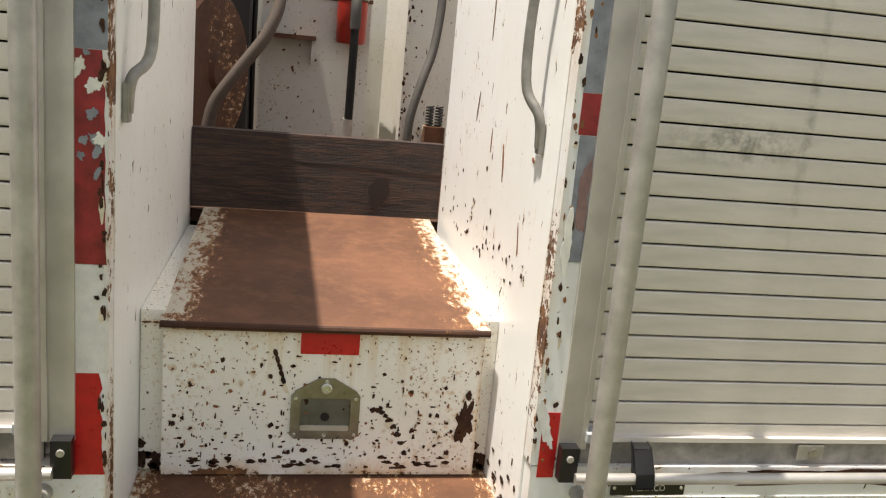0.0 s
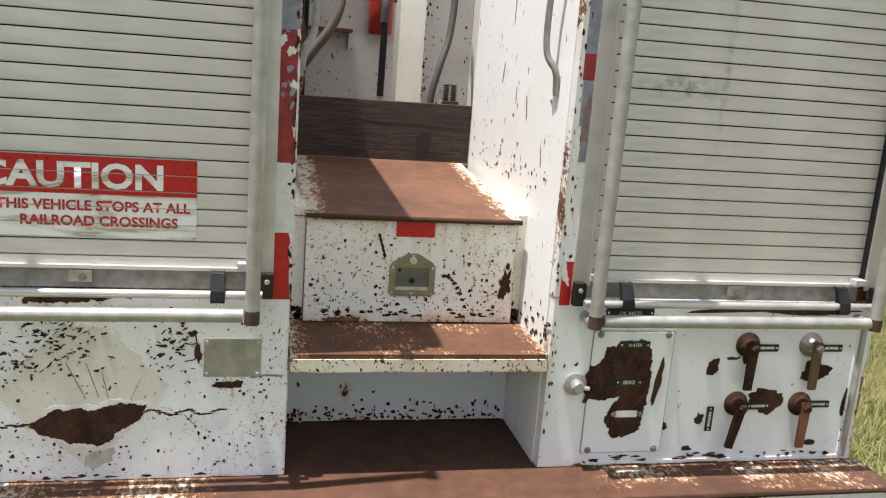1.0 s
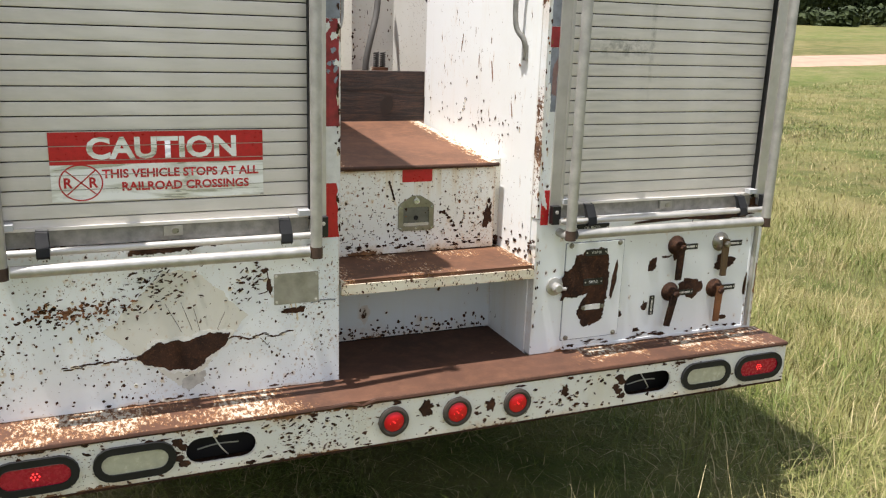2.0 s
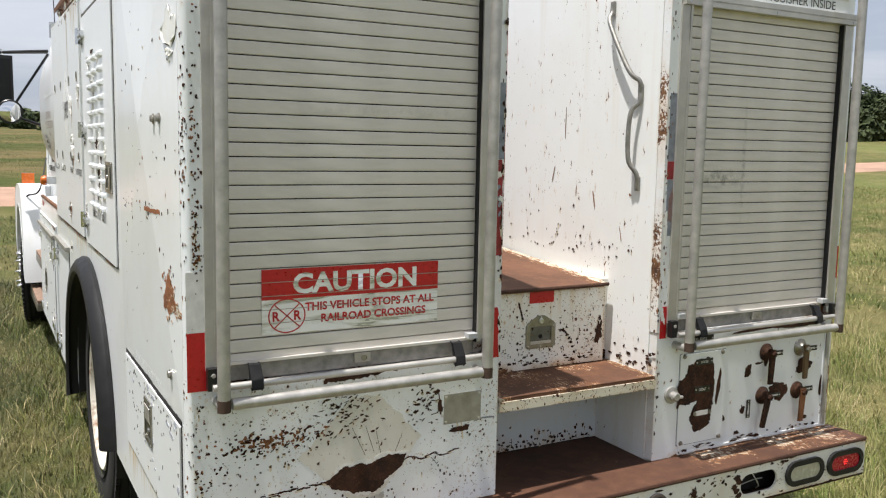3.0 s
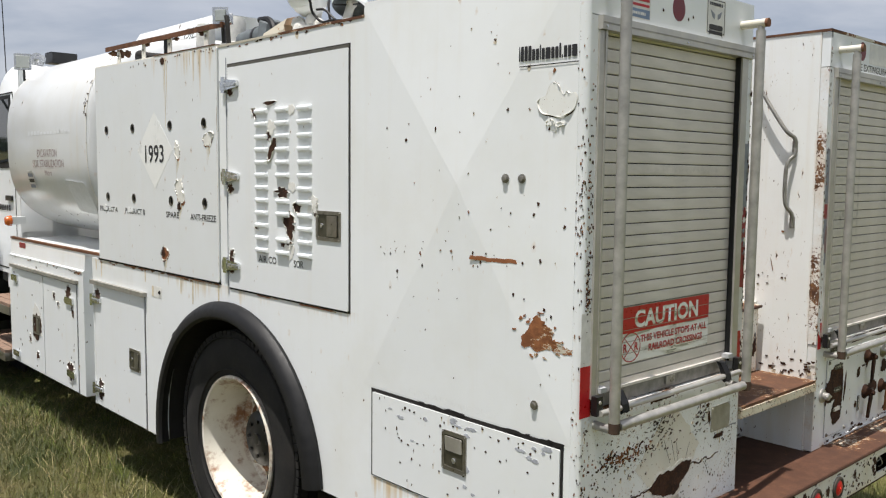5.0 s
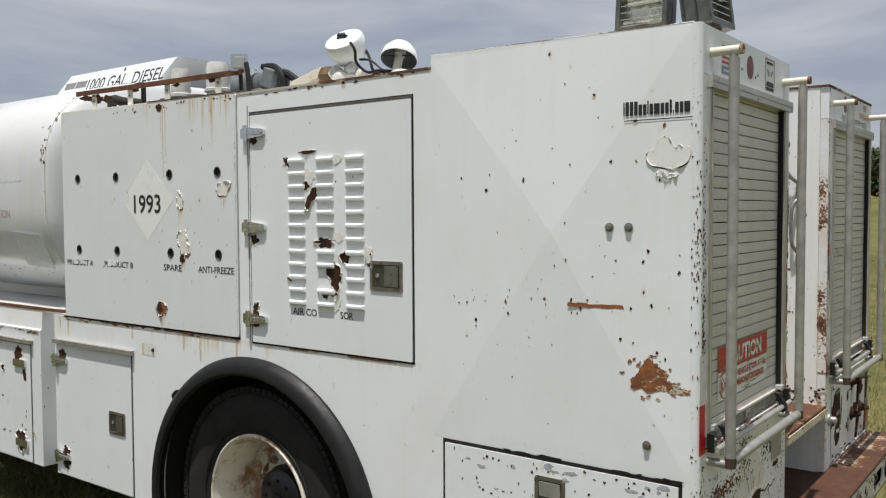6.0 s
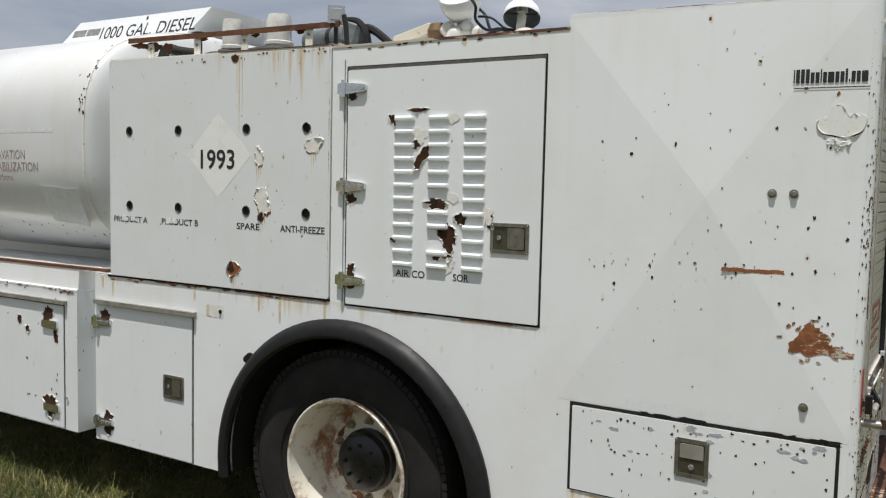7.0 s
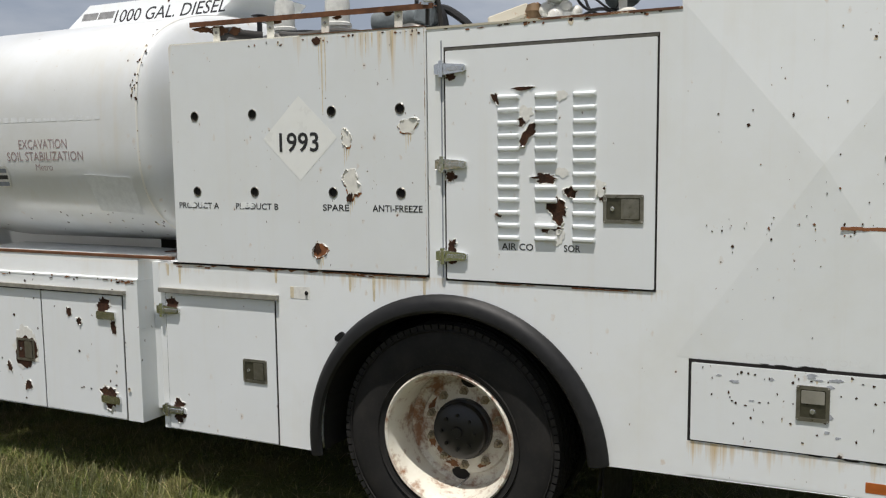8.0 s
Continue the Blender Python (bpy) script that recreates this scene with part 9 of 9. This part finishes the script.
# ---- trees ----
def tree_mesh(seed, height, spread, trunk_h, leaves, leaf):
    rk = random.Random(seed)
    blobs = []
    for k in range(11):
        a, r = rk.uniform(0, 6.28), spread * math.sqrt(rk.random()) * 0.72
        z = trunk_h + (height - trunk_h) * rk.uniform(0.18, 0.86) * (1 - 0.35 * r / spread)
        blobs.append((Vector((r * math.cos(a), r * math.sin(a), z)), rk.uniform(0.26, 0.42) * spread))
    trunk = bmesh.new()
    for i, (c, r) in enumerate(blobs[:7]):
        base = Vector((rk.uniform(-0.1, 0.1), rk.uniform(-0.1, 0.1), 0 if i == 0 else trunk_h * rk.uniform(0.5, 0.9)))
        start_r = 0.03 * height if i == 0 else 0.014 * height
        pts = [base.lerp(c, t) + Vector((0, 0, 0.12 * height * math.sin(math.pi * t) * (0.5 if i else 0.1))) for t in (0, 0.35, 0.7, 1)]
        prev = None
        for j, p in enumerate(pts):
            rr = start_r * (1 - 0.28 * j)
            ring = [trunk.verts.new(p + Vector((rr * math.cos(t * 1.047), rr * math.sin(t * 1.047), 0))) for t in range(6)]
            if prev:
                for t in range(6):
                    trunk.faces.new((prev[t], prev[(t + 1) % 6], ring[(t + 1) % 6], ring[t]))
            prev = ring
    verts, faces = [], []
    for k in range(leaves):
        c, r = blobs[rk.randrange(len(blobs))]
        d = Vector((rk.gauss(0, 1), rk.gauss(0, 1), rk.gauss(0, 0.85))).normalized()
        p = c + d * r * (0.62 + 0.48 * rk.random())
        if p.z < 0.05:
            continue
        n = (d + Vector((rk.uniform(-0.7, 0.7), rk.uniform(-0.7, 0.7), rk.uniform(-0.4, 0.9)))).normalized()
        u = n.orthogonal().normalized()
        v = n.cross(u)
        s = leaf * rk.uniform(0.55, 1.25)
        i0 = len(verts)
        verts += [p - u * s, p + v * s * 0.75, p + u * s * 1.05, p - v * s * 0.8 + n * s * 0.3]
        faces.append((i0, i0 + 1, i0 + 2, i0 + 3))
    me = bpy.data.meshes.new("crown")
    me.from_pydata([tuple(v) for v in verts], [], faces)
    me.materials.append(LEAF)
    return trunk, me


def make_tree(seed, height, spread, trunk_h, leaves, leaf, label, kind_word, group):
    ob = tagged(new(kind_word), label, kind_word.replace("_", " "), group)
    trunk, me = tree_mesh(seed, height, spread, trunk_h, leaves, leaf)
    part("trunk", trunk, BARK, ob)
    crown = new("crown", me)
    crown.parent = ob
    ob.location = (0, -400 - seed * 30, 10)
    return ob


TREES = [make_tree(s, h, w, th, n, 0.25, "dark green oak at the edge of the meadow", "tree", "trees of the far wood line") for s, h, w, th, n in ((1, 9.5, 5.2, 0.3, 7000), (2, 8.2, 4.6, 0.2, 6000), (3, 10.5, 5.6, 0.4, 7500), (4, 7.4, 4.8, 0.2, 6000))]
BUSHES = [make_tree(s, h, w, th, n, 0.22, "low green bush in the meadow", "bush", "bushes of the meadow") for s, h, w, th, n in ((11, 1.9, 1.9, 0.2, 900), (12, 1.4, 1.6, 0.15, 700))]


def plant(source, bearing, dist, scale, turn):
    x, y = dist * math.sin(radians(bearing)), 2.5 + dist * math.cos(radians(bearing))
    m = Matrix.Translation((x, y, rise(x, y) - 0.25 * scale)) @ Matrix.Rotation(turn, 4, "Z")
    c = copy_thing(source, m)
    c.scale = (scale, scale, scale * (0.9 + 0.2 * math.sin(turn * 3)))
    return c


rk = random.Random(5)
for k in range(190):
    plant(TREES[k % 4], -24 + 0.26 * k + rk.uniform(-0.4, 0.4), rk.uniform(200, 250), rk.uniform(0.28, 0.48) + 0.18 * max(0.0, math.sin(k * 0.23)) ** 4, rk.uniform(0, 6))
for k in range(58):
    plant(TREES[(k * 3) % 4], 28 + 1.35 * k + rk.uniform(-0.5, 0.5), rk.uniform(78, 92), rk.uniform(0.56, 0.76), rk.uniform(0, 6))
for k in range(46):
    plant(TREES[k % 4], 108 + 5.0 * k, rk.uniform(150, 230), rk.uniform(0.7, 1.1), rk.uniform(0, 6))
for k in range(44):
    plant(BUSHES[k % 2], 28 + 1.7 * k + rk.uniform(-0.6, 0.6), rk.uniform(70, 75), rk.uniform(0.7, 1.2), rk.uniform(0, 6))
for k in range(26):
    plant(BUSHES[k % 2], rk.uniform(-20, 20), rk.uniform(60, 190), rk.uniform(0.5, 1.3), rk.uniform(0, 6))
plant(BUSHES[0], 1.6, 105, 1.6, 1.0)
plant(BUSHES[1], -1.2, 66, 0.7, 2.0)
for src in TREES + BUSHES:
    for o in [*src.children_recursive, src]:
        bpy.data.objects.remove(o)


# ---- grass ----
def grass(name, label, count, sampler, height, width, seed, straw=0.25, material=None):
    rng = np.random.default_rng(seed)
    xy = sampler(rng, count)
    n = len(xy)
    base_z = np.array([rise(x, y) for x, y in xy]) - 0.01
    under = (np.abs(xy[:, 0] - CX) < 1.15) & (xy[:, 1] > 0.1) & (xy[:, 1] < 8.3)
    clump = 0.55 + 0.9 * np.array([noise.noise(Vector((x * 0.9, y * 0.9, 2.0))) * 0.5 + 0.5 for x, y in xy])
    h = height * clump * rng.uniform(0.55, 1.25, n) * np.where(under, 0.45, 1.0)
    tall = rng.random(n) < 0.035
    h = np.where(tall & ~under, h * 1.8, h)
    yaw = rng.uniform(0, 2 * np.pi, n)
    lean = rng.uniform(0.3, 1.6, n) * h
    flat = rng.random(n) < straw
    lean = np.where(flat, rng.uniform(0.10, 0.28, n), lean)
    h = np.where(flat, rng.uniform(0.01, 0.05, n), h)
    w = width * rng.uniform(0.6, 1.4, n)
    d = np.stack([np.cos(yaw), np.sin(yaw)], 1)
    s = np.stack([-np.sin(yaw), np.cos(yaw)], 1)
    v = np.zeros((n, 5, 3))
    v[:, 0, :2], v[:, 1, :2] = xy - s * w[:, None], xy + s * w[:, None]
    v[:, 0, 2] = v[:, 1, 2] = base_z
    mid = xy + d * (lean * 0.35)[:, None]
    v[:, 2, :2], v[:, 3, :2] = mid + s * (w * 0.75)[:, None], mid - s * (w * 0.75)[:, None]
    v[:, 2, 2] = v[:, 3, 2] = base_z + h * 0.6
    v[:, 4, :2] = xy + d * lean[:, None]
    v[:, 4, 2] = base_z + h
    i0 = 5 * np.arange(n)
    quads = np.stack([i0, i0 + 1, i0 + 2, i0 + 3], 1)
    tris = np.stack([i0 + 3, i0 + 2, i0 + 4], 1)
    me = bpy.data.meshes.new(name)
    me.vertices.add(5 * n)
    me.vertices.foreach_set("co", v.ravel())
    loops = np.concatenate([quads.ravel(), tris.ravel()])
    me.loops.add(len(loops))
    me.loops.foreach_set("vertex_index", loops.astype(np.int32))
    me.polygons.add(2 * n)
    starts = np.concatenate([4 * np.arange(n), 4 * n + 3 * np.arange(n)])
    me.polygons.foreach_set("loop_start", starts.astype(np.int32))
    me.update(calc_edges=True)
    me.validate()
    me.materials.append(material or BLADES)
    ob = new(name, me)
    return tagged(ob, label, "grass", kind="stuff")


def patch_sampler(x0, x1, y0, y1, fade=1.6):
    """Thickets of blades that thin out raggedly towards the borders."""
    def pick(rng, n):
        p = np.stack([rng.uniform(x0, x1, n), rng.uniform(y0, y1, n)], 1)
        keep = rng.random(n) < 0.35 + 0.65 * np.array([max(0.0, min(1.0, 0.5 + 1.3 * noise.noise(Vector((a * 0.55, b * 0.55, 7))))) for a, b in p])
        inside = np.minimum.reduce([p[:, 0] - x0, x1 - p[:, 0], p[:, 1] - y0, y1 - p[:, 1]])
        ragged_edge = np.array([0.5 + 0.5 * noise.noise(Vector((a * 1.3, b * 1.3, 11))) for a, b in p])
        keep &= inside > fade * (0.6 * ragged_edge + 0.4 * rng.random(n))
        return p[keep]
    return pick


grass("grass", "green and straw-coloured meadow grass beside the truck", 560000, patch_sampler(-6.4, -0.2, -1.0, 10.2, 1.2), 0.075, 0.0017, 1)
grass("grass", "green and straw-coloured meadow grass behind the truck", 330000, patch_sampler(-1.9, 6.9, -2.0, 9.0, 1.2), 0.11, 0.0016, 2, 0.36, BLADES_DRY)
grass("grass", "meadow grass farther out", 130000, patch_sampler(-13, 14, 8, 19.5), 0.075, 0.0042, 3, 0.3)
grass("grass", "meadow grass farther out", 110000, patch_sampler(5.6, 24, -2, 17), 0.08, 0.004, 4, 0.3, BLADES_DRY)
grass("grass", "dark green weeds beyond the dirt road", 40000, patch_sampler(-26, 10, 26.5, 55), 0.08, 0.006, 5, 0.05)
grass("grass", "tall dry grass behind the bumper", 15000, patch_sampler(0.2, 3.6, -1.3, -0.1, 0.35), 0.19, 0.0018, 6, 0.35, BLADES_DRY)
grass("grass", "tall dry grass by the rear wheel", 9000, patch_sampler(-2.3, -1.25, -0.9, 1.7, 0.3), 0.12, 0.0018, 7, 0.6, BLADES_DRY)
gather_chips()
